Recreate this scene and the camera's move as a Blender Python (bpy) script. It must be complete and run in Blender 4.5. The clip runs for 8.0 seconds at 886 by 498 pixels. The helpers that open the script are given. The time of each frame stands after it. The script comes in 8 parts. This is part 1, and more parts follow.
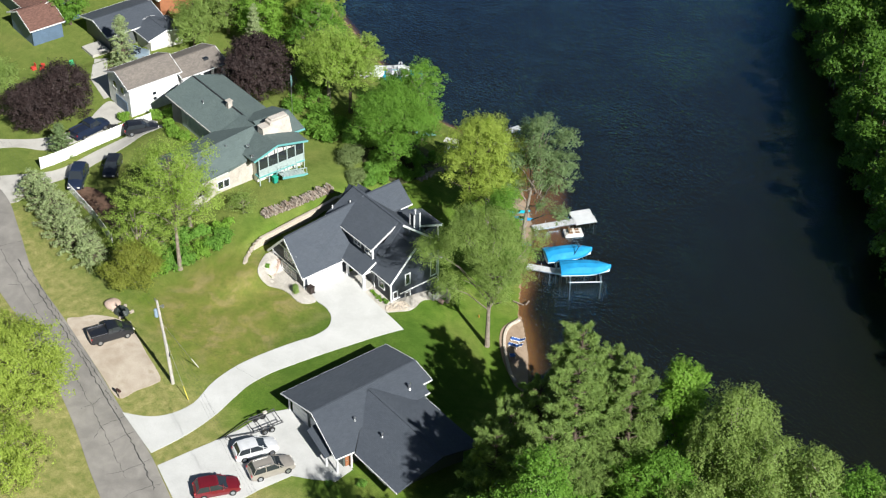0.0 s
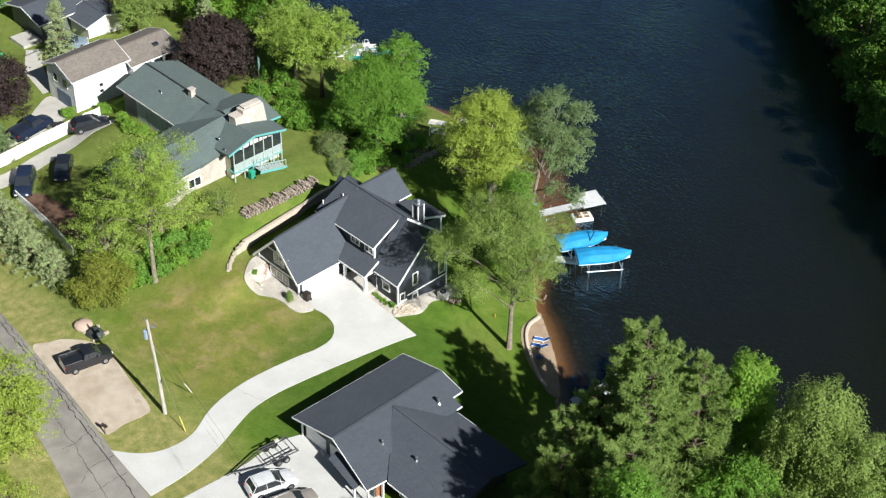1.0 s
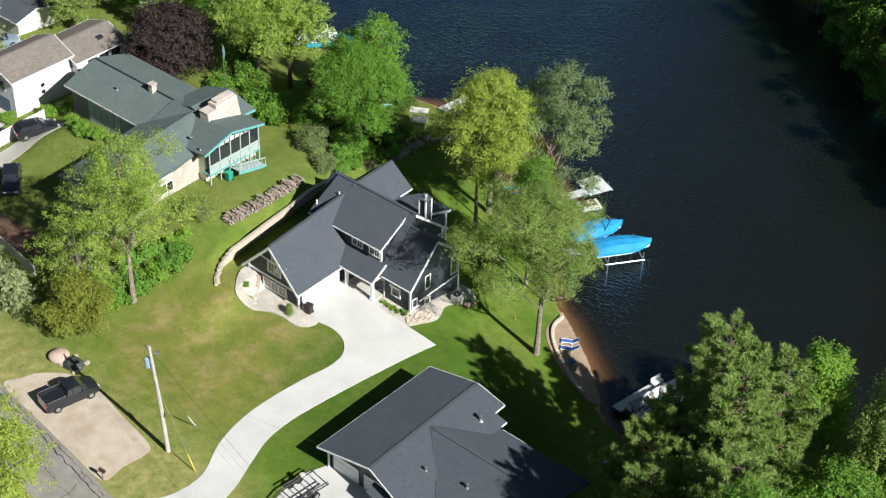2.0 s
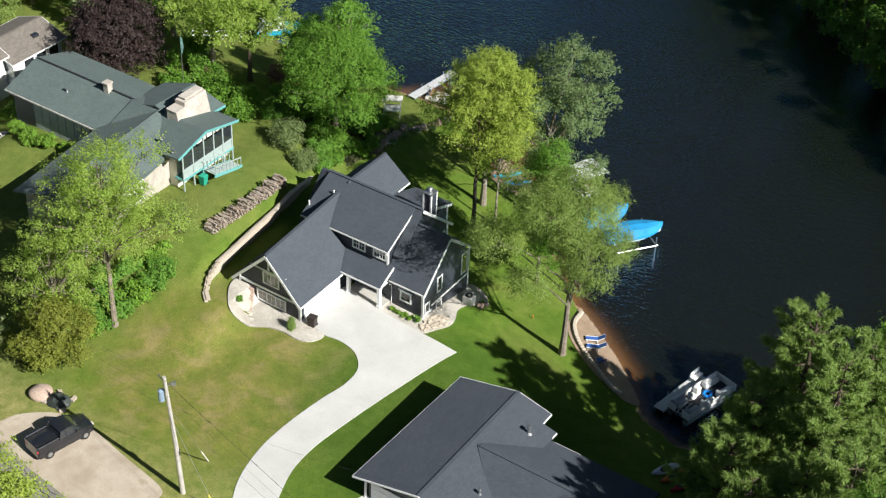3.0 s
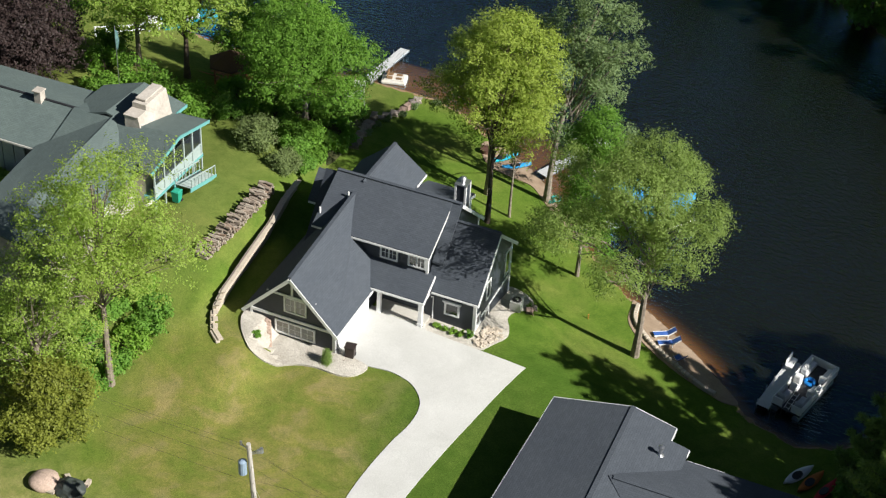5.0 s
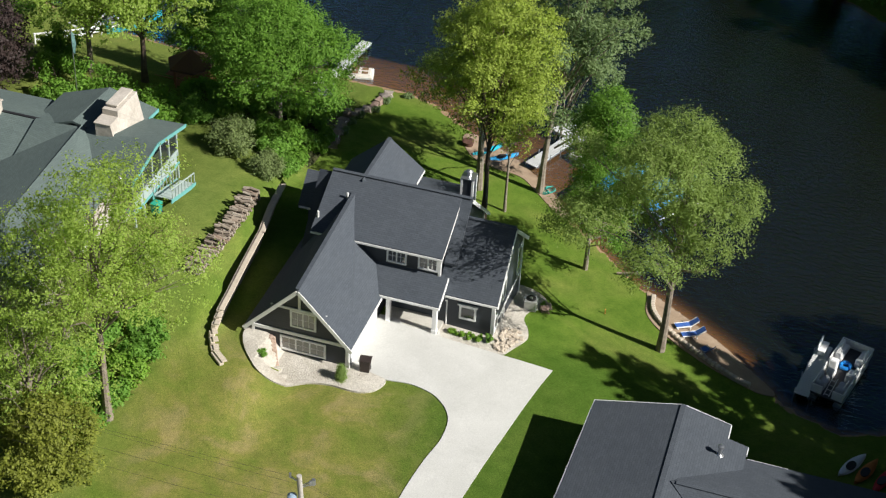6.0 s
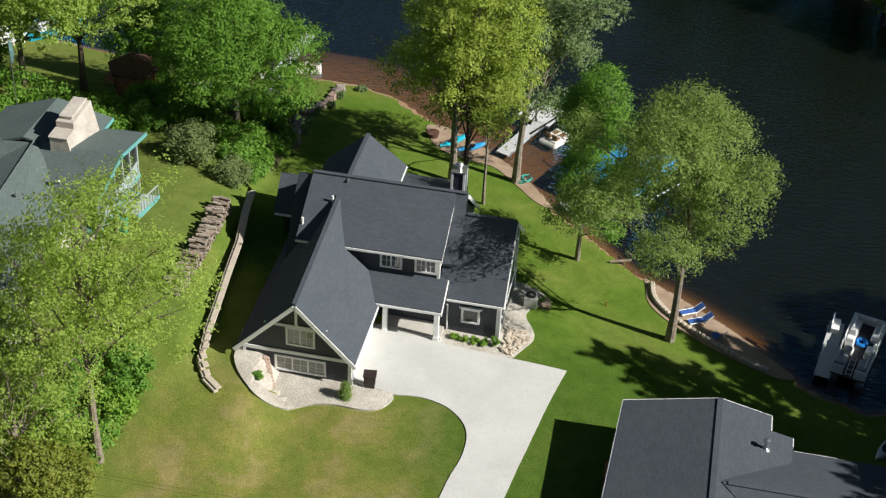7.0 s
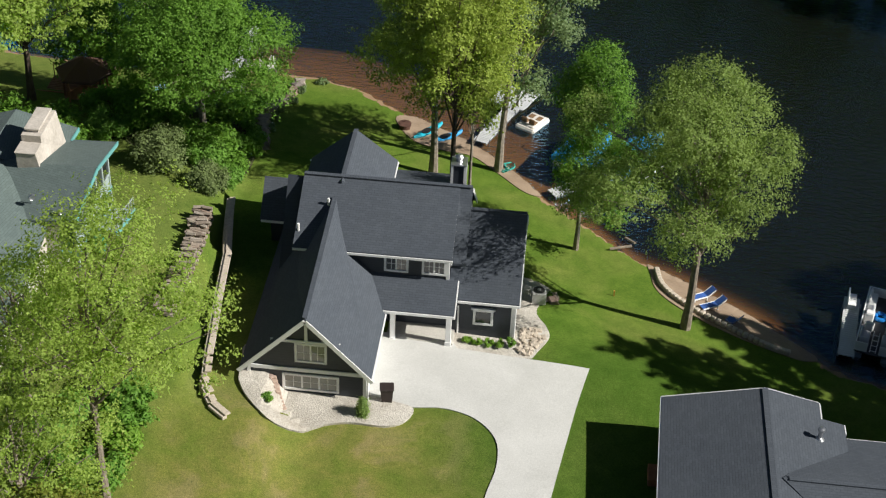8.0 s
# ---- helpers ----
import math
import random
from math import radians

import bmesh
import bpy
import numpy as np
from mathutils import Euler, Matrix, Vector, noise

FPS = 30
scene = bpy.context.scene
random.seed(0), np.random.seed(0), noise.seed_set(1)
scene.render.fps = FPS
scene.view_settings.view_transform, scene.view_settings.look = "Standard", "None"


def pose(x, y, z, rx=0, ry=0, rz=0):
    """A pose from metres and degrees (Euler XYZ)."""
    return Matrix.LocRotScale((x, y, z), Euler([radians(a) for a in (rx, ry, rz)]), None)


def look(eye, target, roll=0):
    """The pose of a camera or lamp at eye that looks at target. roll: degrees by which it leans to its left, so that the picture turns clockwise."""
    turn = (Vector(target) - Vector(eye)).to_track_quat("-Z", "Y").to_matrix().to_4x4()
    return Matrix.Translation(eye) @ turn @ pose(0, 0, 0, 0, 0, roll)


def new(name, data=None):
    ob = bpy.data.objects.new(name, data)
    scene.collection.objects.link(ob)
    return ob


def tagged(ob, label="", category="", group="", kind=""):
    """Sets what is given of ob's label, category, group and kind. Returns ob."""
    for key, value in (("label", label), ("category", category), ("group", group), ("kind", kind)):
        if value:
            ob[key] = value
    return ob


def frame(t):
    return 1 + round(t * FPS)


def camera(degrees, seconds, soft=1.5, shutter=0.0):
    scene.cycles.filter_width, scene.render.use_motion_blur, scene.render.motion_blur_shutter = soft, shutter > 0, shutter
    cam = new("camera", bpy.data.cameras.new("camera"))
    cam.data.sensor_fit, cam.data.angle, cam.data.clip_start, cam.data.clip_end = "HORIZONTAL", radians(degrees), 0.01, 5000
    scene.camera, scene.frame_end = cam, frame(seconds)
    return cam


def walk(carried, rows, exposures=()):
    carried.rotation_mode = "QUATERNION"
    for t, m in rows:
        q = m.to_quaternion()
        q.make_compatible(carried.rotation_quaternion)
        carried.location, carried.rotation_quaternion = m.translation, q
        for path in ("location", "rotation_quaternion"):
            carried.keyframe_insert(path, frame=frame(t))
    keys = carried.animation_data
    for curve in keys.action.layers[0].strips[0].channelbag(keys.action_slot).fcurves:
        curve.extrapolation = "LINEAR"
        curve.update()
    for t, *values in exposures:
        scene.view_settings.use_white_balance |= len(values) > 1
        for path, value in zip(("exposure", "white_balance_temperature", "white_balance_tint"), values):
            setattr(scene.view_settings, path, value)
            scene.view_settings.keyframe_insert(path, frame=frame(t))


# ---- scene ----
cam = camera(31.92, 8.0, soft=1.25)
PATH = [
    (0, look((116.476, -73.740, 109.616), (54.242, -23.542, 49.557), 0.83)),
    (0.5, look((105.839, -73.672, 103.899), (46.267, -20.714, 43.512), 0.92)),
    (1, look((95.885, -74.107, 98.894), (39.207, -18.340, 38.250), 1.22)),
    (1.5, look((86.301, -74.581, 93.584), (32.611, -15.807, 33.060), 1.58)),
    (3, look((60.533, -74.654, 81.224), (17.867, -7.348, 20.812), 2.72)),
    (3.5, look((53.146, -73.721, 77.577), (14.259, -4.080, 17.261), 2.90)),
    (4, look((46.252, -72.931, 74.218), (10.758, -1.352, 14.080), 3.34)),
    (4.5, look((39.785, -71.915, 71.045), (7.775, 1.481, 11.142), 3.58)),
    (6, look((24.302, -67.938, 62.922), (2.669, 9.813, 3.874), 3.36)),
    (6.5, look((19.873, -66.151, 60.796), (2.132, 12.626, 1.809), 3.20)),
    (7, look((15.686, -64.212, 59.092), (2.043, 15.232, -0.091), 2.93)),
    (7.5, look((11.750, -62.238, 57.438), (2.162, 17.675, -1.909), 2.72)),
    (8, look((8.015, -60.207, 56.010), (1.918, 19.824, -3.638), 2.57)),
]
walk(cam, PATH, [(0, 0.8, 6200, 10), (3, 0.74, 6350, 10), (5, 0.68, 6450, 10), (8, 0.45, 6500, 10)])

# ---- daylight ----
SUN_TO = Vector((0.991, -0.135, 0.74)).normalized()
world = bpy.data.worlds.new("sky")
scene.world = world
world.use_nodes = True
wn = world.node_tree.nodes
sky = wn.new("ShaderNodeTexSky")
sky.sky_type = "NISHITA"
sky.sun_disc = False
sky.sun_elevation = math.asin(SUN_TO.z)
sky.sun_rotation = math.atan2(SUN_TO.x, SUN_TO.y)
sky.air_density, sky.dust_density, sky.ozone_density = 1.0, 0.6, 1.6
wn["Background"].inputs["Strength"].default_value = 0.0265
world.node_tree.links.new(sky.outputs["Color"], wn["Background"].inputs["Color"])
sun = new("sun", bpy.data.lights.new("sun", "SUN"))
sun.data.energy, sun.data.angle, sun.data.color = 5.0, radians(0.53), (1.0, 0.968, 0.9)
sun.matrix_world = look((60, -20, 80), Vector((60, -20, 80)) - SUN_TO)

# ---- materials ----
MATS = {}


def nodes_of(name, rough=0.8, metal=0.0, spec=0.5):
    m = bpy.data.materials.new(name)
    m.use_nodes = True
    n, l = m.node_tree.nodes, m.node_tree.links
    b = n["Principled BSDF"]
    b.inputs["Roughness"].default_value = rough
    b.inputs["Metallic"].default_value = metal
    b.inputs["Specular IOR Level"].default_value = spec
    return m, n, l, b


def noise_node(n, l, scale, detail=4.0, vec=None, rough=0.55, dist=0.0):
    t = n.new("ShaderNodeTexNoise")
    t.inputs["Scale"].default_value = scale
    t.inputs["Detail"].default_value = detail
    t.inputs["Roughness"].default_value = rough
    t.inputs["Distortion"].default_value = dist
    if vec is not None:
        l.new(vec, t.inputs["Vector"])
    return t


def ramp_node(n, l, fac, stops):
    r = n.new("ShaderNodeValToRGB")
    e = r.color_ramp.elements
    while len(e) < len(stops):
        e.new(0.5)
    for k, (p, c) in zip(e, stops):
        k.position = p
        k.color = (*c, 1) if len(c) == 3 else c
    l.new(fac, r.inputs["Fac"])
    return r


def mix_node(n, l, fac, a, b, mode="MIX"):
    x = n.new("ShaderNodeMix")
    x.data_type, x.blend_type = "RGBA", mode
    for sock, v in ((x.inputs[0], fac), (x.inputs[6], a), (x.inputs[7], b)):
        if isinstance(v, (int, float)):
            sock.default_value = v
        elif isinstance(v, tuple):
            sock.default_value = (*v, 1)
        else:
            l.new(v, sock)
    return x.outputs[2]


def bump_on(n, l, b, height, strength=0.4, dist=0.02):
    u = n.new("ShaderNodeBump")
    u.inputs["Strength"].default_value = strength
    u.inputs["Distance"].default_value = dist
    l.new(height, u.inputs["Height"])
    l.new(u.outputs["Normal"], b.inputs["Normal"])


def worn(name, col, var=0.18, scale=3.0, fine=40.0, rough=0.75, metal=0.0, bump=0.15, spec=0.4):
    """Paint, plastic, metal or stone: base colour with two scales of variation."""
    if name in MATS:
        return MATS[name]
    m, n, l, b = nodes_of(name, rough, metal, spec)
    g = n.new("ShaderNodeNewGeometry")
    big = noise_node(n, l, scale, 4, g.outputs["Position"])
    small = noise_node(n, l, fine, 3, g.outputs["Position"])
    lo, hi = tuple(c * (1 - var) for c in col), tuple(min(1, c * (1 + var)) for c in col)
    c1 = ramp_node(n, l, big.outputs["Fac"], [(0.3, lo), (0.7, hi)]).outputs["Color"]
    c2 = ramp_node(n, l, small.outputs["Fac"], [(0.3, (0.82,) * 3), (0.7, (1.0,) * 3)]).outputs["Color"]
    l.new(mix_node(n, l, 0.6, c1, c2, "MULTIPLY"), b.inputs["Base Color"])
    if bump:
        bump_on(n, l, b, small.outputs["Fac"], bump, 0.01)
    MATS[name] = m
    return m


def shingles(name, col, var=0.13):
    """Asphalt shingles: rows down the slope, blotched tabs."""
    m, n, l, b = nodes_of(name, 0.9, 0, 0.25)
    uv = n.new("ShaderNodeUVMap")
    br = n.new("ShaderNodeTexBrick")
    br.inputs["Scale"].default_value = 1.0
    br.inputs["Brick Width"].default_value = 0.34
    br.inputs["Row Height"].default_value = 0.145
    br.inputs["Mortar Size"].default_value = 0.012
    br.inputs["Mortar Smooth"].default_value = 0.4
    br.inputs["Color1"].default_value = (*[c * (1 - var) for c in col], 1)
    br.inputs["Color2"].default_value = (*[c * (1 + var) for c in col], 1)
    br.inputs["Mortar"].default_value = (*[c * 0.72 for c in col], 1)
    l.new(uv.outputs["UV"], br.inputs["Vector"])
    g = n.new("ShaderNodeNewGeometry")
    big = noise_node(n, l, 0.5, 5, g.outputs["Position"], 0.6)
    small = noise_node(n, l, 9, 4, g.outputs["Position"], 0.7)
    c = mix_node(n, l, 0.55, br.outputs["Color"], ramp_node(n, l, big.outputs["Fac"], [(0.3, (0.78, 0.8, 0.84)), (0.7, (1, 1, 1))]).outputs["Color"], "MULTIPLY")
    c = mix_node(n, l, 0.7, c, ramp_node(n, l, small.outputs["Fac"], [(0.3, (0.86,) * 3), (0.7, (1.06,) * 3)]).outputs["Color"], "MULTIPLY")
    l.new(c, b.inputs["Base Color"])
    bump_on(n, l, b, br.outputs["Fac"], 0.3, -0.008)
    return m


def siding(name, col, step=0.16, vertical=False):
    m, n, l, b = nodes_of(name, 0.55, 0, 0.4)
    g = n.new("ShaderNodeNewGeometry")
    s = n.new("ShaderNodeSeparateXYZ")
    l.new(g.outputs["Position"], s.inputs[0])
    d = n.new("ShaderNodeMath")
    d.operation = "DIVIDE"
    d.inputs[1].default_value = step
    if vertical:
        a = n.new("ShaderNodeMath")
        a.operation = "ADD"
        l.new(s.outputs["X"], a.inputs[0]), l.new(s.outputs["Y"], a.inputs[1])
        l.new(a.outputs[0], d.inputs[0])
    else:
        l.new(s.outputs["Z"], d.inputs[0])
    f = n.new("ShaderNodeMath")
    f.operation = "FRACT"
    l.new(d.outputs[0], f.inputs[0])
    line = ramp_node(n, l, f.outputs[0], [(0.0, (0.55,) * 3), (0.12, (1, 1, 1)), (1.0, (0.94,) * 3)])
    big = noise_node(n, l, 1.3, 4, g.outputs["Position"])
    c = mix_node(n, l, 1.0, line.outputs["Color"], ramp_node(n, l, big.outputs["Fac"], [(0.3, tuple(x * 0.85 for x in col)), (0.7, tuple(x * 1.12 for x in col))]).outputs["Color"], "MULTIPLY")
    l.new(c, b.inputs["Base Color"])
    bump_on(n, l, b, f.outputs[0], 0.5, 0.012)
    return m


def leaf_mat(name, dark, light, trans=0.42):
    m, n, l, b = nodes_of(name, 0.6, 0, 0.25)
    g = n.new("ShaderNodeNewGeometry")
    nz = noise_node(n, l, 0.45, 3, g.outputs["Position"])
    r = n.new("ShaderNodeMath")
    r.operation = "MULTIPLY_ADD"
    r.inputs[1].default_value, r.inputs[2].default_value = 0.38, 0.1
    l.new(g.outputs["Random Per Island"], r.inputs[0])
    a = n.new("ShaderNodeMath")
    a.operation = "MULTIPLY_ADD"
    a.inputs[1].default_value = 0.6
    l.new(nz.outputs["Fac"], a.inputs[0]), l.new(r.outputs[0], a.inputs[2])
    c = ramp_node(n, l, a.outputs[0], [(0.15, dark), (0.85, light)]).outputs["Color"]
    l.new(c, b.inputs["Base Color"])
    t = n.new("ShaderNodeBsdfTranslucent")
    l.new(mix_node(n, l, 1.0, c, (1.15, 1.2, 0.6), "MULTIPLY"), t.inputs["Color"])
    mx = n.new("ShaderNodeMixShader")
    mx.inputs[0].default_value = trans
    l.new(b.outputs[0], mx.inputs[1]), l.new(t.outputs[0], mx.inputs[2])
    l.new(mx.outputs[0], n["Material Output"].inputs["Surface"])
    return m


def lawn_mat():
    m, n, l, b = nodes_of("lawn", 0.9, 0, 0.0)
    g = n.new("ShaderNodeNewGeometry")
    p = g.outputs["Position"]
    big = noise_node(n, l, 0.13, 4, p, 0.6, 0.4)
    mid = noise_node(n, l, 0.9, 5, p, 0.65)
    fine = noise_node(n, l, 9.0, 4, p, 0.75)
    # greener by the lake, a drier straw-olive front lawn
    dist = n.new("ShaderNodeVectorMath")
    dist.operation = "DISTANCE"
    dist.inputs[1].default_value = (-1.5, -8.5, 0)
    l.new(p, dist.inputs[0])
    dry = n.new("ShaderNodeMath")
    dry.operation = "MULTIPLY_ADD"
    dry.inputs[1].default_value = 7.0
    l.new(big.outputs["Fac"], dry.inputs[0]), l.new(dist.outputs["Value"], dry.inputs[2])
    near = n.new("ShaderNodeMapRange")
    near.inputs["From Min"].default_value, near.inputs["From Max"].default_value = 17.0, 10.0
    l.new(dry.outputs[0], near.inputs["Value"])
    green = ramp_node(n, l, big.outputs["Fac"], [(0.3, (0.082, 0.148, 0.024)), (0.5, (0.12, 0.184, 0.035)), (0.7, (0.175, 0.204, 0.057))]).outputs["Color"]
    patch = noise_node(n, l, 0.32, 5, p, 0.62, 0.5)
    straw = ramp_node(n, l, patch.outputs["Fac"], [(0.34, (0.148, 0.184, 0.042)), (0.5, (0.198, 0.196, 0.06)), (0.62, (0.26, 0.22, 0.105))]).outputs["Color"]
    c = mix_node(n, l, near.outputs["Result"], green, straw)
    # olive turf on the higher ground to the west
    sx = n.new("ShaderNodeSeparateXYZ")
    l.new(p, sx.inputs[0])
    wx = n.new("ShaderNodeMapRange")
    wx.inputs["From Min"].default_value, wx.inputs["From Max"].default_value = -9.5, -14.0
    wx.inputs["To Max"].default_value = 0.55
    l.new(sx.outputs["X"], wx.inputs["Value"])
    c = mix_node(n, l, wx.outputs["Result"], c, (0.18, 0.195, 0.07))
    # the neighbour's lusher, darker turf
    nb = n.new("ShaderNodeVectorMath")
    nb.operation = "DISTANCE"
    nb.inputs[1].default_value = (16.0, -2.0, 0)
    l.new(p, nb.inputs[0])
    nm = n.new("ShaderNodeMath")
    nm.operation = "MULTIPLY_ADD"
    nm.inputs[1].default_value = 6.0
    l.new(patch.outputs["Fac"], nm.inputs[0]), l.new(nb.outputs["Value"], nm.inputs[2])
    lush = n.new("ShaderNodeMapRange")
    lush.inputs["From Min"].default_value, lush.inputs["From Max"].default_value = 17.5, 12.5
    lush.inputs["To Max"].default_value = 0.75
    l.new(nm.outputs[0], lush.inputs["Value"])
    c = mix_node(n, l, lush.outputs["Result"], c, (0.062, 0.115, 0.022))
    # dry verges along the lane
    s = n.new("ShaderNodeSeparateXYZ")
    l.new(p, s.inputs[0])
    vg = n.new("ShaderNodeMath")
    vg.operation = "MULTIPLY_ADD"
    vg.inputs[1].default_value = -6.0
    l.new(patch.outputs["Fac"], vg.inputs[0]), l.new(s.outputs["Y"], vg.inputs[2])
    dryer = n.new("ShaderNodeMapRange")
    dryer.inputs["From Min"].default_value, dryer.inputs["From Max"].default_value = -19.0, -24.0
    l.new(vg.outputs[0], dryer.inputs["Value"])
    verge = ramp_node(n, l, mid.outputs["Fac"], [(0.3, (0.2, 0.21, 0.07)), (0.7, (0.31, 0.28, 0.135))]).outputs["Color"]
    c = mix_node(n, l, dryer.outputs["Result"], c, verge)
    c = mix_node(n, l, 0.8, c, ramp_node(n, l, mid.outputs["Fac"], [(0.3, (0.72, 0.82, 0.7)), (0.7, (1.2, 1.15, 1.1))]).outputs["Color"], "MULTIPLY")
    c = mix_node(n, l, 0.8, c, ramp_node(n, l, fine.outputs["Fac"], [(0.3, (0.6, 0.65, 0.6)), (0.7, (1.2, 1.2, 1.1))]).outputs["Color"], "MULTIPLY")
    tuft = noise_node(n, l, 34.0, 3, p, 0.8)
    c = mix_node(n, l, 0.85, c, ramp_node(n, l, tuft.outputs["Fac"], [(0.32, (0.5, 0.55, 0.48)), (0.68, (1.4, 1.34, 1.28))]).outputs["Color"], "MULTIPLY")
    # lake bed: shallow sand to dark silt, the water's dimming with depth painted in
    s = n.new("ShaderNodeSeparateXYZ")
    l.new(p, s.inputs[0])
    z = n.new("ShaderNodeMapRange")
    z.inputs["From Min"].default_value, z.inputs["From Max"].default_value = -4.7, -3.4
    l.new(s.outputs["Z"], z.inputs["Value"])
    bed = ramp_node(n, l, z.outputs["Result"], [(0.0, (0.003, 0.003, 0.002)), (0.4, (0.014, 0.009, 0.004)), (0.66, (0.085, 0.052, 0.026)), (1.0, (0.33, 0.22, 0.135))]).outputs["Color"]
    bed = mix_node(n, l, 0.7, bed, ramp_node(n, l, mid.outputs["Fac"], [(0.3, (0.8, 0.8, 0.8)), (0.7, (1.05, 1.05, 1.05))]).outputs["Color"], "MULTIPLY")
    e = n.new("ShaderNodeMath")
    e.operation = "MULTIPLY_ADD"
    e.inputs[1].default_value = 0.35
    l.new(mid.outputs["Fac"], e.inputs[0]), l.new(s.outputs["Z"], e.inputs[2])
    k = n.new("ShaderNodeMath")
    k.operation = "GREATER_THAN"
    k.inputs[1].default_value = -3.08
    l.new(e.outputs[0], k.inputs[0])
    l.new(mix_node(n, l, k.outputs[0], bed, c), b.inputs["Base Color"])
    bump_on(n, l, b, fine.outputs["Fac"], 0.6, 0.05)
    return m


def water_mat():
    m, n, l, b = nodes_of("lake_water", 0.08)
    g = n.new("ShaderNodeNewGeometry")
    mp = n.new("ShaderNodeMapping")
    mp.inputs["Rotation"].default_value = (0, 0, 0.45)
    mp.inputs["Scale"].default_value = (0.75, 2.1, 1.0)
    l.new(g.outputs["Position"], mp.inputs["Vector"])
    w1 = noise_node(n, l, 1.8, 3, mp.outputs["Vector"], 0.55, 0.5)
    w2 = noise_node(n, l, 0.07, 3, g.outputs["Position"], 0.55, 0.4)
    calm = ramp_node(n, l, w2.outputs["Fac"], [(0.35, (0.6,) * 3), (0.65, (1.0,) * 3)])
    amp = n.new("ShaderNodeMath")
    amp.operation = "MULTIPLY"
    l.new(w1.outputs["Fac"], amp.inputs[0]), l.new(calm.outputs["Color"], amp.inputs[1])
    u = n.new("ShaderNodeBump")
    u.inputs["Strength"].default_value, u.inputs["Distance"].default_value = 1.0, 0.11
    l.new(amp.outputs[0], u.inputs["Height"])
    gl = n.new("ShaderNodeBsdfGlossy")
    gl.inputs["Roughness"].default_value = 0.03
    gl.inputs["Color"].default_value = (0.40, 0.72, 1.0, 1)
    l.new(u.outputs["Normal"], gl.inputs["Normal"])
    tr = n.new("ShaderNodeBsdfTransparent")
    tr.inputs["Color"].default_value = (0.90, 0.75, 0.57, 1)
    df = n.new("ShaderNodeBsdfDiffuse")
    df.inputs["Color"].default_value = (0.0245, 0.03, 0.0195, 1)
    l.new(u.outputs["Normal"], df.inputs["Normal"])
    under = n.new("ShaderNodeMixShader")
    under.inputs[0].default_value = 0.26
    l.new(tr.outputs[0], under.inputs[1]), l.new(df.outputs[0], under.inputs[2])
    lw = n.new("ShaderNodeLayerWeight")
    lw.inputs["Blend"].default_value = 0.5
    l.new(u.outputs["Normal"], lw.inputs["Normal"])
    pw = n.new("ShaderNodeMath")
    pw.operation = "POWER"
    pw.inputs[1].default_value = 4.1
    l.new(lw.outputs["Facing"], pw.inputs[0])
    fr = n.new("ShaderNodeMath")
    fr.operation = "MULTIPLY_ADD"
    fr.inputs[1].default_value, fr.inputs[2].default_value = 3.2, 0.02
    fr.use_clamp = True
    l.new(pw.outputs[0], fr.inputs[0])
    mx = n.new("ShaderNodeMixShader")
    l.new(fr.outputs[0], mx.inputs[0]), l.new(under.outputs[0], mx.inputs[1]), l.new(gl.outputs[0], mx.inputs[2])
    l.new(mx.outputs[0], n["Material Output"].inputs["Surface"])
    return m


def mottled(name, stops, scale, fine, rough=0.9, bump=0.4, bdist=0.03, voronoi=0.0):
    """Ground covers: concrete, asphalt, gravel, sand, mulch."""
    m, n, l, b = nodes_of(name, rough, 0, 0.25)
    g = n.new("ShaderNodeNewGeometry")
    p = g.outputs["Position"]
    big = noise_node(n, l, scale, 5, p, 0.6, 0.3)
    small = noise_node(n, l, fine, 4, p, 0.7)
    c = ramp_node(n, l, big.outputs["Fac"], stops).outputs["Color"]
    c = mix_node(n, l, 0.7, c, ramp_node(n, l, small.outputs["Fac"], [(0.3, (0.72,) * 3), (0.7, (1.08,) * 3)]).outputs["Color"], "MULTIPLY")
    h = small.outputs["Fac"]
    if voronoi:
        v = n.new("ShaderNodeTexVoronoi")
        v.inputs["Scale"].default_value = voronoi
        l.new(p, v.inputs["Vector"])
        c = mix_node(n, l, 0.55, c, ramp_node(n, l, v.outputs["Color"], [(0.0, (0.55, 0.5, 0.45)), (1.0, (1.25, 1.2, 1.15))]).outputs["Color"], "MULTIPLY")
        h = v.outputs["Distance"]
    l.new(c, b.inputs["Base Color"])
    bump_on(n, l, b, h, bump, bdist)
    return m


def glass_mat(name, tint):
    m, n, l, b = nodes_of(name, 0.04, 0.0, 0.6)
    b.inputs["Base Color"].default_value = (*tint, 1)
    b.inputs["IOR"].default_value = 1.5
    b.inputs["Coat Weight"].default_value = 0.6
    return m


LAWN, WATER = lawn_mat(), water_mat()
CONCRETE = mottled("concrete", [(0.3, (0.49, 0.487, 0.462)), (0.7, (0.585, 0.58, 0.555))], 0.35, 14, 0.85, 0.15, 0.01)
CONCRETE_GREY = mottled("aged_concrete", [(0.3, (0.40, 0.38, 0.34)), (0.7, (0.52, 0.50, 0.45))], 0.5, 14, 0.9, 0.2, 0.01)
ASPHALT = mottled("old_asphalt", [(0.3, (0.20, 0.187, 0.168)), (0.7, (0.30, 0.28, 0.25))], 0.45, 20, 0.9, 0.3, 0.015)
CRACK = mottled("crack_tar", [(0.3, (0.03, 0.03, 0.03)), (0.7, (0.07, 0.068, 0.065))], 2.0, 20)
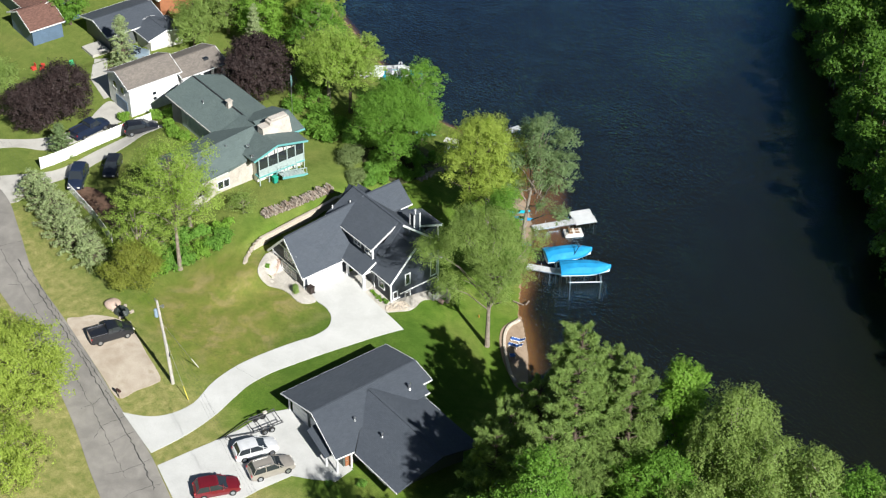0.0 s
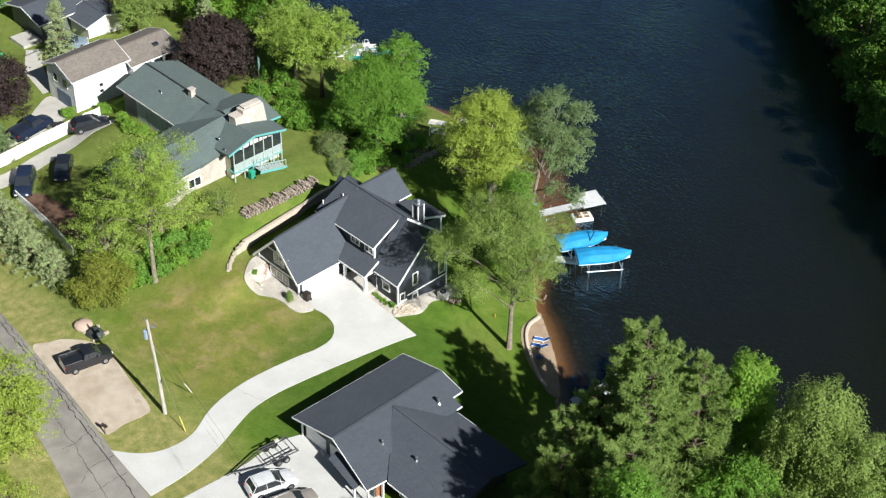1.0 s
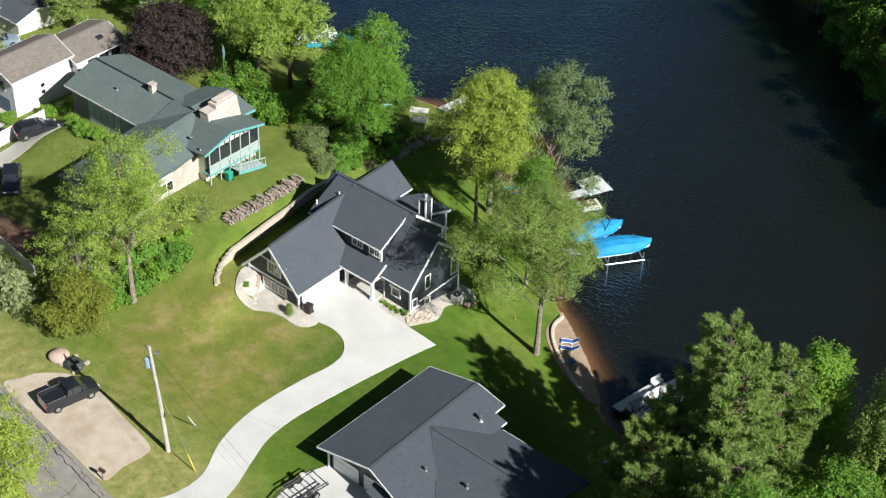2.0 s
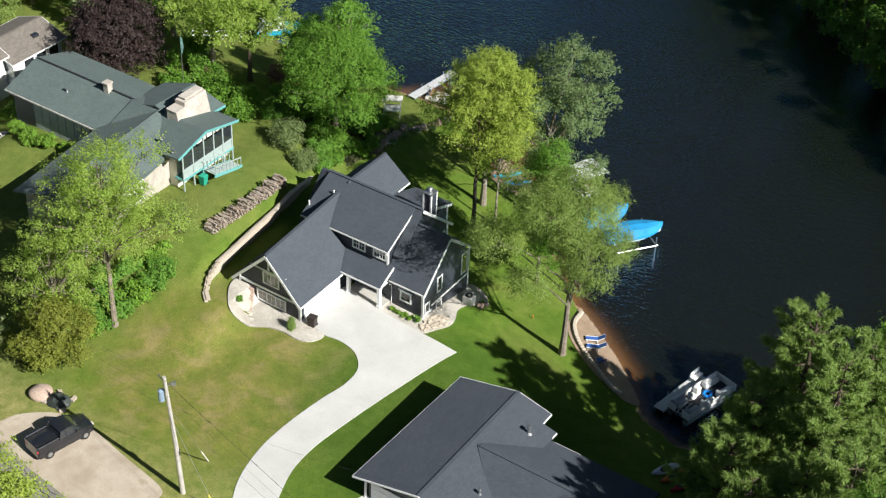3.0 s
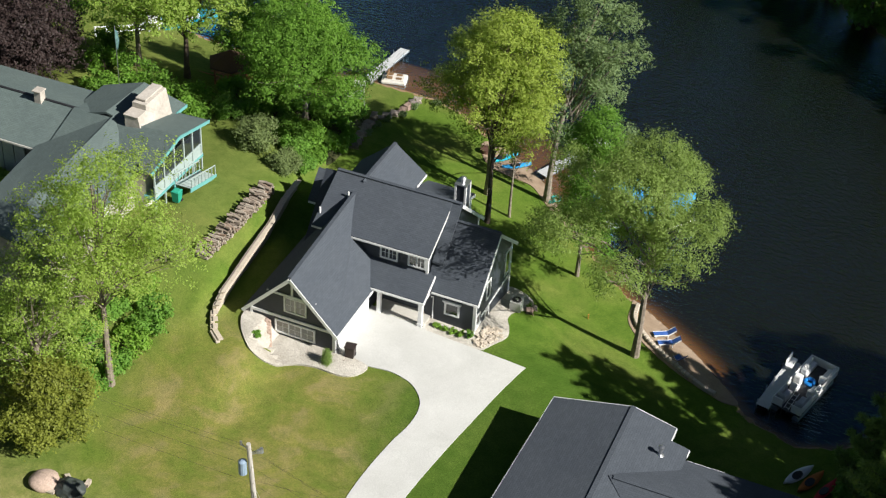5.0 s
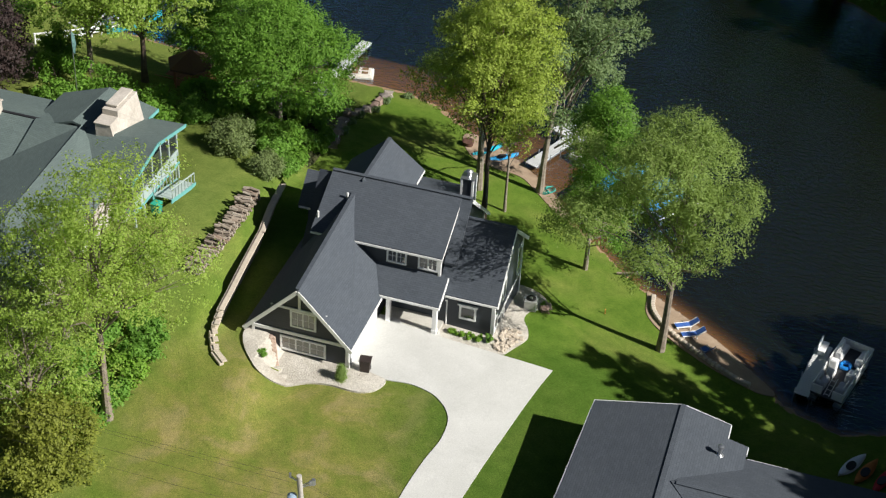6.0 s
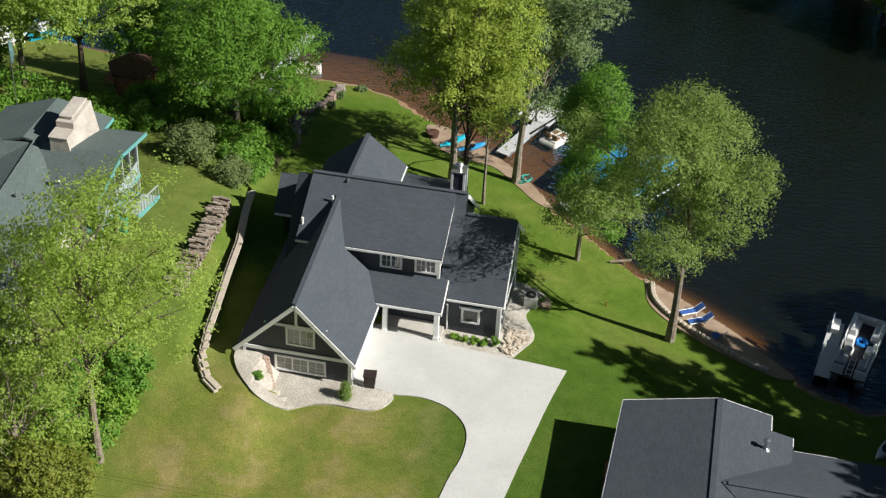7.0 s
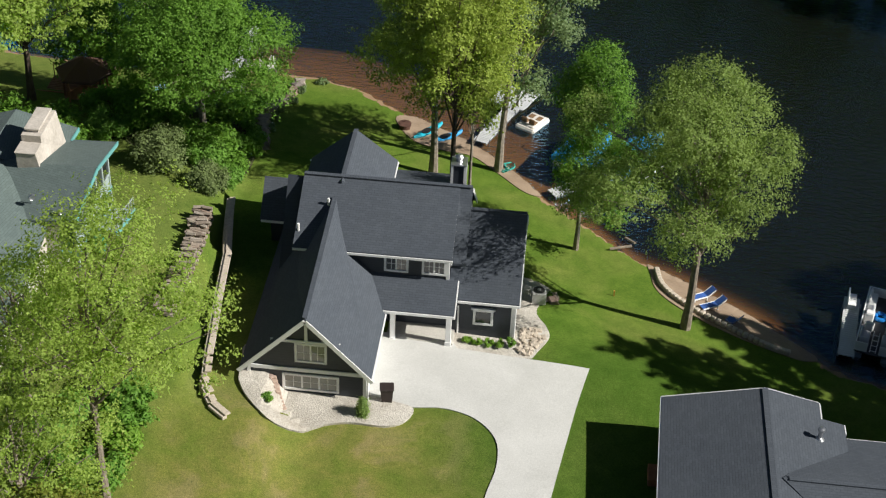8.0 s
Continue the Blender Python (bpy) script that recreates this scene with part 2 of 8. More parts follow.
PARKING = mottled("packed_gravel", [(0.3, (0.38, 0.31, 0.235)), (0.6, (0.50, 0.43, 0.345)), (0.75, (0.35, 0.28, 0.19))], 0.5, 12, 0.95, 0.5, 0.03)
SAND = mottled("beach_sand", [(0.3, (0.26, 0.185, 0.125)), (0.7, (0.39, 0.295, 0.21))], 0.6, 9, 0.95, 0.4, 0.03)
MULCH = mottled("bare_soil", [(0.3, (0.10, 0.06, 0.04)), (0.7, (0.2, 0.12, 0.08))], 1.2, 10, 0.95, 0.6, 0.05)
# very dark green to brown mottle for the ground under the maple
DARK_GROUND = mottled("dark_mottled_ground", [(0.3, (0.035, 0.045, 0.016)), (0.55, (0.07, 0.075, 0.03)), (0.75, (0.11, 0.085, 0.05))], 1.0, 10, 0.95, 0.6, 0.05)
PEBBLE = mottled("river_pebbles", [(0.3, (0.424, 0.396, 0.348)), (0.7, (0.615, 0.594, 0.545))], 0.8, 14, 0.9, 0.8, 0.04, voronoi=15.0)
ROOF = shingles("charcoal_shingles", (0.074, 0.085, 0.101), 0.08)
ROOF_GREEN = shingles("green_grey_shingles", (0.118, 0.152, 0.143), 0.08)
ROOF_TAN = shingles("weathered_tan_shingles", (0.20, 0.175, 0.15), 0.15)
ROOF_BROWN = shingles("brown_shingles", (0.16, 0.085, 0.065), 0.2)
NAVY = siding("charcoal_navy_siding", (0.036, 0.043, 0.055), 0.17)
GREY_GREEN = siding("grey_green_siding", (0.08, 0.10, 0.09), 0.17)
WHITE_SIDING = siding("white_siding", (0.78, 0.78, 0.77), 0.13)
BLUE_SIDING = siding("slate_blue_siding", (0.10, 0.15, 0.22), 0.15)
BOARD_GREY = siding("grey_vertical_boards", (0.11, 0.12, 0.12), 0.3, True)
WHITE = worn("white_trim_paint", (0.80, 0.80, 0.79), 0.05, 1.5, 30, 0.45, 0, 0.05)
OFFWHITE = worn("aged_white_paint", (0.66, 0.64, 0.59), 0.12, 2, 30, 0.6)
TEAL = worn("teal_trim_paint", (0.14, 0.38, 0.37), 0.1, 2, 30, 0.5)
GLASS = glass_mat("window_glass", (0.025, 0.03, 0.035))
GLASS_LIT = glass_mat("window_glass_with_blinds", (0.22, 0.22, 0.2))
STONE_TAN = mottled("limestone", [(0.3, (0.40, 0.36, 0.31)), (0.7, (0.58, 0.53, 0.47))], 1.2, 7, 0.9, 0.6, 0.03)
BARK = mottled("grey_bark", [(0.3, (0.16, 0.13, 0.10)), (0.7, (0.34, 0.29, 0.23))], 2.5, 12, 0.95, 0.9, 0.04)
BARK_DARK = mottled("dark_bark", [(0.3, (0.07, 0.05, 0.04)), (0.7, (0.16, 0.12, 0.09))], 2.5, 12, 0.95, 0.9, 0.04)
WOOD = worn("weathered_wood", (0.30, 0.24, 0.18), 0.25, 3, 25, 0.85, 0, 0.4)
CEDAR = worn("stained_cedar", (0.32, 0.13, 0.06), 0.2, 3, 25, 0.7, 0, 0.3)
POLE_WOOD = worn("weathered_pole_wood", (0.45, 0.42, 0.38), 0.15, 2, 30, 0.9, 0, 0.4)
METAL = worn("galvanised_metal", (0.55, 0.56, 0.57), 0.1, 4, 40, 0.35, 0.9, 0.05)
DARK_METAL = worn("black_powder_coat", (0.03, 0.03, 0.032), 0.15, 4, 40, 0.45, 0.2, 0.05)
RUBBER = worn("tyre_rubber", (0.022, 0.022, 0.022), 0.2, 6, 40, 0.85)
DOCK_W = worn("white_dock_decking", (0.56, 0.57, 0.57), 0.06, 1.5, 25, 0.55)
BLUE_TARP = worn("bright_blue_canvas", (0.02, 0.27, 0.55), 0.15, 1.2, 18, 0.6, 0, 0.4)
VINYL = worn("cream_vinyl", (0.66, 0.62, 0.56), 0.1, 3, 30, 0.5)
GREY_VINYL = worn("grey_vinyl", (0.22, 0.23, 0.26), 0.15, 3, 30, 0.5)
ALUMINIUM = worn("brushed_aluminium", (0.5, 0.52, 0.55), 0.08, 3, 40, 0.3, 0.85, 0.05)
L_SPRING = leaf_mat("spring_green_leaves", (0.105, 0.205, 0.022), (0.26, 0.44, 0.062))
L_AIRY = leaf_mat("airy_light_green_leaves", (0.18, 0.27, 0.042), (0.42, 0.55, 0.125), 0.55)
L_YELLOW = leaf_mat("yellow_green_leaves", (0.172, 0.235, 0.032), (0.385, 0.475, 0.088))
L_DEEP = leaf_mat("deep_green_leaves", (0.07, 0.155, 0.018), (0.19, 0.36, 0.048))
L_BRONZE = leaf_mat("bronze_green_leaves", (0.10, 0.125, 0.018), (0.27, 0.30, 0.05), 0.38)
L_SAGE = leaf_mat("sage_green_leaves", (0.085, 0.14, 0.048), (0.20, 0.275, 0.115), 0.3)
L_PALE = leaf_mat("pale_green_leaves", (0.130, 0.190, 0.042), (0.275, 0.375, 0.098))
L_OLIVE = leaf_mat("olive_green_leaves", (0.085, 0.125, 0.04), (0.21, 0.27, 0.10), 0.3)
L_RED = leaf_mat("purple_maple_leaves", (0.015, 0.010, 0.010), (0.05, 0.033, 0.030), 0.1)
L_PINE = leaf_mat("pine_needles", (0.08, 0.142, 0.036), (0.285, 0.395, 0.105), 0.32)
L_SPRUCE = leaf_mat("blue_spruce_needles", (0.16, 0.22, 0.09), (0.38, 0.45, 0.22), 0.3)
L_WOODS = leaf_mat("woodland_leaves", (0.034, 0.084, 0.012), (0.126, 0.245, 0.030))
L_FERN = leaf_mat("undergrowth_leaves", (0.075, 0.18, 0.024), (0.21, 0.39, 0.065))


# ---- building helpers ----
def part(name, bm, material, parent=None, label=""):
    """Links a bmesh as one mesh object, under a thing or a part."""
    me = bpy.data.meshes.new(name)
    bm.to_mesh(me)
    bm.free()
    me.materials.append(material)
    ob = new(name, me)
    if parent is not None:
        ob.parent = parent
    if label:
        tagged(ob, label)
    return ob


def raw(name, verts, faces, material, parent=None, smooth=False):
    me = bpy.data.meshes.new(name)
    me.from_pydata([tuple(v) for v in verts], [], [tuple(int(i) for i in f) for f in faces])
    me.materials.append(material)
    if smooth:
        me.shade_smooth()
    ob = new(name, me)
    if parent is not None:
        ob.parent = parent
    return ob


def thing(name, label, category, group="", at=(0, 0, 0), rz=0.0, kind=""):
    ob = new(name)
    ob.matrix_basis = pose(*at, 0, 0, rz)
    return tagged(ob, label, category, group, kind)


def box(bm, lo, hi, bev=0.0, m=None):
    """An axis-aligned block from corner lo to corner hi, edges bevelled."""
    lo, hi = Vector(lo), Vector(hi)
    r = bmesh.ops.create_cube(bm, size=1.0)
    bmesh.ops.scale(bm, vec=hi - lo, verts=r["verts"])
    bmesh.ops.translate(bm, vec=(lo + hi) / 2, verts=r["verts"])
    vs = r["verts"]
    if bev:
        es = list({e for v in vs for e in v.link_edges})
        g = bmesh.ops.bevel(bm, geom=es, offset=bev, segments=1, affect="EDGES")
        vs = list({v for f in g["faces"] for v in f.verts} | {v for v in vs if v.is_valid})
    if m is not None:
        bmesh.ops.transform(bm, matrix=m, verts=vs)
    return vs


def tube(bm, pts, radii, seg=8, cap=True):
    """A round bar along points, with a radius at each."""
    rings, pts = [], [Vector(p) for p in pts]
    for i, p in enumerate(pts):
        d = (pts[min(i + 1, len(pts) - 1)] - pts[max(i - 1, 0)]).normalized()
        a = d.orthogonal().normalized() if abs(d.z) < 0.95 else Vector((1, 0, 0))
        a = (a - d * a.dot(d)).normalized()
        b = d.cross(a)
        r = radii[i] if isinstance(radii, (list, tuple)) else radii
        rings.append([bm.verts.new(p + r * (math.cos(t) * a + math.sin(t) * b)) for t in (2 * math.pi * k / seg for k in range(seg))])
    for r0, r1 in zip(rings, rings[1:]):
        for k in range(seg):
            bm.faces.new((r0[k], r0[(k + 1) % seg], r1[(k + 1) % seg], r1[k]))
    if cap:
        bm.faces.new(rings[0][::-1]), bm.faces.new(rings[-1])


def prism(bm, outline, lo, hi, axis=2):
    """An outline of (u, v) drawn out along an axis from lo to hi."""
    def at(u, v, w):
        return ((w, u, v), (u, w, v), (u, v, w))[axis]
    a = [bm.verts.new(at(u, v, lo)) for u, v in outline]
    b = [bm.verts.new(at(u, v, hi)) for u, v in outline]
    bm.faces.new(a[::-1]), bm.faces.new(b)
    n = len(outline)
    for i in range(n):
        bm.faces.new((a[i], a[(i + 1) % n], b[(i + 1) % n], b[i]))
    bmesh.ops.recalc_face_normals(bm, faces=bm.faces)


def curve_through(pts, steps=6, closed=True):
    """Catmull-Rom through plan points."""
    out, n = [], len(pts)
    for i in range(n if closed else n - 1):
        p = [Vector((*pts[(i + k) % n if closed else min(max(i + k, 0), n - 1)][:2], 0)) for k in (-1, 0, 1, 2)]
        for s in range(steps):
            t = s / steps
            q = 0.5 * (2 * p[1] + (p[2] - p[0]) * t + (2 * p[0] - 5 * p[1] + 4 * p[2] - p[3]) * t * t + (3 * p[1] - p[0] - 3 * p[2] + p[3]) * t ** 3)
            out.append((q.x, q.y))
    if not closed:
        out.append(tuple(pts[-1][:2]))
    return out


# ---- the lie of the land ----
WATER_Z = -3.3
SHORE = [(-400, 120), (-120, 62), (-56, 45), (-35, 39.8), (-24, 38.4), (-16, 39.6), (-9.6, 39.3), (-6, 38), (-2.3, 35), (2.5, 31.8), (5, 29.4), (7.7, 26.3),
         (11.2, 23.3), (14.6, 20.0), (17.8, 17.9), (20.9, 15.7), (23.8, 13.1), (26.2, 10.9), (29.5, 9.6), (32.5, 10.6), (35, 13.5), (38, 16.5), (43, 20), (50, 22.5), (57, 24.5), (64, 25.5), (75, 25), (100, 15), (160, -10), (500, -90)]
FAR_SHORE = [(-400, 380), (-60, 156), (-30, 121), (-8, 96), (8, 84), (20, 74.5), (32, 64), (42, 56.5), (60, 47.5), (80, 40), (120, 30), (500, -25)]


WALL_LINE = [(-11.6, 30), (-10.75, 14.9), (-10.3, 12.1), (-9.68, 8.75), (-9.38, 5.55), (-8.98, 2.0), (-8.8, 0.2), (-8.6, -1.2), (-7.8, -2.5), (-6.85, -3.3)]
BANK_LINE = [*WALL_LINE[:8], (-9.4, -4.7), (-12.6, -10), (-14.5, -18), (-20, -40)]


def side_of(line, x, y):
    """Signed distance to a line of plan points: positive on its right-hand side."""
    best, sign = 1e9, 1
    for (ax, ay), (bx, by) in zip(line, line[1:]):
        dx, dy = bx - ax, by - ay
        t = min(1, max(0, ((x - ax) * dx + (y - ay) * dy) / (dx * dx + dy * dy)))
        px, py = x - ax - t * dx, y - ay - t * dy
        d = math.hypot(px, py)
        if d < best - 1e-9:
            best, sign = d, 1 if dx * (y - ay) - dy * (x - ax) < 0 else -1
    return best * sign


def ease(a, b, v):
    t = min(1, max(0, (v - a) / (b - a)))
    return t * t * (3 - 2 * t)


def land(x, y):
    """Height of the ground."""
    d, f = side_of(SHORE, x, y), side_of(FAR_SHORE, x, y)
    if f < 0:
        return WATER_Z + min(5.0, 0.35 * -f)
    if d < 0:
        wide = max(ease(15, 6, x) * ease(-24, -15, x), 0.45 * ease(13, 17, x) * ease(28, 23, x))
        return max(-7.5, WATER_Z + max(d * (0.6 - 0.53 * wide) - 1.6 * ease(4.5, 8.5, -d), f * -1.5) - 0.02)
    z = WATER_Z + 0.16 * min(d, 3) + 2.3 * ease(2.5, 15, d) + 0.6 * ease(8, 24, d)
    z += 0.9 * ease(-5, -24, y) + 0.25 * ease(14, -2, x) * ease(30, 5, y)
    if -60 < x < 0 and -30 < y < 40:
        w = side_of(BANK_LINE, x, y)
        # the raised side yard west of the garage, then the bank above the retaining wall
        yard = ease(-4.5 + 1.9 * ease(-1.0, -2.6, y), -5.7, x) * ease(-11, -3.5, y) * ease(22, 13, y)
        z += 1.2 * yard * (1 - 0.6 * ease(2, 9, w))
        rise = 0.35 + 1.1 * ease(-2.7, 1.0, y) * (1 - 0.45 * ease(10, 16, y))
        z += (rise * ease(0.3, 0.7, w) * ease(-4.7, -1.7, y) + 1.0 * ease(0.3, 7, w) * ease(-14, -2, y)) * ease(2, 14, d) * ease(-42, -34, x)
    return z


def strip_edges(bm, step):
    xs = [v.co.x for v in bm.verts]
    ys = [v.co.y for v in bm.verts]
    for lo, hi, no in ((min(xs), max(xs), (1, 0, 0)), (min(ys), max(ys), (0, 1, 0))):
        k = math.floor(lo / step) + 1
        while k * step < hi:
            bmesh.ops.bisect_plane(bm, geom=[*bm.verts, *bm.edges, *bm.faces], plane_co=(k * step * no[0], k * step * no[1], 0), plane_no=no)
            k += 1


def drape(name, outline, lift, material, skirt=0.12, step=1.0, extra=None, label="", category="", kind="structure"):
    """A slab with that outline, laid on the land."""
    bm = bmesh.new()
    vs = [bm.verts.new((x, y, 0)) for x, y in outline]
    f = bm.faces.new(vs)
    if f.normal.z < 0:
        f.normal_flip()
    bmesh.ops.triangulate(bm, faces=[f])
    strip_edges(bm, step)
    rim = [e for e in bm.edges if len(e.link_faces) == 1]
    for v in bm.verts:
        v.co.z = land(v.co.x, v.co.y) + lift + (extra(v.co.x, v.co.y) if extra else 0)
    g = bmesh.ops.extrude_edge_only(bm, edges=rim)
    for v in g["geom"]:
        if isinstance(v, bmesh.types.BMVert):
            v.co.z -= skirt
    bmesh.ops.recalc_face_normals(bm, faces=bm.faces)
    ob = part(name, bm, material)
    return tagged(ob, label, category, kind=kind)


def uv_slope(bm, faces):
    """Shingle rows run level across each roof face."""
    lay = bm.loops.layers.uv.verify()
    for f in faces:
        n = f.normal
        across = Vector((0, 0, 1)).cross(n)
        across = across.normalized() if across.length > 1e-4 else Vector((1, 0, 0))
        up = n.cross(across)
        for lp in f.loops:
            lp[lay].uv = (lp.vert.co.dot(across), lp.vert.co.dot(up))


def roof_slab(name, poly, thick, material, parent, label=""):
    """One roof slope from its upper corners, with thickness below."""
    bm = bmesh.new()
    top = [bm.verts.new(p) for p in poly]
    f = bm.faces.new(top)
    f.normal_update()
    if f.normal.z < 0:
        f.normal_flip()
        top = top[::-1]
    low = [bm.verts.new(v.co - Vector((0, 0, thick))) for v in top]
    bm.faces.new(low[::-1])
    for i in range(len(top)):
        j = (i + 1) % len(top)
        bm.faces.new((top[j], top[i], low[i], low[j]))
    bm.normal_update()
    uv_slope(bm, bm.faces)
    return part(name, bm, material, parent, label)


def bar(name, a, b, w, h, material, parent, label=""):
    """A straight board from a to b, w wide and h high."""
    bm = bmesh.new()
    a, b = Vector(a), Vector(b)
    d = (b - a).normalized()
    s = d.cross(Vector((0, 0, 1)))
    s = s.normalized() if s.length > 1e-3 else Vector((1, 0, 0))
    u = s.cross(d).normalized()
    vs = [bm.verts.new(p + s * (w / 2 * i) + u * (h / 2 * j)) for p in (a, b) for i, j in ((-1, -1), (1, -1), (1, 1), (-1, 1))]
    for q in ((0, 1, 2, 3), (7, 6, 5, 4), (0, 4, 5, 1), (1, 5, 6, 2), (2, 6, 7, 3), (3, 7, 4, 0)):
        bm.faces.new([vs[i] for i in q])
    bmesh.ops.recalc_face_normals(bm, faces=bm.faces)
    bm.normal_update()
    uv_slope(bm, bm.faces)
    return part(name, bm, material, parent, label)


def block(name, lo, hi, material, parent, bev=0.0, label=""):
    bm = bmesh.new()
    box(bm, lo, hi, bev)
    return part(name, bm, material, parent, label)


def window(parent, centre, w, h, axis, out, panes=1, trim=0.12, glass=None, grid=0, name="window"):
    """A trimmed window on a wall: axis 0 faces x, 1 faces y; out is +1 or -1."""
    glass = glass or GLASS
    cx, cy, cz = centre

    def p(u, v, d):
        return (cx + out * d, cy + u, cz + v) if axis == 0 else (cx + u, cy + out * d, cz + v)

    def slab(bm, u0, v0, u1, v1, d0, d1):
        a, b = p(u0, v0, d0), p(u1, v1, d1)
        box(bm, [min(i, j) for i, j in zip(a, b)], [max(i, j) for i, j in zip(a, b)], 0.008)
    bm = bmesh.new()
    slab(bm, -w / 2 - trim, -h / 2 - trim, -w / 2, h / 2 + trim, -0.02, 0.06)
    slab(bm, w / 2, -h / 2 - trim, w / 2 + trim, h / 2 + trim, -0.02, 0.06)
    slab(bm, -w / 2, h / 2, w / 2, h / 2 + trim, -0.02, 0.065)
    slab(bm, -w / 2, -h / 2 - trim, w / 2, -h / 2, -0.02, 0.065)
    for k in range(1, panes):
        u = -w / 2 + w * k / panes
        slab(bm, u - 0.05, -h / 2, u + 0.05, h / 2, -0.02, 0.055)
    win = part(name, bm, WHITE, parent)
    for k in range(panes):
        bm = bmesh.new()
        u0, u1 = -w / 2 + w * k / panes, -w / 2 + w * (k + 1) / panes
        slab(bm, u0, -h / 2, u1, h / 2, -0.02, 0.02)
        part("pane", bm, glass, win)
        if grid:
            bm = bmesh.new()
            for g in range(1, grid + 1):
                u = u0 + (u1 - u0) * g / (grid + 1)
                slab(bm, u - 0.015, -h / 2, u + 0.015, h / 2, 0.015, 0.03)
            slab(bm, u0, -0.015, u1, 0.015, 0.015, 0.032)
            part("muntin", bm, WHITE, win)
    return win

# ---- ground and water ----
def spread(lo, hi, step, far):
    a = list(np.arange(lo, hi + 0.01, step))
    k, s = step, []
    while a[-1] + k < far:
        k *= 1.35
        a.append(a[-1] + k)
    k = step
    while a[0] - k > -far:
        k *= 1.35
        a.insert(0, a[0] - k)
    return a


def build_ground():
    xs, ys = spread(-60, 62, 0.8, 1600), spread(-46, 70, 0.8, 1600)
    vs = [(x, y, land(x, y)) for y in ys for x in xs]
    n = len(xs)
    fs = [(j * n + i, j * n + i + 1, (j + 1) * n + i + 1, (j + 1) * n + i) for j in range(len(ys) - 1) for i in range(n - 1)]
    tagged(raw("ground", vs, fs, LAWN, smooth=True), "patchy green and straw-yellow lawn sloping down to a lake", "lawn", kind="structure")
    bm = bmesh.new()
    for a, b, c, d in (((-1500, -1500), (1500, -1500), (1500, 1500), (-1500, 1500)),):
        bm.faces.new([bm.verts.new((*p, WATER_Z)) for p in (a, b, c, d)])
    tagged(part("water", bm, WATER), "dark rippled lake water with a sandy shallow edge", "lake", kind="structure")


build_ground()

ROAD_N = [(-130, -22), (-70, -20.5), (-50, -19.6), (-38, -18.4), (-30, -20.2), (-20.5, -22.9), (-11.4, -23.9), (-2, -25), (5.9, -26.1), (12.6, -26.9), (19, -28.3), (40, -33), (80, -42), (320, -96)]
ROAD_S = [(-130, -28), (-70, -26.5), (-50, -26), (-38, -25.6), (-30, -26.4), (-20, -27.4), (-9.8, -28.2), (-2, -29.6), (5.1, -31.1), (14.8, -33.6), (40, -39), (80, -48), (320, -102)]
road = drape("road", curve_through(ROAD_N, 4, False) + curve_through(ROAD_S, 4, False)[::-1], 0.05, ASPHALT, 0.1, 2.0, None, "cracked old grey asphalt lane", "road")


def crack(pts, w, rnd):
    """A tarred crack that wanders along plan points."""
    line, bm = [], bmesh.new()
    for (ax, ay), (bx, by) in zip(pts, pts[1:]):
        n = max(2, int(math.hypot(bx - ax, by - ay) / 0.35))
        for k in range(n):
            t = k / n
            line.append((ax + (bx - ax) * t + rnd.uniform(-0.13, 0.13), ay + (by - ay) * t + rnd.uniform(-0.13, 0.13)))
    prev = None
    for i in range(len(line) - 1):
        (x, y), (u, v) = line[i], line[i + 1]
        d = math.hypot(u - x, v - y) or 1
        nx, ny, h = -(v - y) / d, (u - x) / d, w * rnd.uniform(0.3, 1.0) / 2
        cur = [bm.verts.new((x + s * nx * h, y + s * ny * h, land(x, y) + 0.062)) for s in (-1, 1)]
        if prev:
            bm.faces.new((prev[0], prev[1], cur[1], cur[0]))
        prev = cur
    bmesh.ops.recalc_face_normals(bm, faces=bm.faces)
    part("crack", bm, CRACK, road)


rnd = random.Random(5)
crack([(-24, -23.2), (-12, -24.6), (-4, -25.5), (4, -26.7), (12, -27.8), (18, -29.2)], 0.14, rnd)
crack([(-22, -22.8), (-11, -24.3), (-2, -25.3), (6, -26.5)], 0.09, rnd)
crack([(-30, -23.4), (-18, -25.2), (-7, -26.6), (3, -28.2), (15, -30.6)], 0.07, rnd)
for x in (-27, -20, -15.5, -9, -3.5, 2.5, 6.5, 9, 13.5, 17):
    y0 = np.interp(x, [p[0] for p in ROAD_N], [p[1] for p in ROAD_N])
    y1 = np.interp(x, [p[0] for p in ROAD_S], [p[1] for p in ROAD_S])
    crack([(x, y0 - 0.2), (x + rnd.uniform(-1, 1), (y0 + y1) / 2), (x + rnd.uniform(-1.5, 1.5), y1 + 0.3 + rnd.random() * 2)], 0.06, rnd)

# concrete drive of the main house, from the road to the garage court
DRIVE = [(5.9, -26.2), (8.0, -24.4), (9.0, -22.3), (8.9, -19.6), (7.4, -16.7), (6.6, -14.2), (6.2, -11.6), (6.2, -8.6), (6.5, -5.6), (6.9, -3.4), (6.7, -1.4), (5.5, 0.0), (3.8, 0.5), (2.1, 0.3), (0.0, 0.2)]
DRIVE_E = [(-0.5, 0.6), (-0.5, 6.3), (3.75, 6.3), (4.0, 5.7), (8.2, 5.6), (11.45, 5.55), (10.85, 2.2), (10.35, -1.2), (9.85, -4.6), (9.45, -7.8), (9.3, -10.4), (9.6, -13.2), (10.6, -16.0), (11.8, -19.0), (12.6, -22.8), (12.7, -26.8)]
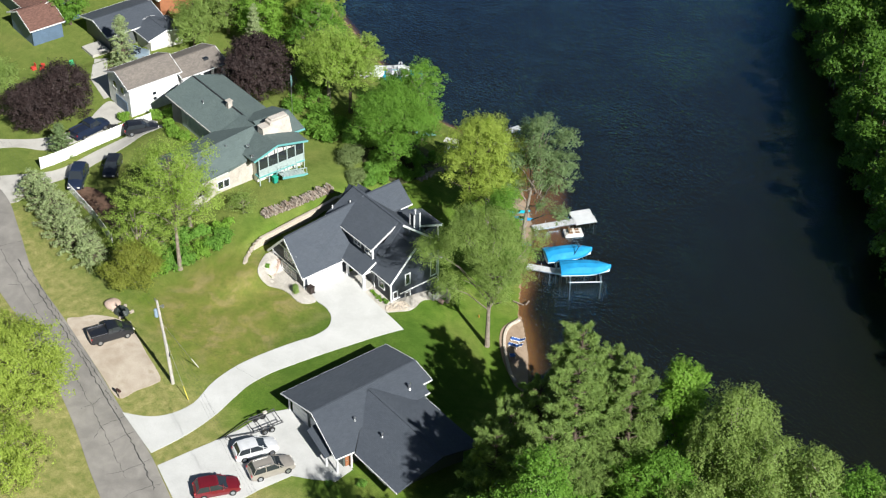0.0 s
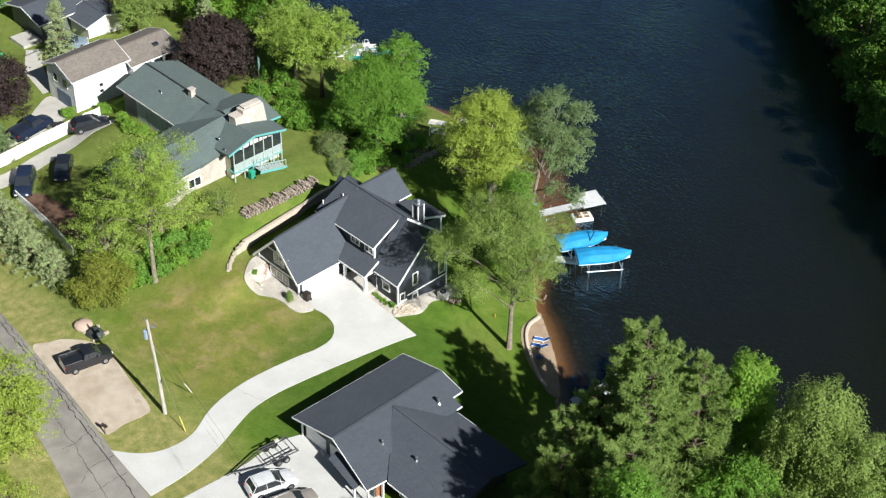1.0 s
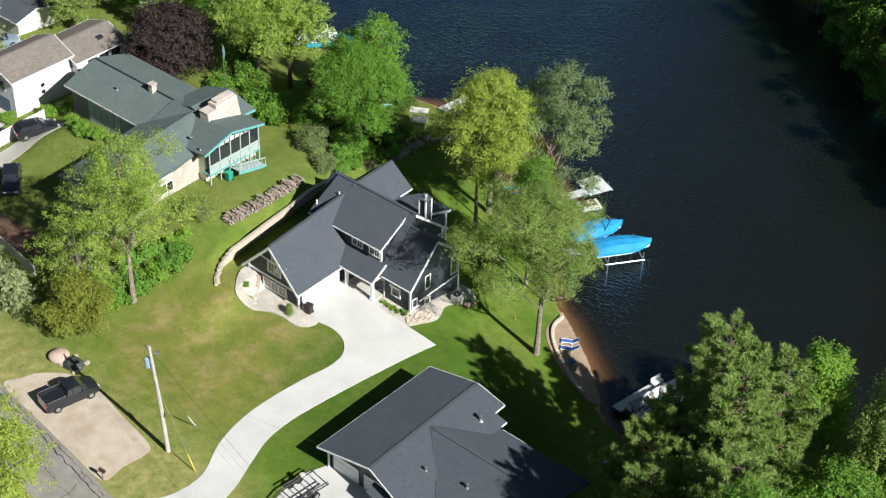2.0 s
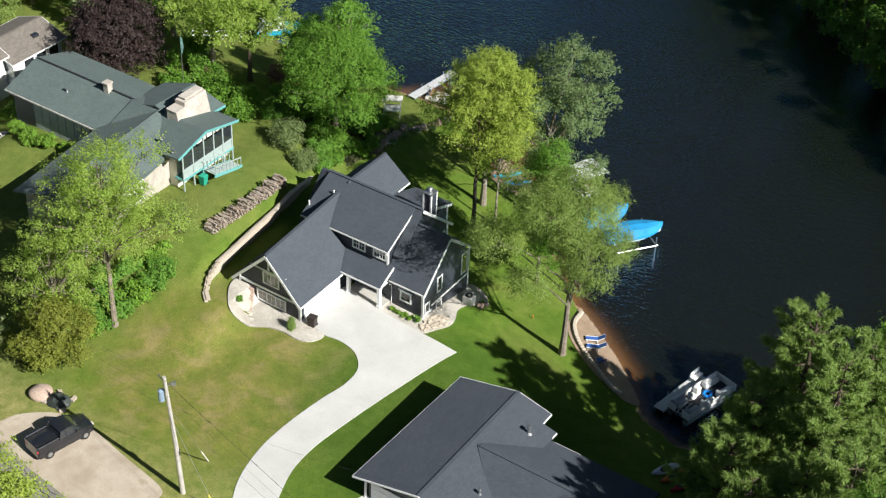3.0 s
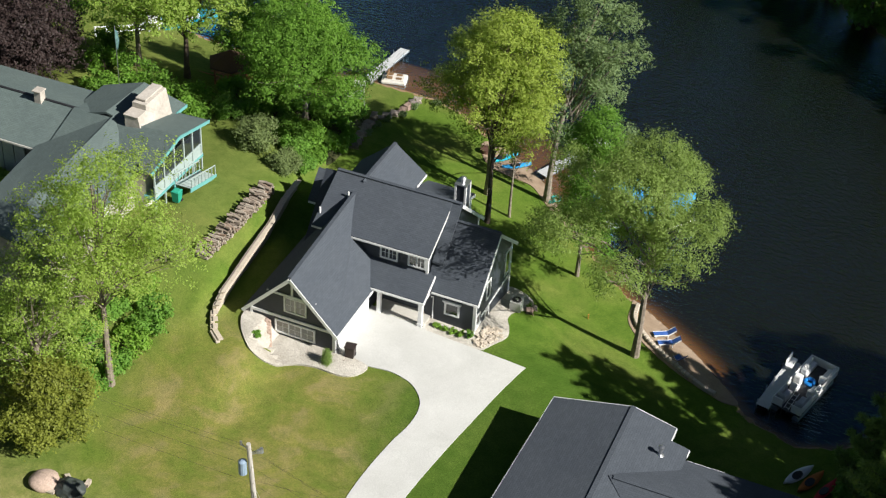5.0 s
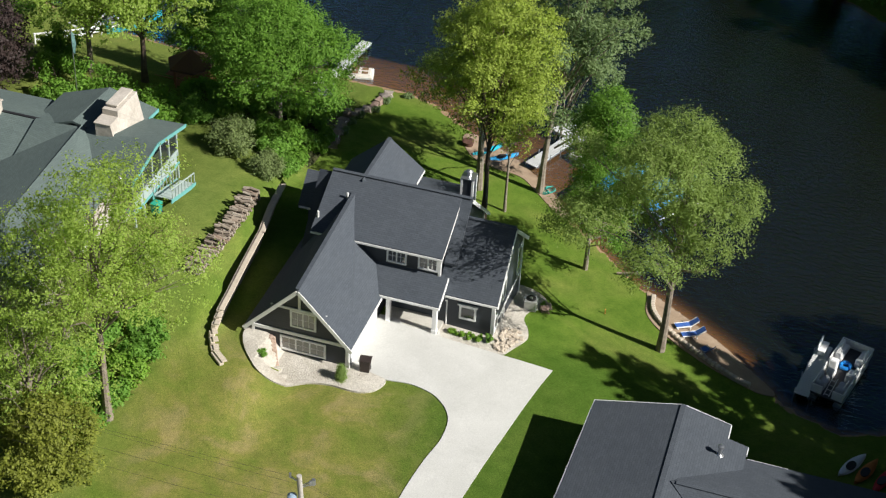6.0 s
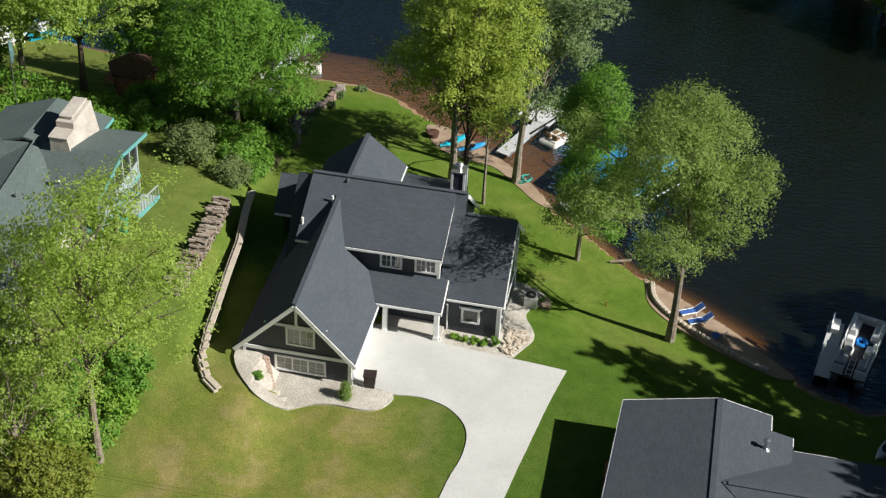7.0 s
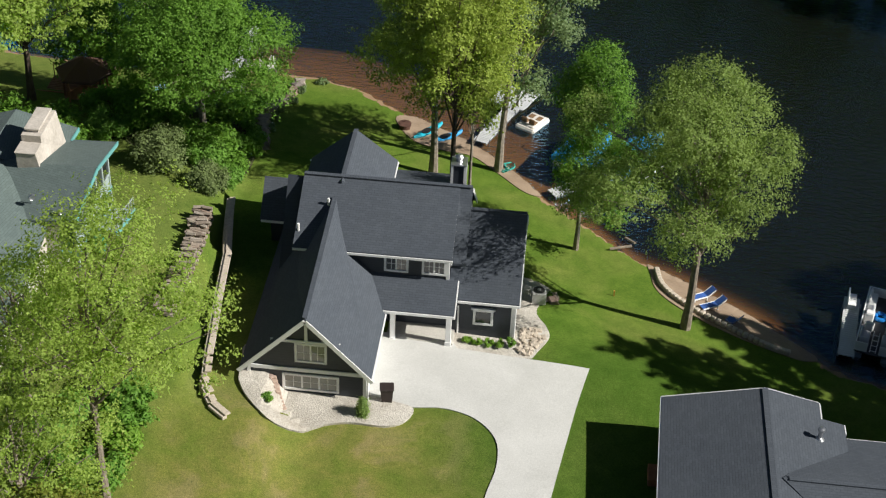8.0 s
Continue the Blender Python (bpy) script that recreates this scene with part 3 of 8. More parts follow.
drape("driveway", curve_through(DRIVE, 5, False) + DRIVE_E[:6] + curve_through(DRIVE_E[5:], 5, False)[1:], 0.06, CONCRETE, 0.14, 1.0, None, "clean pale concrete driveway curving up to a garage", "driveway")
drape("neighbour_driveway", [(14.6, -27.2), (15.0, -21.4), (15.0, -18.0), (14.4, -14.4), (15.2, -11.95), (26.2, -11.95), (26.7, -14.4), (25.2, -16.0), (23.6, -17.4), (23.4, -21.0), (23.8, -29.2)], 0.06, CONCRETE, 0.14, 1.0, None, "pale concrete parking pad beside a house", "driveway")
drape("parking_area", curve_through([(-10.6, -23.9), (-10.3, -22.4), (-9.7, -20.9), (-7.6, -19.2), (-4.8, -18.9), (-0.4, -19.7), (3.5, -20.4), (4.1, -21.4), (3.9, -23.4), (3.8, -25.5), (0, -25.2), (-5, -24.6)], 4), 0.03, PARKING, 0.1, 1.0, None, "tan packed-gravel parking strip beside the lane", "parking area")
drape("far_driveway", curve_through([(-49, -17.5), (-46.6, -12.5), (-43.6, -9.4), (-42.8, -4.8), (-43.2, -0.6), (-44.6, 2.6), (-49.0, 2.4), (-47.6, -0.6), (-45.6, -3.6), (-46.4, -8.2), (-49.0, -12.6), (-53, -18.4)], 4), 0.04, CONCRETE_GREY, 0.1, 1.0, None, "grey gravel driveway beside a white house", "driveway")
drape("neighbour_drive", curve_through([(-41.5, -18.8), (-38.9, -11.4), (-39.0, -6.0), (-39.2, -1.0), (-38.6, 3.4), (-36.6, 3.2), (-36.4, -3.0), (-36.2, -9.0), (-36.4, -13.6), (-35.0, -18.8)], 4), 0.04, CONCRETE_GREY, 0.1, 1.0, None, "worn pale grey drive behind a white fence", "driveway")
drape("soil_bed", curve_through([(-33.2, -11.2), (-30.0, -12.0), (-26.0, -11.6), (-23.4, -10.6), (-25.4, -8.8), (-29.6, -8.8), (-32.6, -9.4)], 4), 0.03, MULCH, 0.08, 1.0, None, "bare reddish soil patch beside a picket fence", "soil")
# dark mottled sheet laid over the lawn under the maple
drape("dark_ground_patch", curve_through([(-18.4, 20.4), (-14.5, 19.6), (-11.4, 20.6), (-11.0, 24.0), (-11.3, 29.0), (-13.4, 30.4), (-17.0, 28.6), (-19.6, 24.0)], 4), 0.03, DARK_GROUND, 0.08, 1.0, None, "dark mottled ground patch under a maple", "soil")
drape("side_path", [(-60, 8), (-55.4, 5.4), (-50, 3.4), (-50, 2.0), (-55.6, 3.0), (-61, 6.4)], 0.04, CONCRETE_GREY, 0.1, 1.0, None, "narrow grey path across a lawn", "path")
drape("front_gravel_bed", curve_through([(-7.0, 2.6), (-7.15, 1.2), (-7.05, 0.1), (-6.9, -0.5), (-6.3, -1.5), (-5.2, -2.65), (-4.3, -2.9), (-3.3, -2.6), (-2.2, -1.8), (-0.9, -1.45), (0.9, -1.45), (1.9, -0.9), (2.2, 0.2), (0.9, 0.5), (-0.4, 0.8), (-4, 1.6)], 5), 0.11, PEBBLE, 0.3, 0.5,
      lambda x, y: 0.12 * ease(-2.2, 0.2, y) * ease(-8, -6.6, x) * ease(2.2, 0.2, x), "pale river-pebble planting bed round a garage", "gravel bed")
drape("side_gravel_bed", curve_through([(3.8, 7.4), (3.8, 5.8), (6.2, 5.6), (8.0, 5.65), (8.5, 6.4), (9.1, 8.0), (8.9, 9.2), (8.3, 10.5), (8.4, 11.8), (9.2, 13.2), (8.8, 14.4), (7.6, 14.9), (6.6, 14.2), (6.6, 10)], 5), 0.05, PEBBLE, 0.15, 0.5, None, "tan river-pebble planting bed along a house wall", "gravel bed")
drape("beach", curve_through([(15.3, 19.8), (15.25, 18.4), (15.5, 16.8), (16.4, 15.4), (18.2, 13.9), (20.4, 12.6), (22.9, 11.6), (24.3, 11.3), (25.0, 12.0), (22.0, 15.0), (18.5, 17.6)], 5), 0.05, SAND, 0.2, 0.8, None, "strip of brown beach sand at the waterline", "beach")
drape("kayak_beach", curve_through([(-3.0, 34.6), (-1.6, 31.4), (0.6, 30.4), (2.9, 30.2), (4.6, 28.6), (6.8, 26.4), (7.9, 26.6), (5.4, 29.9), (3, 32.6), (-0.6, 34.8)], 5), 0.05, SAND, 0.2, 0.8, None, "brown sandy landing at the lake edge", "beach")

# ---- the main house ----
def wall_prism(name, outline, axis, lo, hi, material, parent, label=""):
    bm = bmesh.new()
    prism(bm, outline, lo, hi, axis)
    return part(name, bm, material, parent, label)


def main_house():
    h = thing("house", "charcoal-navy sided house with white trim and dark shingle gables", "house")
    B = -1.8
    gs = 1.09
    # walls
    wall_prism("garage_wall", [(-6.6, B), (-0.35, B), (-0.35, 2.45), (-3.48, 5.76), (-6.6, 2.45)], 1, 0.4, 9.0, NAVY, h)
    block("porch_back_wall", (-0.6, 8.3, B), (3.3, 8.5, 4.4), NAVY, h)
    block("dormer_wall", (-2.6, 7.45, 2.6), (3.2, 10.0, 5.1), NAVY, h)
    wall_prism("wing_wall", [(7.15, B), (13.9, B), (13.9, 3.2), (10.4, 6.15), (7.15, 2.75)], 0, 3.3, 7.0, NAVY, h)
    wall_prism("gable_wall", [(7.4, 2.8), (11.05, 7.15), (15.3, 3.5), (15.3, B), (7.4, B)], 0, -6.3, 3.85, NAVY, h)
    wall_prism("rear_gable_wall", [(-5.5, B), (-1.0, B), (-1.0, 5.4), (-3.2, 7.05), (-5.5, 5.2)], 1, 11.0, 15.7, NAVY, h)
    block("west_wing_wall", (-7.7, 12.4, B), (-5.0, 15.4, 3.3), NAVY, h)
    block("rear_room_wall", (-1.2, 14.6, B), (2.3, 17.6, 3.4), NAVY, h)
    # roofs: two slopes of the garage
    T = 0.16
    for name, poly in {
        "garage_roof_east": [(0.0, -0.02, 2.3), (0.0, 5.9, 2.3), (-0.9, 7.45, 3.36), (-2.3, 7.45, 4.98), (-3.46, 9.9, 6.76), (-3.46, -0.02, 5.98)],
        "garage_roof_west": [(-7.0, -0.02, 2.3), (-3.46, -0.02, 5.98), (-3.46, 9.9, 6.76), (-5.0, 9.9, 4.8), (-7.0, 12.4, 2.3)],
        "dormer_roof": [(-5.38, 7.0, 5.17), (3.42, 7.05, 5.19), (3.42, 11.05, 7.37), (-5.38, 11.05, 7.33)],
        "porch_roof": [(-1.6, 5.55, 2.5), (3.78, 5.55, 2.5), (3.78, 7.5, 3.6), (-1.6, 7.5, 3.6)],
        "wing_roof_front": [(3.3, 6.84, 2.65), (7.28, 6.84, 2.65), (7.28, 10.42, 6.34), (3.3, 10.42, 6.34)],
        "wing_roof_rear": [(3.3, 10.42, 6.34), (7.28, 10.42, 6.34), (7.28, 14.2, 3.2), (3.3, 14.2, 3.2)],
        "gable_roof_front": [(3.3, 8.0, 4.25), (4.12, 8.0, 4.25), (4.12, 11.07, 7.38), (3.3, 11.07, 7.38)],
        "gable_roof_rear": [(-5.4, 11.05, 7.36), (4.12, 11.05, 7.36), (4.12, 15.65, 3.42), (-5.4, 15.65, 3.42)],
        "rear_gable_roof_east": [(-3.2, 10.6, 7.32), (-3.2, 16.05, 7.32), (-0.7, 16.05, 5.38), (-0.7, 12.6, 5.38)],
        "rear_gable_roof_west": [(-3.2, 10.6, 7.32), (-3.2, 16.05, 7.32), (-5.85, 16.05, 5.06), (-5.85, 12.6, 5.06)],
        "west_wing_roof_front": [(-8.25, 12.0, 3.2), (-5.2, 12.0, 3.2), (-5.2, 13.8, 5.0), (-8.25, 13.8, 5.0)],
        "west_wing_roof_rear": [(-8.25, 13.8, 5.0), (-5.2, 13.8, 5.0), (-5.2, 15.7, 3.1), (-8.25, 15.7, 3.1)],
        "rear_room_roof": [(-1.3, 13.6, 5.15), (2.45, 13.6, 5.15), (2.45, 18.0, 3.45), (-1.3, 18.0, 3.45)],
    }.items():
        roof_slab("roof", [Vector(p) for p in poly], T, ROOF, h)
    # ridge caps
    for a, b in (((-3.46, 0, 5.99), (-3.46, 9.8, 6.76)), ((-5.38, 11.05, 7.37), (4.1, 11.05, 7.39)), ((-3.2, 11, 7.33), (-3.2, 16.05, 7.33)), ((3.9, 10.42, 6.35), (7.26, 10.42, 6.35))):
        bar("ridge_cap", a, b, 0.26, 0.05, ROOF, h)
    # white rakes, fascias and gutters
    def trim(a, b, w=0.05, t=0.24, name="rake_board"):
        drop = Vector((0, 0, 0.15 if name == "rake_board" else 0.05))
        bar(name, Vector(a) - drop, Vector(b) - drop, w, t, WHITE, h)
    y = -0.05
    trim((-7.05, y, 2.2), (-3.46, y, 5.93)), trim((0.05, y, 2.2), (-3.46, y, 5.93))
    trim((0.03, 0, 2.22), (0.03, 5.6, 2.22), 0.06, 0.16, "gutter"), trim((-6.94, 0, 2.22), (-6.94, 12.3, 2.22), 0.06, 0.16, "gutter")
    trim((-0.2, 5.52, 2.42), (3.8, 5.52, 2.42), 0.06, 0.16, "gutter")
    trim((3.81, 5.52, 2.45), (3.81, 7.5, 3.55))
    trim((3.85, 6.8, 2.57), (7.3, 6.8, 2.57), 0.06, 0.14, "gutter")
    trim((7.31, 6.8, 2.58), (7.31, 10.42, 6.27)), trim((7.31, 14.24, 3.12), (7.31, 10.42, 6.27))
    trim((3.38, 7.02, 4.98), (3.38, 11.05, 7.16), 0.05, 0.2), trim((-5.4, 6.97, 5.08), (3.47, 7.02, 5.1), 0.05, 0.14, "fascia")
    trim((4.15, 15.68, 3.34), (4.15, 11.07, 7.29))
    trim((-0.68, 15.98, 5.3), (-3.2, 15.98, 7.24)), trim((-5.87, 15.98, 4.98), (-3.2, 15.98, 7.24))
    trim((2.48, 13.6, 5.06), (2.48, 18.03, 3.36)), trim((-1.3, 18.03, 3.37), (2.48, 18.03, 3.37), 0.06, 0.14, "gutter")
    trim((-0.68, 14.4, 5.26), (-0.68, 16.1, 5.26), 0.06, 0.14, "gutter")
    trim((-8.17, 11.97, 3.12), (-5.3, 11.97, 3.12), 0.06, 0.14, "gutter")
    trim((-8.17, 12.0, 3.12), (-8.17, 13.8, 4.92)), trim((-8.17, 15.7, 3.02), (-8.17, 13.8, 4.92))
    # corner boards, belts and posts
    def post(lo, hi, name="corner_board"):
        block(name, lo, hi, WHITE, h, 0.01)
    post((-0.5, 0.34, B), (-0.3, 0.5, 2.4)), post((-6.66, 0.34, B), (-6.48, 0.5, 2.4))
    post((6.86, 7.09, B), (7.06, 7.24, 2.9)), post((6.9, 13.78, B), (7.06, 13.96, 3.3))
    post((3.1, 7.37, 3.4), (3.28, 7.55, 4.98)), post((3.78, 15.1, B), (3.91, 15.36, 3.6)), post((2.2, 17.45, B), (2.36, 17.66, 3.4))
    post((-6.6, 0.33, 2.02), (-0.35, 0.4, 2.26), "belt_board")
    post((-5.35, 0.33, 3.98), (-1.7, 0.4, 4.16), "belt_board"), post((-3.57, 0.33, 4.16), (-3.4, 0.4, 5.62), "king_post")
    post((6.99, 8.4, 0.36), (7.05, 13.8, 0.52), "belt_board"), post((6.99, 7.2, -0.1), (7.05, 8.4, 0.06), "belt_board")
    bm = bmesh.new()
    box(bm, (3.33, 5.78, -0.3), (3.63, 6.08, 2.35), 0.015)
    box(bm, (3.3, 5.75, -0.3), (3.66, 6.11, 0.4), 0.02)
    part("porch_post", bm, WHITE, h)
    bm = bmesh.new()
    box(bm, (0.22, 5.8, -0.3), (0.5, 6.08, 2.35), 0.015)
    box(bm, (0.19, 5.77, -0.3), (0.53, 6.11, 0.36), 0.02)
    part("porch_post", bm, WHITE, h)
    block("porch_floor", (0.0, 5.9, -0.5), (3.75, 8.3, 0.24), CONCRETE_GREY, h, 0.02)
    block("porch_step", (0.62, 5.55, -0.5), (3.2, 5.9, 0.12), CONCRETE_GREY, h, 0.02)
    block("porch_ceiling", (-0.3, 5.6, 2.28), (3.75, 8.3, 2.34), WHITE, h)
    # windows
    window(h, (-3.25, 0.38, 3.35), 1.45, 1.05, 1, -1, 2, 0.13, GLASS_LIT, 1)
    window(h, (-3.28, 0.38, 1.3), 2.75, 0.85, 1, -1, 3, 0.14, GLASS_LIT, 1)
    window(h, (0.32, 7.43, 4.32), 1.1, 0.85, 1, -1, 2, 0.13, GLASS, 1)
    window(h, (2.42, 7.43, 4.32), 1.1, 0.85, 1, -1, 2, 0.13, GLASS, 1)
    window(h, (5.3, 7.13, 1.35), 0.85, 0.85, 1, -1, 1, 0.14)
    bm = bmesh.new()
    box(bm, (4.62, 6.98, 1.9), (5.98, 7.14, 2.02), 0.01)
    box(bm, (4.72, 7.02, 1.78), (5.88, 7.14, 1.9), 0.01)
    part("window_crown", bm, WHITE, h)
    window(h, (7.0, 9.5, 2.05), 0.55, 1.35, 0, 1, 1, 0.12)
    window(h, (7.0, 13.2, 1.95), 0.7, 1.9, 0, 1, 1, 0.13)
    window(h, (7.0, 7.75, 0.62), 0.5, 0.8, 0, 1, 1, 0.12)
    window(h, (7.0, 9.5, -0.32), 0.6, 0.9, 0, 1, 1, 0.12)
    window(h, (3.85, 14.5, 2.3), 0.6, 1.1, 0, 1, 1, 0.12)
    # garage door with its row of lights, front door
    bm = bmesh.new()
    for k in range(4):
        box(bm, (-0.36, 0.85, -0.02 + 0.53 * k), (-0.3, 5.65, 0.5 + 0.53 * k), 0.012)
    door = part("garage_door", bm, WHITE, h, "white sectional garage door")
    for k in range(8):
        block("door_light", (-0.31, 1.0 + 0.58 * k, 1.68), (-0.285, 1.42 + 0.58 * k, 1.92), GLASS, door, 0.004)
    block("door_head_board", (-0.37, 0.7, 2.1), (-0.27, 5.8, 2.28), WHITE, h)
    door = block("front_door", (1.7, 8.24, 0.26), (2.7, 8.31, 2.2), WHITE, h, 0.01, "white panelled front door")
    block("knob", (2.55, 8.19, 1.2), (2.62, 8.24, 1.27), DARK_METAL, door, 0.02)
    for x in (1.3, 2.8):
        block("side_light", (x, 8.25, 0.5), (x + 0.3, 8.3, 2.1), GLASS_LIT, h)
    # chimney chase
    bm = bmesh.new()
    box(bm, (2.72, 13.1, 3.5), (3.52, 13.95, 7.35))
    ch = part("chimney", bm, NAVY, h)
    for x in (2.68, 3.42):
        for yy in (13.06, 13.85):
            block("corner_board", (x, yy, 3.5), (x + 0.14, yy + 0.14, 7.35), WHITE, ch)
    block("chimney_cap", (2.66, 13.04, 7.32), (3.58, 14.01, 7.4), METAL, ch, 0.01, "galvanised chimney cap")
    bm = bmesh.new()
    tube(bm, [(3.12, 13.52, 7.4), (3.12, 13.52, 7.72)], 0.17, 12)
    tube(bm, [(3.12, 13.52, 7.72), (3.12, 13.52, 7.84)], [0.26, 0.12], 12)
    part("flue_cap", bm, METAL, ch)
    # vents and downpipes
    for x, yy, z in ((-3.75, 9.4, 6.55), (-5.2, 7.9, 5.75)):
        bm = bmesh.new()
        tube(bm, [(x, yy, z - 0.2), (x, yy, z + 0.35)], 0.07, 8)
        part("vent_pipe", bm, WHITE, h)
    for x, yy in ((-0.22, 0.3), (7.1, 7.06), (3.9, 7.1)):
        bm = bmesh.new()
        tube(bm, [(x, yy - 0.3 if x < 6 else yy, 2.2), (x, yy, 2.0), (x, yy, 0.1)], 0.045, 6)
        part("downpipe", bm, WHITE, h)
    return h


main_house()


def porch_bench():
    b = thing("porch_bench", "brown wooden bench against a dark porch wall", "bench", at=(0.85, 7.9, 0.24))
    for k in range(4):
        block("seat_slat", (-0.62, -0.36 + 0.13 * k, 0.42), (0.62, -0.26 + 0.13 * k, 0.45), CEDAR, b)
    for k in range(3):
        block("back_slat", (-0.62, 0.18, 0.54 + 0.13 * k), (0.62, 0.22, 0.64 + 0.13 * k), CEDAR, b)
    for x in (-0.6, 0.54):
        for y in (-0.36, 0.14):
            block("leg", (x, y, 0.0), (x + 0.06, y + 0.06, 0.42 if y < 0 else 0.92), CEDAR, b)
        block("armrest", (x, -0.38, 0.62), (x + 0.06, 0.2, 0.66), CEDAR, b)
    m = bmesh.new()
    box(m, (1.65, 7.5, 0.245), (2.75, 8.1, 0.262), 0.004)
    tagged(part("doormat", m, worn("coir_mat", (0.2, 0.075, 0.03), 0.2, 4, 60, 0.95)), "rust-brown coir doormat at a front door", "doormat")


porch_bench()

# ---- neighbouring houses ----
def gable_block(h, x0, x1, y0, y1, base, eave, ridge, along, wall, roof, over=0.45, trim=None, ridge_at=None):
    """Walls and two roof slopes. along: 0 when the ridge runs in x, 1 in y."""
    trim = trim or WHITE
    T = 0.16
    if along == 0:
        r = ridge_at if ridge_at is not None else (y0 + y1) / 2
        wall_prism("wall", [(y0, base), (y1, base), (y1, eave), (r, ridge - 0.2), (y0, eave)], 0, x0, x1, wall, h)
        for yo, sg in ((y0, -1), (y1, 1)):
            k = (ridge - eave) / abs(r - yo)
            e = (yo + sg * over, eave - k * over + 0.1)
            roof_slab("roof", [Vector(p) for p in ((x0 - over, e[0], e[1]), (x1 + over, e[0], e[1]), (x1 + over, r, ridge), (x0 - over, r, ridge))], T, roof, h)
            bar("fascia", (x0 - over, e[0] + sg * 0.02, e[1] - 0.08), (x1 + over, e[0] + sg * 0.02, e[1] - 0.08), 0.05, 0.16, trim, h)
            for xx, q in ((x0 - over - 0.02, 0), (x1 + over + 0.02, 0)):
                bar("rake_board", (xx, e[0], e[1] - 0.08), (xx, r, ridge - 0.08), 0.05, 0.2, trim, h)
        bar("ridge_cap", (x0 - over, r, ridge + 0.01), (x1 + over, r, ridge + 0.01), 0.28, 0.05, roof, h)
    else:
        r = ridge_at if ridge_at is not None else (x0 + x1) / 2
        wall_prism("wall", [(x0, base), (x1, base), (x1, eave), (r, ridge - 0.2), (x0, eave)], 1, y0, y1, wall, h)
        for xo, sg in ((x0, -1), (x1, 1)):
            k = (ridge - eave) / abs(r - xo)
            e = (xo + sg * over, eave - k * over + 0.1)
            roof_slab("roof", [Vector(p) for p in ((e[0], y0 - over, e[1]), (e[0], y1 + over, e[1]), (r, y1 + over, ridge), (r, y0 - over, ridge))], T, roof, h)
            bar("fascia", (e[0] + sg * 0.02, y0 - over, e[1] - 0.08), (e[0] + sg * 0.02, y1 + over, e[1] - 0.08), 0.05, 0.16, trim, h)
            for yy in (y0 - over - 0.02, y1 + over + 0.02):
                bar("rake_board", (e[0], yy, e[1] - 0.08), (r, yy, ridge - 0.08), 0.05, 0.2, trim, h)
        bar("ridge_cap", (r, y0 - over, ridge + 0.01), (r, y1 + over, ridge + 0.01), 0.28, 0.05, roof, h)


def roof_vent(h, x, y, z, r=0.09, tall=0.5):
    bm = bmesh.new()
    tube(bm, [(x, y, z - 0.2), (x, y, z + tall)], r, 10)
    tube(bm, [(x, y, z + tall), (x, y, z + tall + 0.12), (x, y, z + tall + 0.16)], [r * 1.7, r * 1.7, r * 0.6], 10)
    tube(bm, [(x, y, z - 0.05), (x, y, z + 0.1)], [r * 2.4, r * 1.3], 10)
    part("roof_vent", bm, METAL, h)


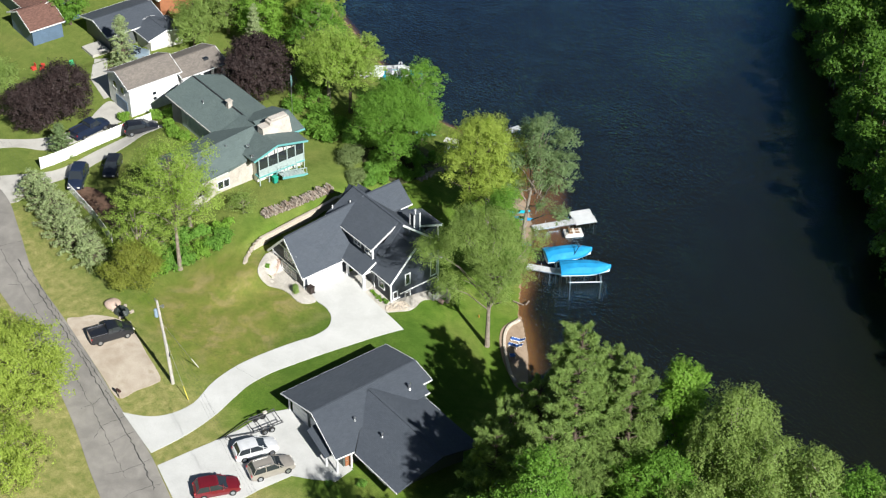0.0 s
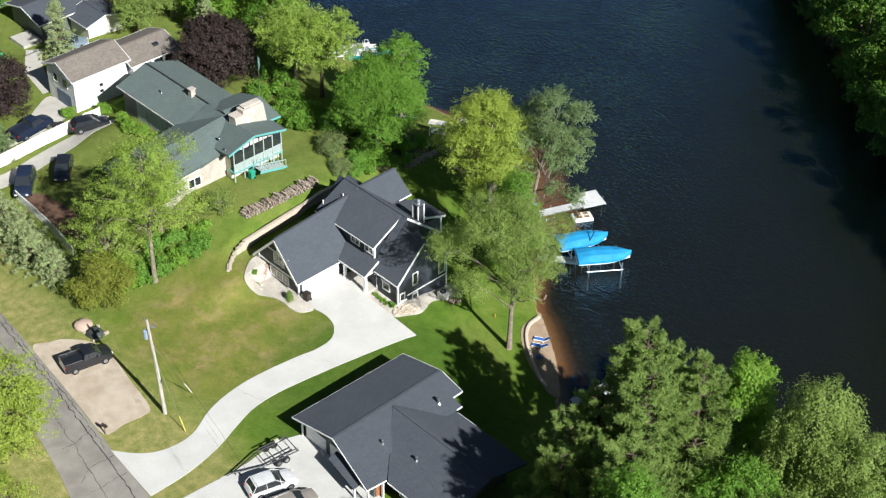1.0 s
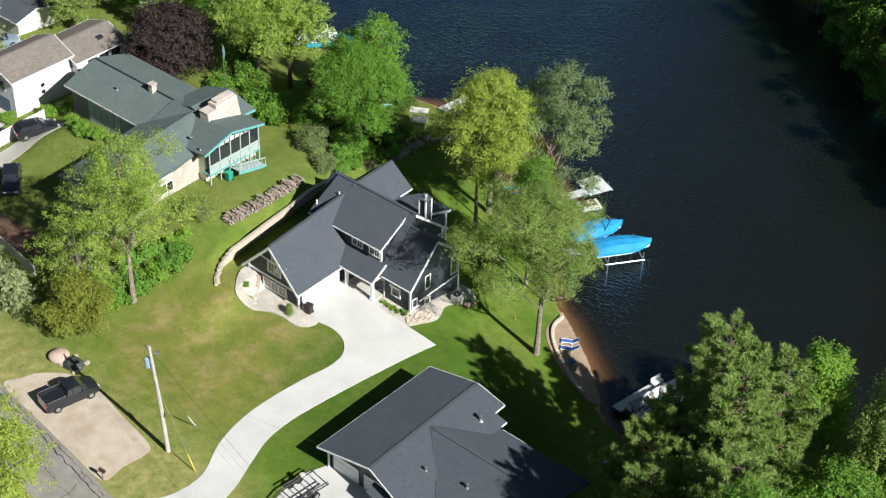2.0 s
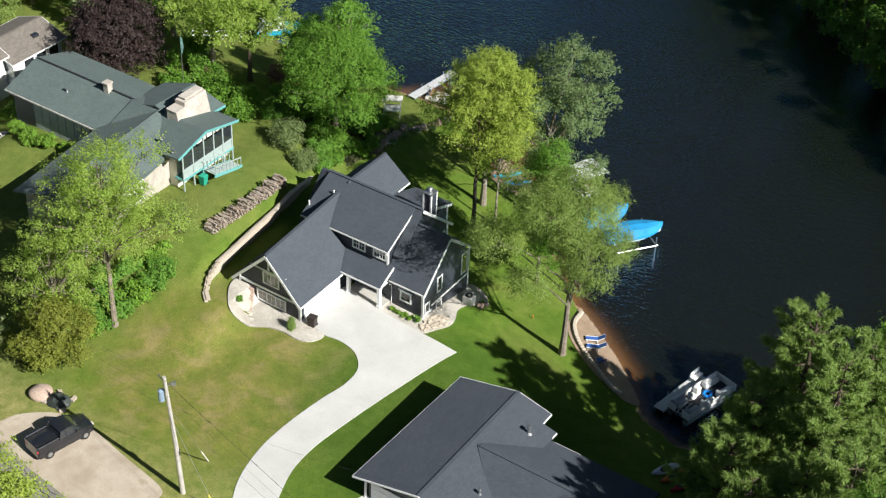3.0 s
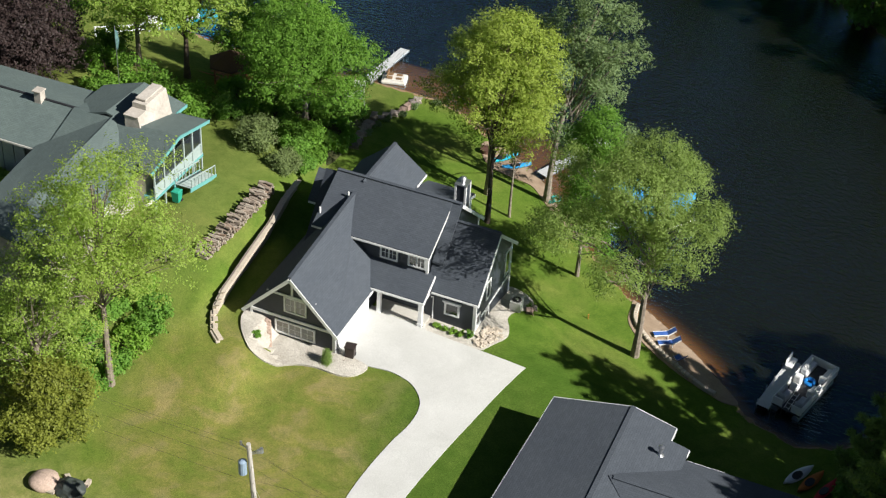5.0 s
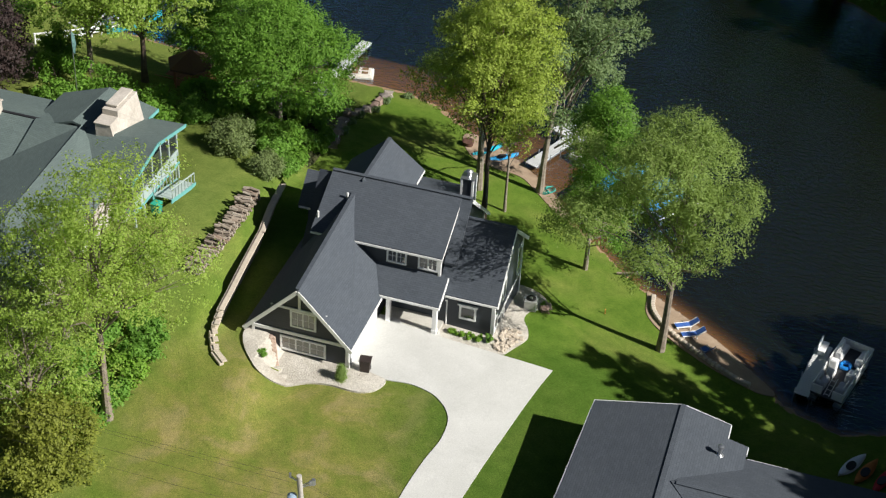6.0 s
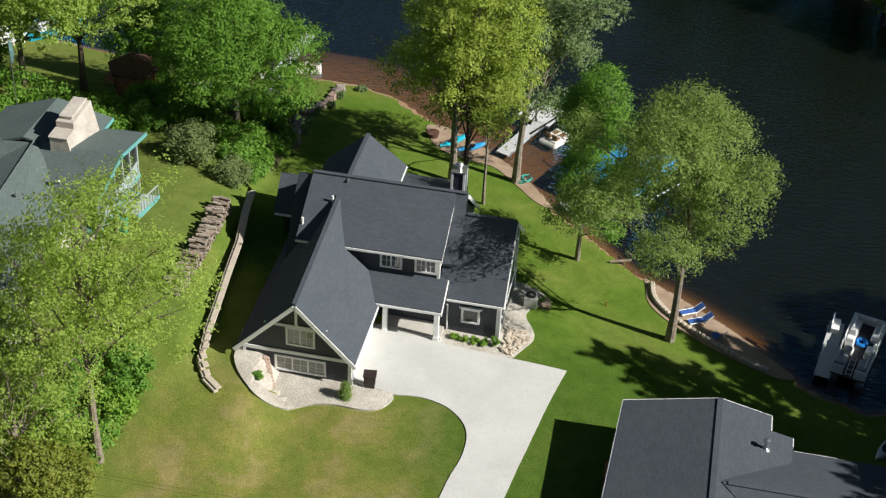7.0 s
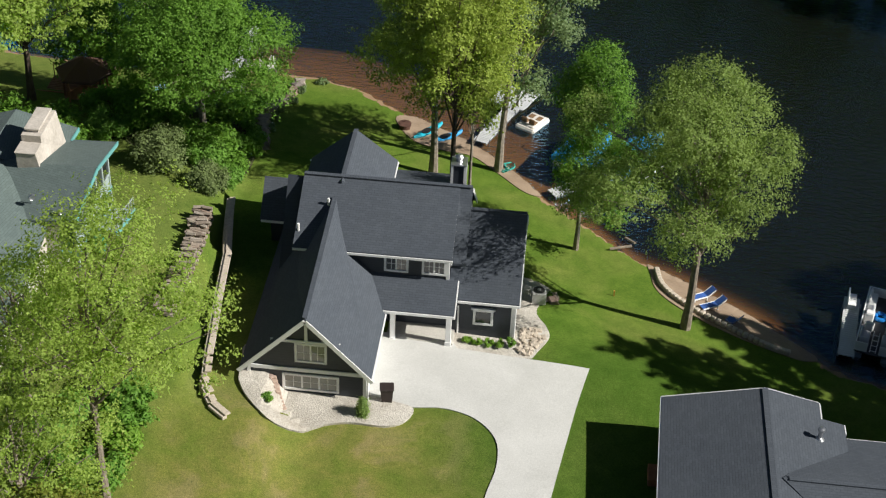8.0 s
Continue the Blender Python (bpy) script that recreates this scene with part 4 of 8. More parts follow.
def south_house():
    """Low charcoal house next door, with its garage gable and entry wing."""
    h = thing("house", "low dark-shingled house with grey-green siding and white posts", "house")
    B = -1.6
    T = 0.16
    wall_prism("wall", [(15.5, B), (22.7, B), (22.7, 2.95), (20.15, 3.6), (15.5, 2.5)], 1, -11.9, 0.0, GREY_GREEN, h)
    block("wall", (20.2, -10.4, B), (31.0, -1.8, 2.2), GREY_GREEN, h)
    rz = 3.85
    slopes = [
        [(15.05, 0.45, 2.6), (20.15, 0.45, rz), (20.15, -12.6, rz), (14.6, -12.6, 2.5)],
        [(20.15, 0.45, rz), (23.0, 0.45, 3.2), (23.0, -0.75, 3.2), (24.2, -0.75, 2.92), (24.2, -1.5, 2.92), (24.2, -9.6, 2.92), (26.1, -11.6, 2.5), (25.9, -13.7, 2.54), (20.15, -12.6, rz)],
        [(20.6, -5.9, 3.82), (33.0, -5.9, 3.82), (33.0, -1.35, 2.55), (23.9, -1.35, 2.55)],
        [(20.6, -5.9, 3.82), (33.0, -5.9, 3.82), (33.0, -11.6, 2.3), (26.2, -11.6, 2.3)],
    ]
    for p in slopes:
        roof_slab("roof", [Vector(q) for q in p], T, ROOF, h)
    for a, b in (((20.15, 0.45, rz), (20.15, -12.6, rz)), ((20.9, -5.9, 3.84), (33, -5.9, 3.84))):
        bar("ridge_cap", a, b, 0.3, 0.06, ROOF, h)
    for a, b in (((15.02, 0.47, 2.5), (14.57, -12.6, 2.4)), ((15.02, 0.48, 2.52), (20.15, 0.48, rz - 0.08)), ((20.15, 0.48, rz - 0.08), (23.0, 0.48, 3.1)), ((23.03, 0.45, 3.1), (23.03, -0.75, 3.1)),
                 ((24.3, -1.32, 2.45), (26.6, -1.32, 2.45)), ((24.22, -0.75, 2.84), (24.22, -1.4, 2.84)), ((14.57, -12.63, 2.42), (20.15, -12.63, rz - 0.08)), ((20.15, -12.63, rz - 0.08), (25.9, -13.73, 2.46)), ((25.93, -13.7, 2.46), (26.12, -11.65, 2.42)),
                 ((26.2, -11.63, 2.2), (33, -11.63, 2.2))):
        bar("gutter", a, b, 0.06, 0.14, WHITE, h)
    # garage front in shade under the gable, with posts and a lower entry roof
    roof_slab("roof", [Vector(q) for q in ((20.6, -12.5, 2.6), (24.6, -12.5, 2.25), (24.6, -14.1, 1.95), (20.6, -13.5, 2.3))], 0.12, ROOF, h)
    for x in (15.3,):
        block("post", (x, -12.2, B), (x + 0.14, -12.06, 2.4), WHITE, h, 0.01)
    for x in (15.75, 19.0):
        bm = bmesh.new()
        for k in range(4):
            box(bm, (x, -12.0, 0.05 + 0.5 * k), (x + 2.7, -11.93, 0.52 + 0.5 * k), 0.01)
        part("garage_door", bm, WHITE, h)
    block("wall", (22.65, -12.5, B), (25.4, -10.3, 2.3), GREY_GREEN, h)
    block("entry_slab", (22.8, -14.0, B), (26.3, -11.2, 0.15), CONCRETE, h, 0.02)
    door = block("front_door", (25.39, -12.3, 0.2), (25.48, -11.4, 2.2), CEDAR, h, 0.01, "varnished cedar front door")
    block("knob", (25.48, -12.2, 1.15), (25.54, -12.12, 1.22), METAL, door)
    for x, y in ((25.68, -13.55), (25.82, -11.95), (24.3, -13.9)):
        block("porch_post", (x, y, B), (x + 0.16, y + 0.16, 2.4 if x > 25 else 2.0), WHITE, h, 0.01)
    for x in (27.5, 29.5):
        window(h, (x, -10.82, 1.3), 1.0, 1.1, 1, -1, 2)
    roof_vent(h, 22.75, -2.3, 3.25, 0.11, 0.55), roof_vent(h, 26.6, -8.6, 3.1, 0.08, 0.4), roof_vent(h, 23.1, -9.4, 3.18, 0.07, 0.3)
    block("step", (14.6, -3.4, -0.6), (15.45, -2.2, 0.35), CEDAR, h, 0.02)
    return h


PORCH_PAINT = worn("grey_green_porch_paint", (0.36, 0.43, 0.41), 0.1, 2, 30, 0.6)


PALE_PANEL = worn("pale_blue_grey_panel", (0.34, 0.38, 0.39), 0.12, 2, 30, 0.6)


def green_house():
    """Long ranch house with green-grey roofs, a big limestone chimney and a raised screen porch."""
    h = thing("house", "long green-roofed ranch house with limestone chimney and teal porch", "house")
    B = 0.8
    wall_prism("wall", [(5.3, B), (12.6, B), (12.6, 6.3), (8.9, 7.2), (5.3, 6.2)], 0, -37.2, -22.0, BOARD_GREY, h)
    wall_prism("wall", [(5.7, B), (12.2, B), (12.2, 6.9), (8.3, 7.9), (5.7, 6.9)], 0, -22.0, -17.9, OFFWHITE, h)
    wall_prism("wall", [(-25.6, B), (-19.6, B), (-19.6, 7.0), (-22.7, 7.8), (-25.6, 7.0)], 1, 10.0, 13.1, BOARD_GREY, h)
    wall_prism("wall", [(-25.0, B), (-18.8, B), (-18.8, 5.9), (-22.0, 6.9), (-25.0, 5.9)], 1, -5.0, 6.0, STONE_TAN, h)
    for p in (
            [(-37.7, 4.8, 6.35), (-21.5, 4.8, 6.35), (-21.5, 8.9, 7.75), (-37.7, 8.9, 7.75)],
            [(-37.7, 8.9, 7.75), (-21.5, 8.9, 7.75), (-21.5, 13.2, 6.5), (-37.7, 13.2, 6.5)],
            [(-25.6, 8.7, 7.86), (-16.2, 7.8, 8.7), (-16.6, 4.6, 7.35), (-25.6, 4.7, 6.45)],
            [(-25.6, 8.7, 7.86), (-16.2, 7.8, 8.7), (-16.4, 12.2, 7.55), (-25.6, 12.9, 6.7)],
            [(-22.7, 13.7, 8.2), (-22.7, 8.5, 8.46), (-19.1, 8.5, 7.6), (-19.1, 13.6, 7.35)],
            [(-22.7, 13.7, 8.2), (-22.7, 8.5, 8.46), (-26.2, 8.5, 7.3), (-26.2, 13.5, 7.1)],
            [(-22.0, -5.6, 7.1), (-22.0, 8.5, 8.4), (-18.2, 4.6, 6.7), (-18.2, 1.9, 6.2), (-17.9, -5.6, 5.95)],
            [(-22.0, -5.6, 7.1), (-22.0, 8.5, 8.3), (-26.4, 5.0, 6.5), (-25.8, -5.6, 5.95)]):
        roof_slab("roof", [Vector(q) for q in p], 0.16, ROOF_GREEN, h)
    bar("ridge_cap", (-37.5, 8.9, 7.77), (-25.0, 8.9, 7.77), 0.2, 0.06, DARK_METAL, h, "dark ridge vent strip")
    for a, b in (((-16.16, 7.8, 8.6), (-16.56, 4.6, 7.25)), ((-16.16, 7.8, 8.6), (-16.36, 12.2, 7.45)), ((-19.06, 12.1, 7.34), (-19.06, 13.6, 7.25))):
        bar("rake_board", a, b, 0.06, 0.24, TEAL, h)
    for a, b in (((-37.7, 4.78, 6.25), (-26.4, 4.78, 6.25)), ((-17.88, -5.6, 5.85), (-18.18, 1.9, 6.1))):
        bar("gutter", a, b, 0.08, 0.14, OFFWHITE, h)
    # chimney: a broad stone slab, its outer face flared at the foot, with a lower shoulder
    bm = bmesh.new()
    prism(bm, [(7.9, 7.2), (11.9, 7.2), (11.75, 9.6), (9.0, 9.6), (9.0, 9.1), (7.9, 9.1)], -20.7, -19.6, 0)
    for v in bm.verts:
        if v.co.z < 8 and v.co.x > -20:
            v.co.x += 0.35
    ch = part("chimney", bm, STONE_TAN, h, "pale limestone chimney")
    block("capstone", (-20.62, 9.3, 9.72), (-19.75, 11.6, 9.84), STONE_TAN, ch, 0.03), block("capstone", (-20.78, 7.85, 9.1), (-19.55, 9.0, 9.2), STONE_TAN, ch, 0.03)
    for k in range(4):
        block("flue_pier", (-20.5, 9.35 + 0.68 * k, 9.58), (-19.85, 9.55 + 0.68 * k, 9.74), STONE_TAN, ch)
    block("flue_liner", (-20.4, 9.4, 9.6), (-19.95, 11.5, 9.66), DARK_METAL, ch)
    bm = bmesh.new()
    box(bm, (-28.8, 8.4, 7.3), (-28.2, 9.0, 8.55), 0.03), box(bm, (-28.88, 8.32, 8.5), (-28.12, 9.08, 8.6), 0.02)
    part("chimney", bm, STONE_TAN, h, "short stone chimney")
    for x, y, z in ((-19.3, 5.7, 7.6), (-17.6, 5.2, 7.2)):
        bm = bmesh.new()
        tube(bm, [(x, y, z - 0.3), (x, y, z + 0.35)], 0.03, 6)
        tube(bm, [(x + 0.05, y - 0.1, z + 0.36), (x + 0.16, y - 0.22, z + 0.42), (x + 0.18, y - 0.25, z + 0.41)], [0.05, 0.2, 0.19], 14)
        part("satellite_dish", bm, METAL, h, "small grey satellite dish")
    # screened porch on stilts with deck and stair
    block("porch_floor", (-17.9, 5.4, 4.4), (-16.9, 12.0, 4.6), TEAL, h)
    for yy in (5.5, 6.8, 8.2, 9.5, 10.7, 11.9):
        block("porch_post", (-17.05, yy - 0.06, 1.0), (-16.93, yy + 0.06, 7.25 + 1.2 * (yy - 4.8) / 3.0 if yy < 7.8 else 8.45 - 1.1 * (yy - 7.8) / 4.4), PORCH_PAINT, h, 0.01)
    for z in (4.65, 5.5):
        bar("porch_rail", (-16.97, 5.4, z), (-16.97, 12.0, z), 0.06, 0.1, PORCH_PAINT, h)
    block("screen", (-17.02, 5.45, 4.7), (-17.0, 11.95, 5.45), worn("porch_screen", (0.33, 0.4, 0.38), 0.1), h)
    block("screen", (-17.02, 5.45, 5.55), (-17.0, 11.95, 7.0), GLASS, h)
    for k in range(7):
        z = 4.4 - 0.13 * k
        block("tread", (-16.85, 7.9 + 0.48 * k, z - 0.05), (-15.5, 8.34 + 0.48 * k, z), PORCH_PAINT, h)
    for x in (-16.85, -15.5):
        bar("stringer", (x, 7.8, 4.28), (x, 11.4, 3.42), 0.07, 0.3, TEAL, h)
        bar("handrail", (x, 7.8, 5.25), (x, 11.3, 4.4), 0.06, 0.08, PORCH_PAINT, h)
        for k in range(8):
            block("baluster", (x - 0.025, 7.95 + 0.47 * k, 4.2 - 0.115 * k), (x + 0.025, 8.0 + 0.47 * k, 5.2 - 0.115 * k), PORCH_PAINT, h)
    for x, yy, z in ((-18.77, -1.5, 4.3), (-18.77, 1.5, 4.3)):
        window(h, (x, yy, z), 1.5, 1.0, 0, 1, 2, 0.1)
    for k in range(7):
        block("wall_panel", (-34.6 + 1.0 * k, 5.2, 3.2), (-33.68 + 1.0 * k, 5.27, 6.1), PALE_PANEL, h)
    for x, yy, z in ((-21.0, 3.5, 7.5), (-20.5, 0.5, 7.0), (-32, 7.0, 7.1)):
        roof_vent(h, x, yy, z, 0.06, 0.3)
    return h


def white_house():
    h = thing("house", "white two-storey house with weathered tan shingle roof", "house")
    B = 0.2
    gable_block(h, -49.4, -43.7, 2.7, 10.1, B, 5.2, 6.5, 1, WHITE_SIDING, ROOF_TAN, 0.35)
    gable_block(h, -48.6, -42.8, 10.3, 16.6, B, 4.7, 5.8, 1, WHITE_SIDING, ROOF_TAN, 0.4)
    for z in (2.4, 3.2):
        window(h, (-43.7, 6.3, z), 0.5, 0.45, 0, 1, 1, 0.06)
    window(h, (-47.6, 2.7, 4.0), 0.8, 1.0, 1, -1, 1, 0.08), window(h, (-45.6, 2.7, 4.0), 0.8, 1.0, 1, -1, 1, 0.08)
    block("garage_opening", (-47.6, 2.64, 0.3), (-44.6, 2.72, 2.6), BLUE_SIDING, h)
    for k in range(3):
        window(h, (-42.8, 12.3 + 1.6 * k, 3.5), 1.2, 1.6, 0, 1, 1, 0.1)
    block("deck", (-42.7, 10.8, 2.2), (-40.9, 17.0, 2.4), WOOD, h)
    for k in range(5):
        block("deck_post", (-41.05, 10.8 + 1.5 * k, 0.3), (-40.93, 10.92 + 1.5 * k, 3.3), WOOD, h)
    bar("deck_rail", (-40.99, 10.8, 3.3), (-40.99, 17.0, 3.3), 0.12, 0.08, WOOD, h)
    block("skylight", (-44.4, 14.2, 5.15), (-43.9, 14.9, 5.45), GLASS, h)


def far_houses():
    h = thing("house", "slate-blue house with brown shingle roof among trees", "house")
    gable_block(h, -86, -73, 3.5, 10.5, -0.4, 3.4, 5.4, 0, BLUE_SIDING, ROOF_BROWN, 0.5)
    gable_block(h, -76, -69.4, 1.4, 6.0, -0.4, 3.0, 4.6, 1, BLUE_SIDING, ROOF_BROWN, 0.4)
    h = thing("house", "dark-roofed bungalow with a white porch and patio", "house")
    gable_block(h, -68.5, -61.6, 9.3, 17.5, -0.4, 3.0, 4.0, 1, BOARD_GREY, ROOF, 0.6)
    gable_block(h, -61.6, -57.5, 13.5, 18.5, -0.4, 2.7, 3.5, 0, OFFWHITE, ROOF, 0.5)
    block("patio", (-64.6, 6.4, -0.4), (-61.4, 9.0, 0.75), CONCRETE_GREY, h)
    h = thing("house", "red-brown house mostly hidden behind trees", "house")
    gable_block(h, -76, -66, 20, 26, -0.4, 3.5, 5.2, 0, CEDAR, worn("red_roof", (0.4, 0.09, 0.05), 0.15), 0.5)


south_house()
green_house()
white_house()
far_houses()


# ---- walls, fences and edging ----
def along_line(pts, step):
    out = []
    for (ax, ay), (bx, by) in zip(pts, pts[1:]):
        L = math.hypot(bx - ax, by - ay)
        n = max(1, round(L / step))
        out += [(ax + (bx - ax) * k / n, ay + (by - ay) * k / n, math.degrees(math.atan2(by - ay, bx - ax))) for k in range(n)]
    return out


def stone_mesh(name, sx, sy, sz, rnd, mat, rough=0.1):
    bm = bmesh.new()
    box(bm, (-sx / 2, -sy / 2, -sz / 2), (sx / 2, sy / 2, sz / 2), min(sx, sy, sz) * 0.18)
    for v in bm.verts:
        v.co += Vector((rnd.uniform(-1, 1) * sx, rnd.uniform(-1, 1) * sy, rnd.uniform(-1, 1) * sz)) * rough * 0.5
    me = bpy.data.meshes.new(name)
    bm.to_mesh(me)
    bm.free()
    me.materials.append(mat)
    return me


def varied(name, stops, rough=0.9):
    """Pieces that differ one from another."""
    m, n, l, b = nodes_of(name, rough, 0, 0.3)
    o = n.new("ShaderNodeObjectInfo")
    g = n.new("ShaderNodeNewGeometry")
    nz = noise_node(n, l, 9, 4, g.outputs["Position"], 0.7)
    c = ramp_node(n, l, o.outputs["Random"], stops).outputs["Color"]
    c = mix_node(n, l, 0.8, c, ramp_node(n, l, nz.outputs["Fac"], [(0.3, (0.6,) * 3), (0.7, (1.15,) * 3)]).outputs["Color"], "MULTIPLY")
    l.new(c, b.inputs["Base Color"])
    bump_on(n, l, b, nz.outputs["Fac"], 0.5, 0.02)
    return m


WALL_BLOCK = varied("tan_wall_block", [(0.0, (0.50, 0.43, 0.345)), (0.5, (0.55, 0.475, 0.385)), (1.0, (0.52, 0.445, 0.36))])
PINK_STONE = varied("pinkish_tan_stone", [(0.0, (0.40, 0.29, 0.23)), (0.5, (0.48, 0.36, 0.29)), (1.0, (0.44, 0.34, 0.28))])
BOULDER = varied("field_stone", [(0.0, (0.20, 0.17, 0.15)), (0.5, (0.34, 0.29, 0.25)), (1.0, (0.30, 0.20, 0.16))])
LOG = varied("split_firewood", [(0.0, (0.19, 0.15, 0.12)), (0.4, (0.33, 0.275, 0.22)), (0.75, (0.42, 0.37, 0.31)), (1.0, (0.26, 0.18, 0.13))])


def retaining_wall():
    w = thing("retaining_wall", "curved retaining wall of tan concrete blocks beside a lawn", "retaining wall", kind="structure")
    rnd = random.Random(3)
    meshes = [stone_mesh("block", 0.455, 0.3, 0.205, rnd, WALL_BLOCK, 0.025) for _ in range(3)]
    caps = [stone_mesh("cap", 0.47, 0.34, 0.09, rnd, WALL_BLOCK, 0.03) for _ in range(2)]
    for i, (x, y, a) in enumerate(along_line(WALL_LINE[1:], 0.45)):
        low = land(x + 0.6, y) if y > -1.7 else land(x + 0.4, y - 0.4)
        rows = 1 + int(round(6.5 * ease(-2.6, 0.8, y) * (1 - 0.45 * ease(10, 15, y))))
        back = math.radians(a) - math.pi / 2
        for r in range(rows):
            ob = new("block", meshes[(i + r) % 3])
            ob.parent = w
            ob.matrix_basis = pose(x - math.cos(back) * (0.03 * r - 0.12), y - math.sin(back) * (0.03 * r - 0.12), low + 0.08 + 0.2 * r, rnd.uniform(-0.6, 0.6), rnd.uniform(-0.6, 0.6), a + rnd.uniform(-1, 1))
        ob = new("cap", caps[i % 2])
        ob.parent = w
        ob.matrix_basis = pose(x - math.cos(back) * (0.03 * rows + 0.05), y - math.sin(back) * (0.03 * rows + 0.05), low + 0.03 + 0.2 * rows, 0, rnd.uniform(-1, 1), a + rnd.uniform(-1.5, 1.5))


def woodpile():
    w = thing("woodpile", "long weathered row of stacked split firewood on grass", "woodpile")
    rnd = random.Random(8)
    meshes = []
    for _ in range(5):
        bm = bmesh.new()
        r = rnd.uniform(0.09, 0.14)
        tube(bm, [(-0.3, 0, 0), (0.3, 0, 0)], [r, r * 0.92], rnd.choice((4, 5, 6)))
        me = bpy.data.meshes.new("log")
        bm.to_mesh(me), bm.free()
        me.materials.append(LOG)
        meshes.append(me)
    pts = along_line([(-11.55, 2.4), (-11.35, 7.0), (-11.6, 12.3)], 0.24)
    for i, (x, y, a) in enumerate(pts):
        z, n = land(x, y), 3 + (i % 5 > 1) + (i % 7 > 3)
        for k in range(n):
            for side in (-0.22, 0.22):
                ob = new("log", rnd.choice(meshes))
                ob.parent = w
                ob.matrix_basis = pose(x + side + rnd.uniform(-0.12, 0.12), y + rnd.uniform(-0.06, 0.06), z + 0.1 + 0.2 * k, rnd.uniform(-30, 30), rnd.uniform(-8, 8), a - 90 + rnd.uniform(-18, 18))


def panel_fence():
    f = thing("fence", "tall white panel fence beside a gravel drive", "fence")
    pts = [p[:2] for p in along_line([(-40.1, -12.2), (-40.2, -4), (-40.3, 5.6)], 1.8)]
    for i, (x, y) in enumerate(pts):
        z = land(x, y)
        block("post", (x - 0.06, y - 0.06, z - 0.2), (x + 0.06, y + 0.06, z + 1.75), WHITE, f, 0.01)
        if i + 1 < len(pts):
            u, v = pts[i + 1]
            bar("panel", (x, y, z + 0.86), (u, v, land(u, v) + 0.86), 0.05, 1.64, WHITE, f)


def picket_fence():
    f = thing("fence", "low white picket fence with leaning posts", "fence")
    bm = bmesh.new()
    box(bm, (-0.035, -0.05, 0), (0.035, 0.05, 1.25), 0.012)
    me = bpy.data.meshes.new("picket")
    bm.to_mesh(me), bm.free()
    me.materials.append(WHITE)
    line = [(-33.4, -11.7), (-26.6, -12.0), (-20.8, -12.7)]
    for i, (x, y, a) in enumerate(along_line(line, 0.17)):
        ob = new("picket", me)
        ob.parent = f
        ob.matrix_basis = pose(x, y, land(x, y), 0, 0, a + 90)
    for (ax, ay), (bx, by) in zip(line, line[1:]):
        for z in (0.3, 0.75):
            bar("rail", (ax, ay, land(ax, ay) + z), (bx, by, land(bx, by) + z), 0.04, 0.09, WHITE, f)


def garden_wall():
    """A low curved row of tan stones stepping down into the gravel."""
    w = thing("garden_wall", "low row of pinkish tan stones in gravel", "garden wall")
    rnd = random.Random(31)
    meshes = [stone_mesh("stone", 0.24, 0.3, 0.16, rnd, PINK_STONE, 0.12) for _ in range(3)]
    for i in range(8):
        t = i / 7
        x, y = -5.25 + 0.75 * t, 0.35 - 1.3 * t
        for r in range(2 if i < 4 else 1):
            ob = new("stone", meshes[(i + r) % 3])
            ob.parent = w
            ob.matrix_basis = pose(x, y, land(x, y) + 0.12 * ease(-2.2, 0.2, y) + 0.08 + 0.15 * r, 0, 0, 112 + 18 * t + rnd.uniform(-5, 5))


retaining_wall()
garden_wall()
woodpile()
panel_fence()
picket_fence()
rnd = random.Random(21)
BM_ROCK = [stone_mesh("boulder", 0.8, 0.65, 0.5, rnd, BOULDER, 0.35) for _ in range(4)]
for i, (x, y) in enumerate(curve_through([(-10.6, 37.8), (-10.9, 35), (-11.6, 32), (-11.6, 29), (-11.1, 26.8), (-10.8, 25)], 3, False)):
    ob = new("boulder", BM_ROCK[i % 4])
    ob.matrix_basis = pose(x, y, land(x, y) + 0.14, 0, 0, rnd.uniform(0, 360))
    tagged(ob, "grey-brown field boulder edging a garden slope", "boulder", "boulders edging the slope")
for x, y, s in ((-5.5, 0.3, 0.5), (-4.9, -0.4, 0.4), (-1.3, 0.3, 0.6), (0.6, 0.0, 0.5), (9.2, 12.6, 0.8), (9.3, 13.4, 0.6)):
    ob = new("boulder", BM_ROCK[int(s * 10) % 4])
    ob.matrix_basis = pose(x, y, land(x, y) + 0.12 * s, 0, 0, 70 * x) @ Matrix.Diagonal((s, s, s, 1))
    tagged(ob, "tan landscaping boulder set in gravel", "boulder", "landscaping boulders")


def sea_wall():
    w = thing("sea_wall", "low curved pale stone edging wall above a beach", "edging wall", kind="structure")
    rnd = random.Random(4)
    me = [stone_mesh("block", 0.31, 0.34, 0.36, rnd, WALL_BLOCK, 0.04) for _ in range(2)]
    for i, (x, y, a) in enumerate(along_line(curve_through([(15.6, 18.9), (15.9, 17.2), (16.9, 15.7), (18.6, 14.2), (20.5, 13.0), (22.3, 12.0), (23.4, 11.7)], 6, False), 0.3)):
        ob = new("block", me[i % 2])
        ob.parent = w
        ob.matrix_basis = pose(x, y, land(x, y) + 0.16, 0, 0, a)


sea_wall()

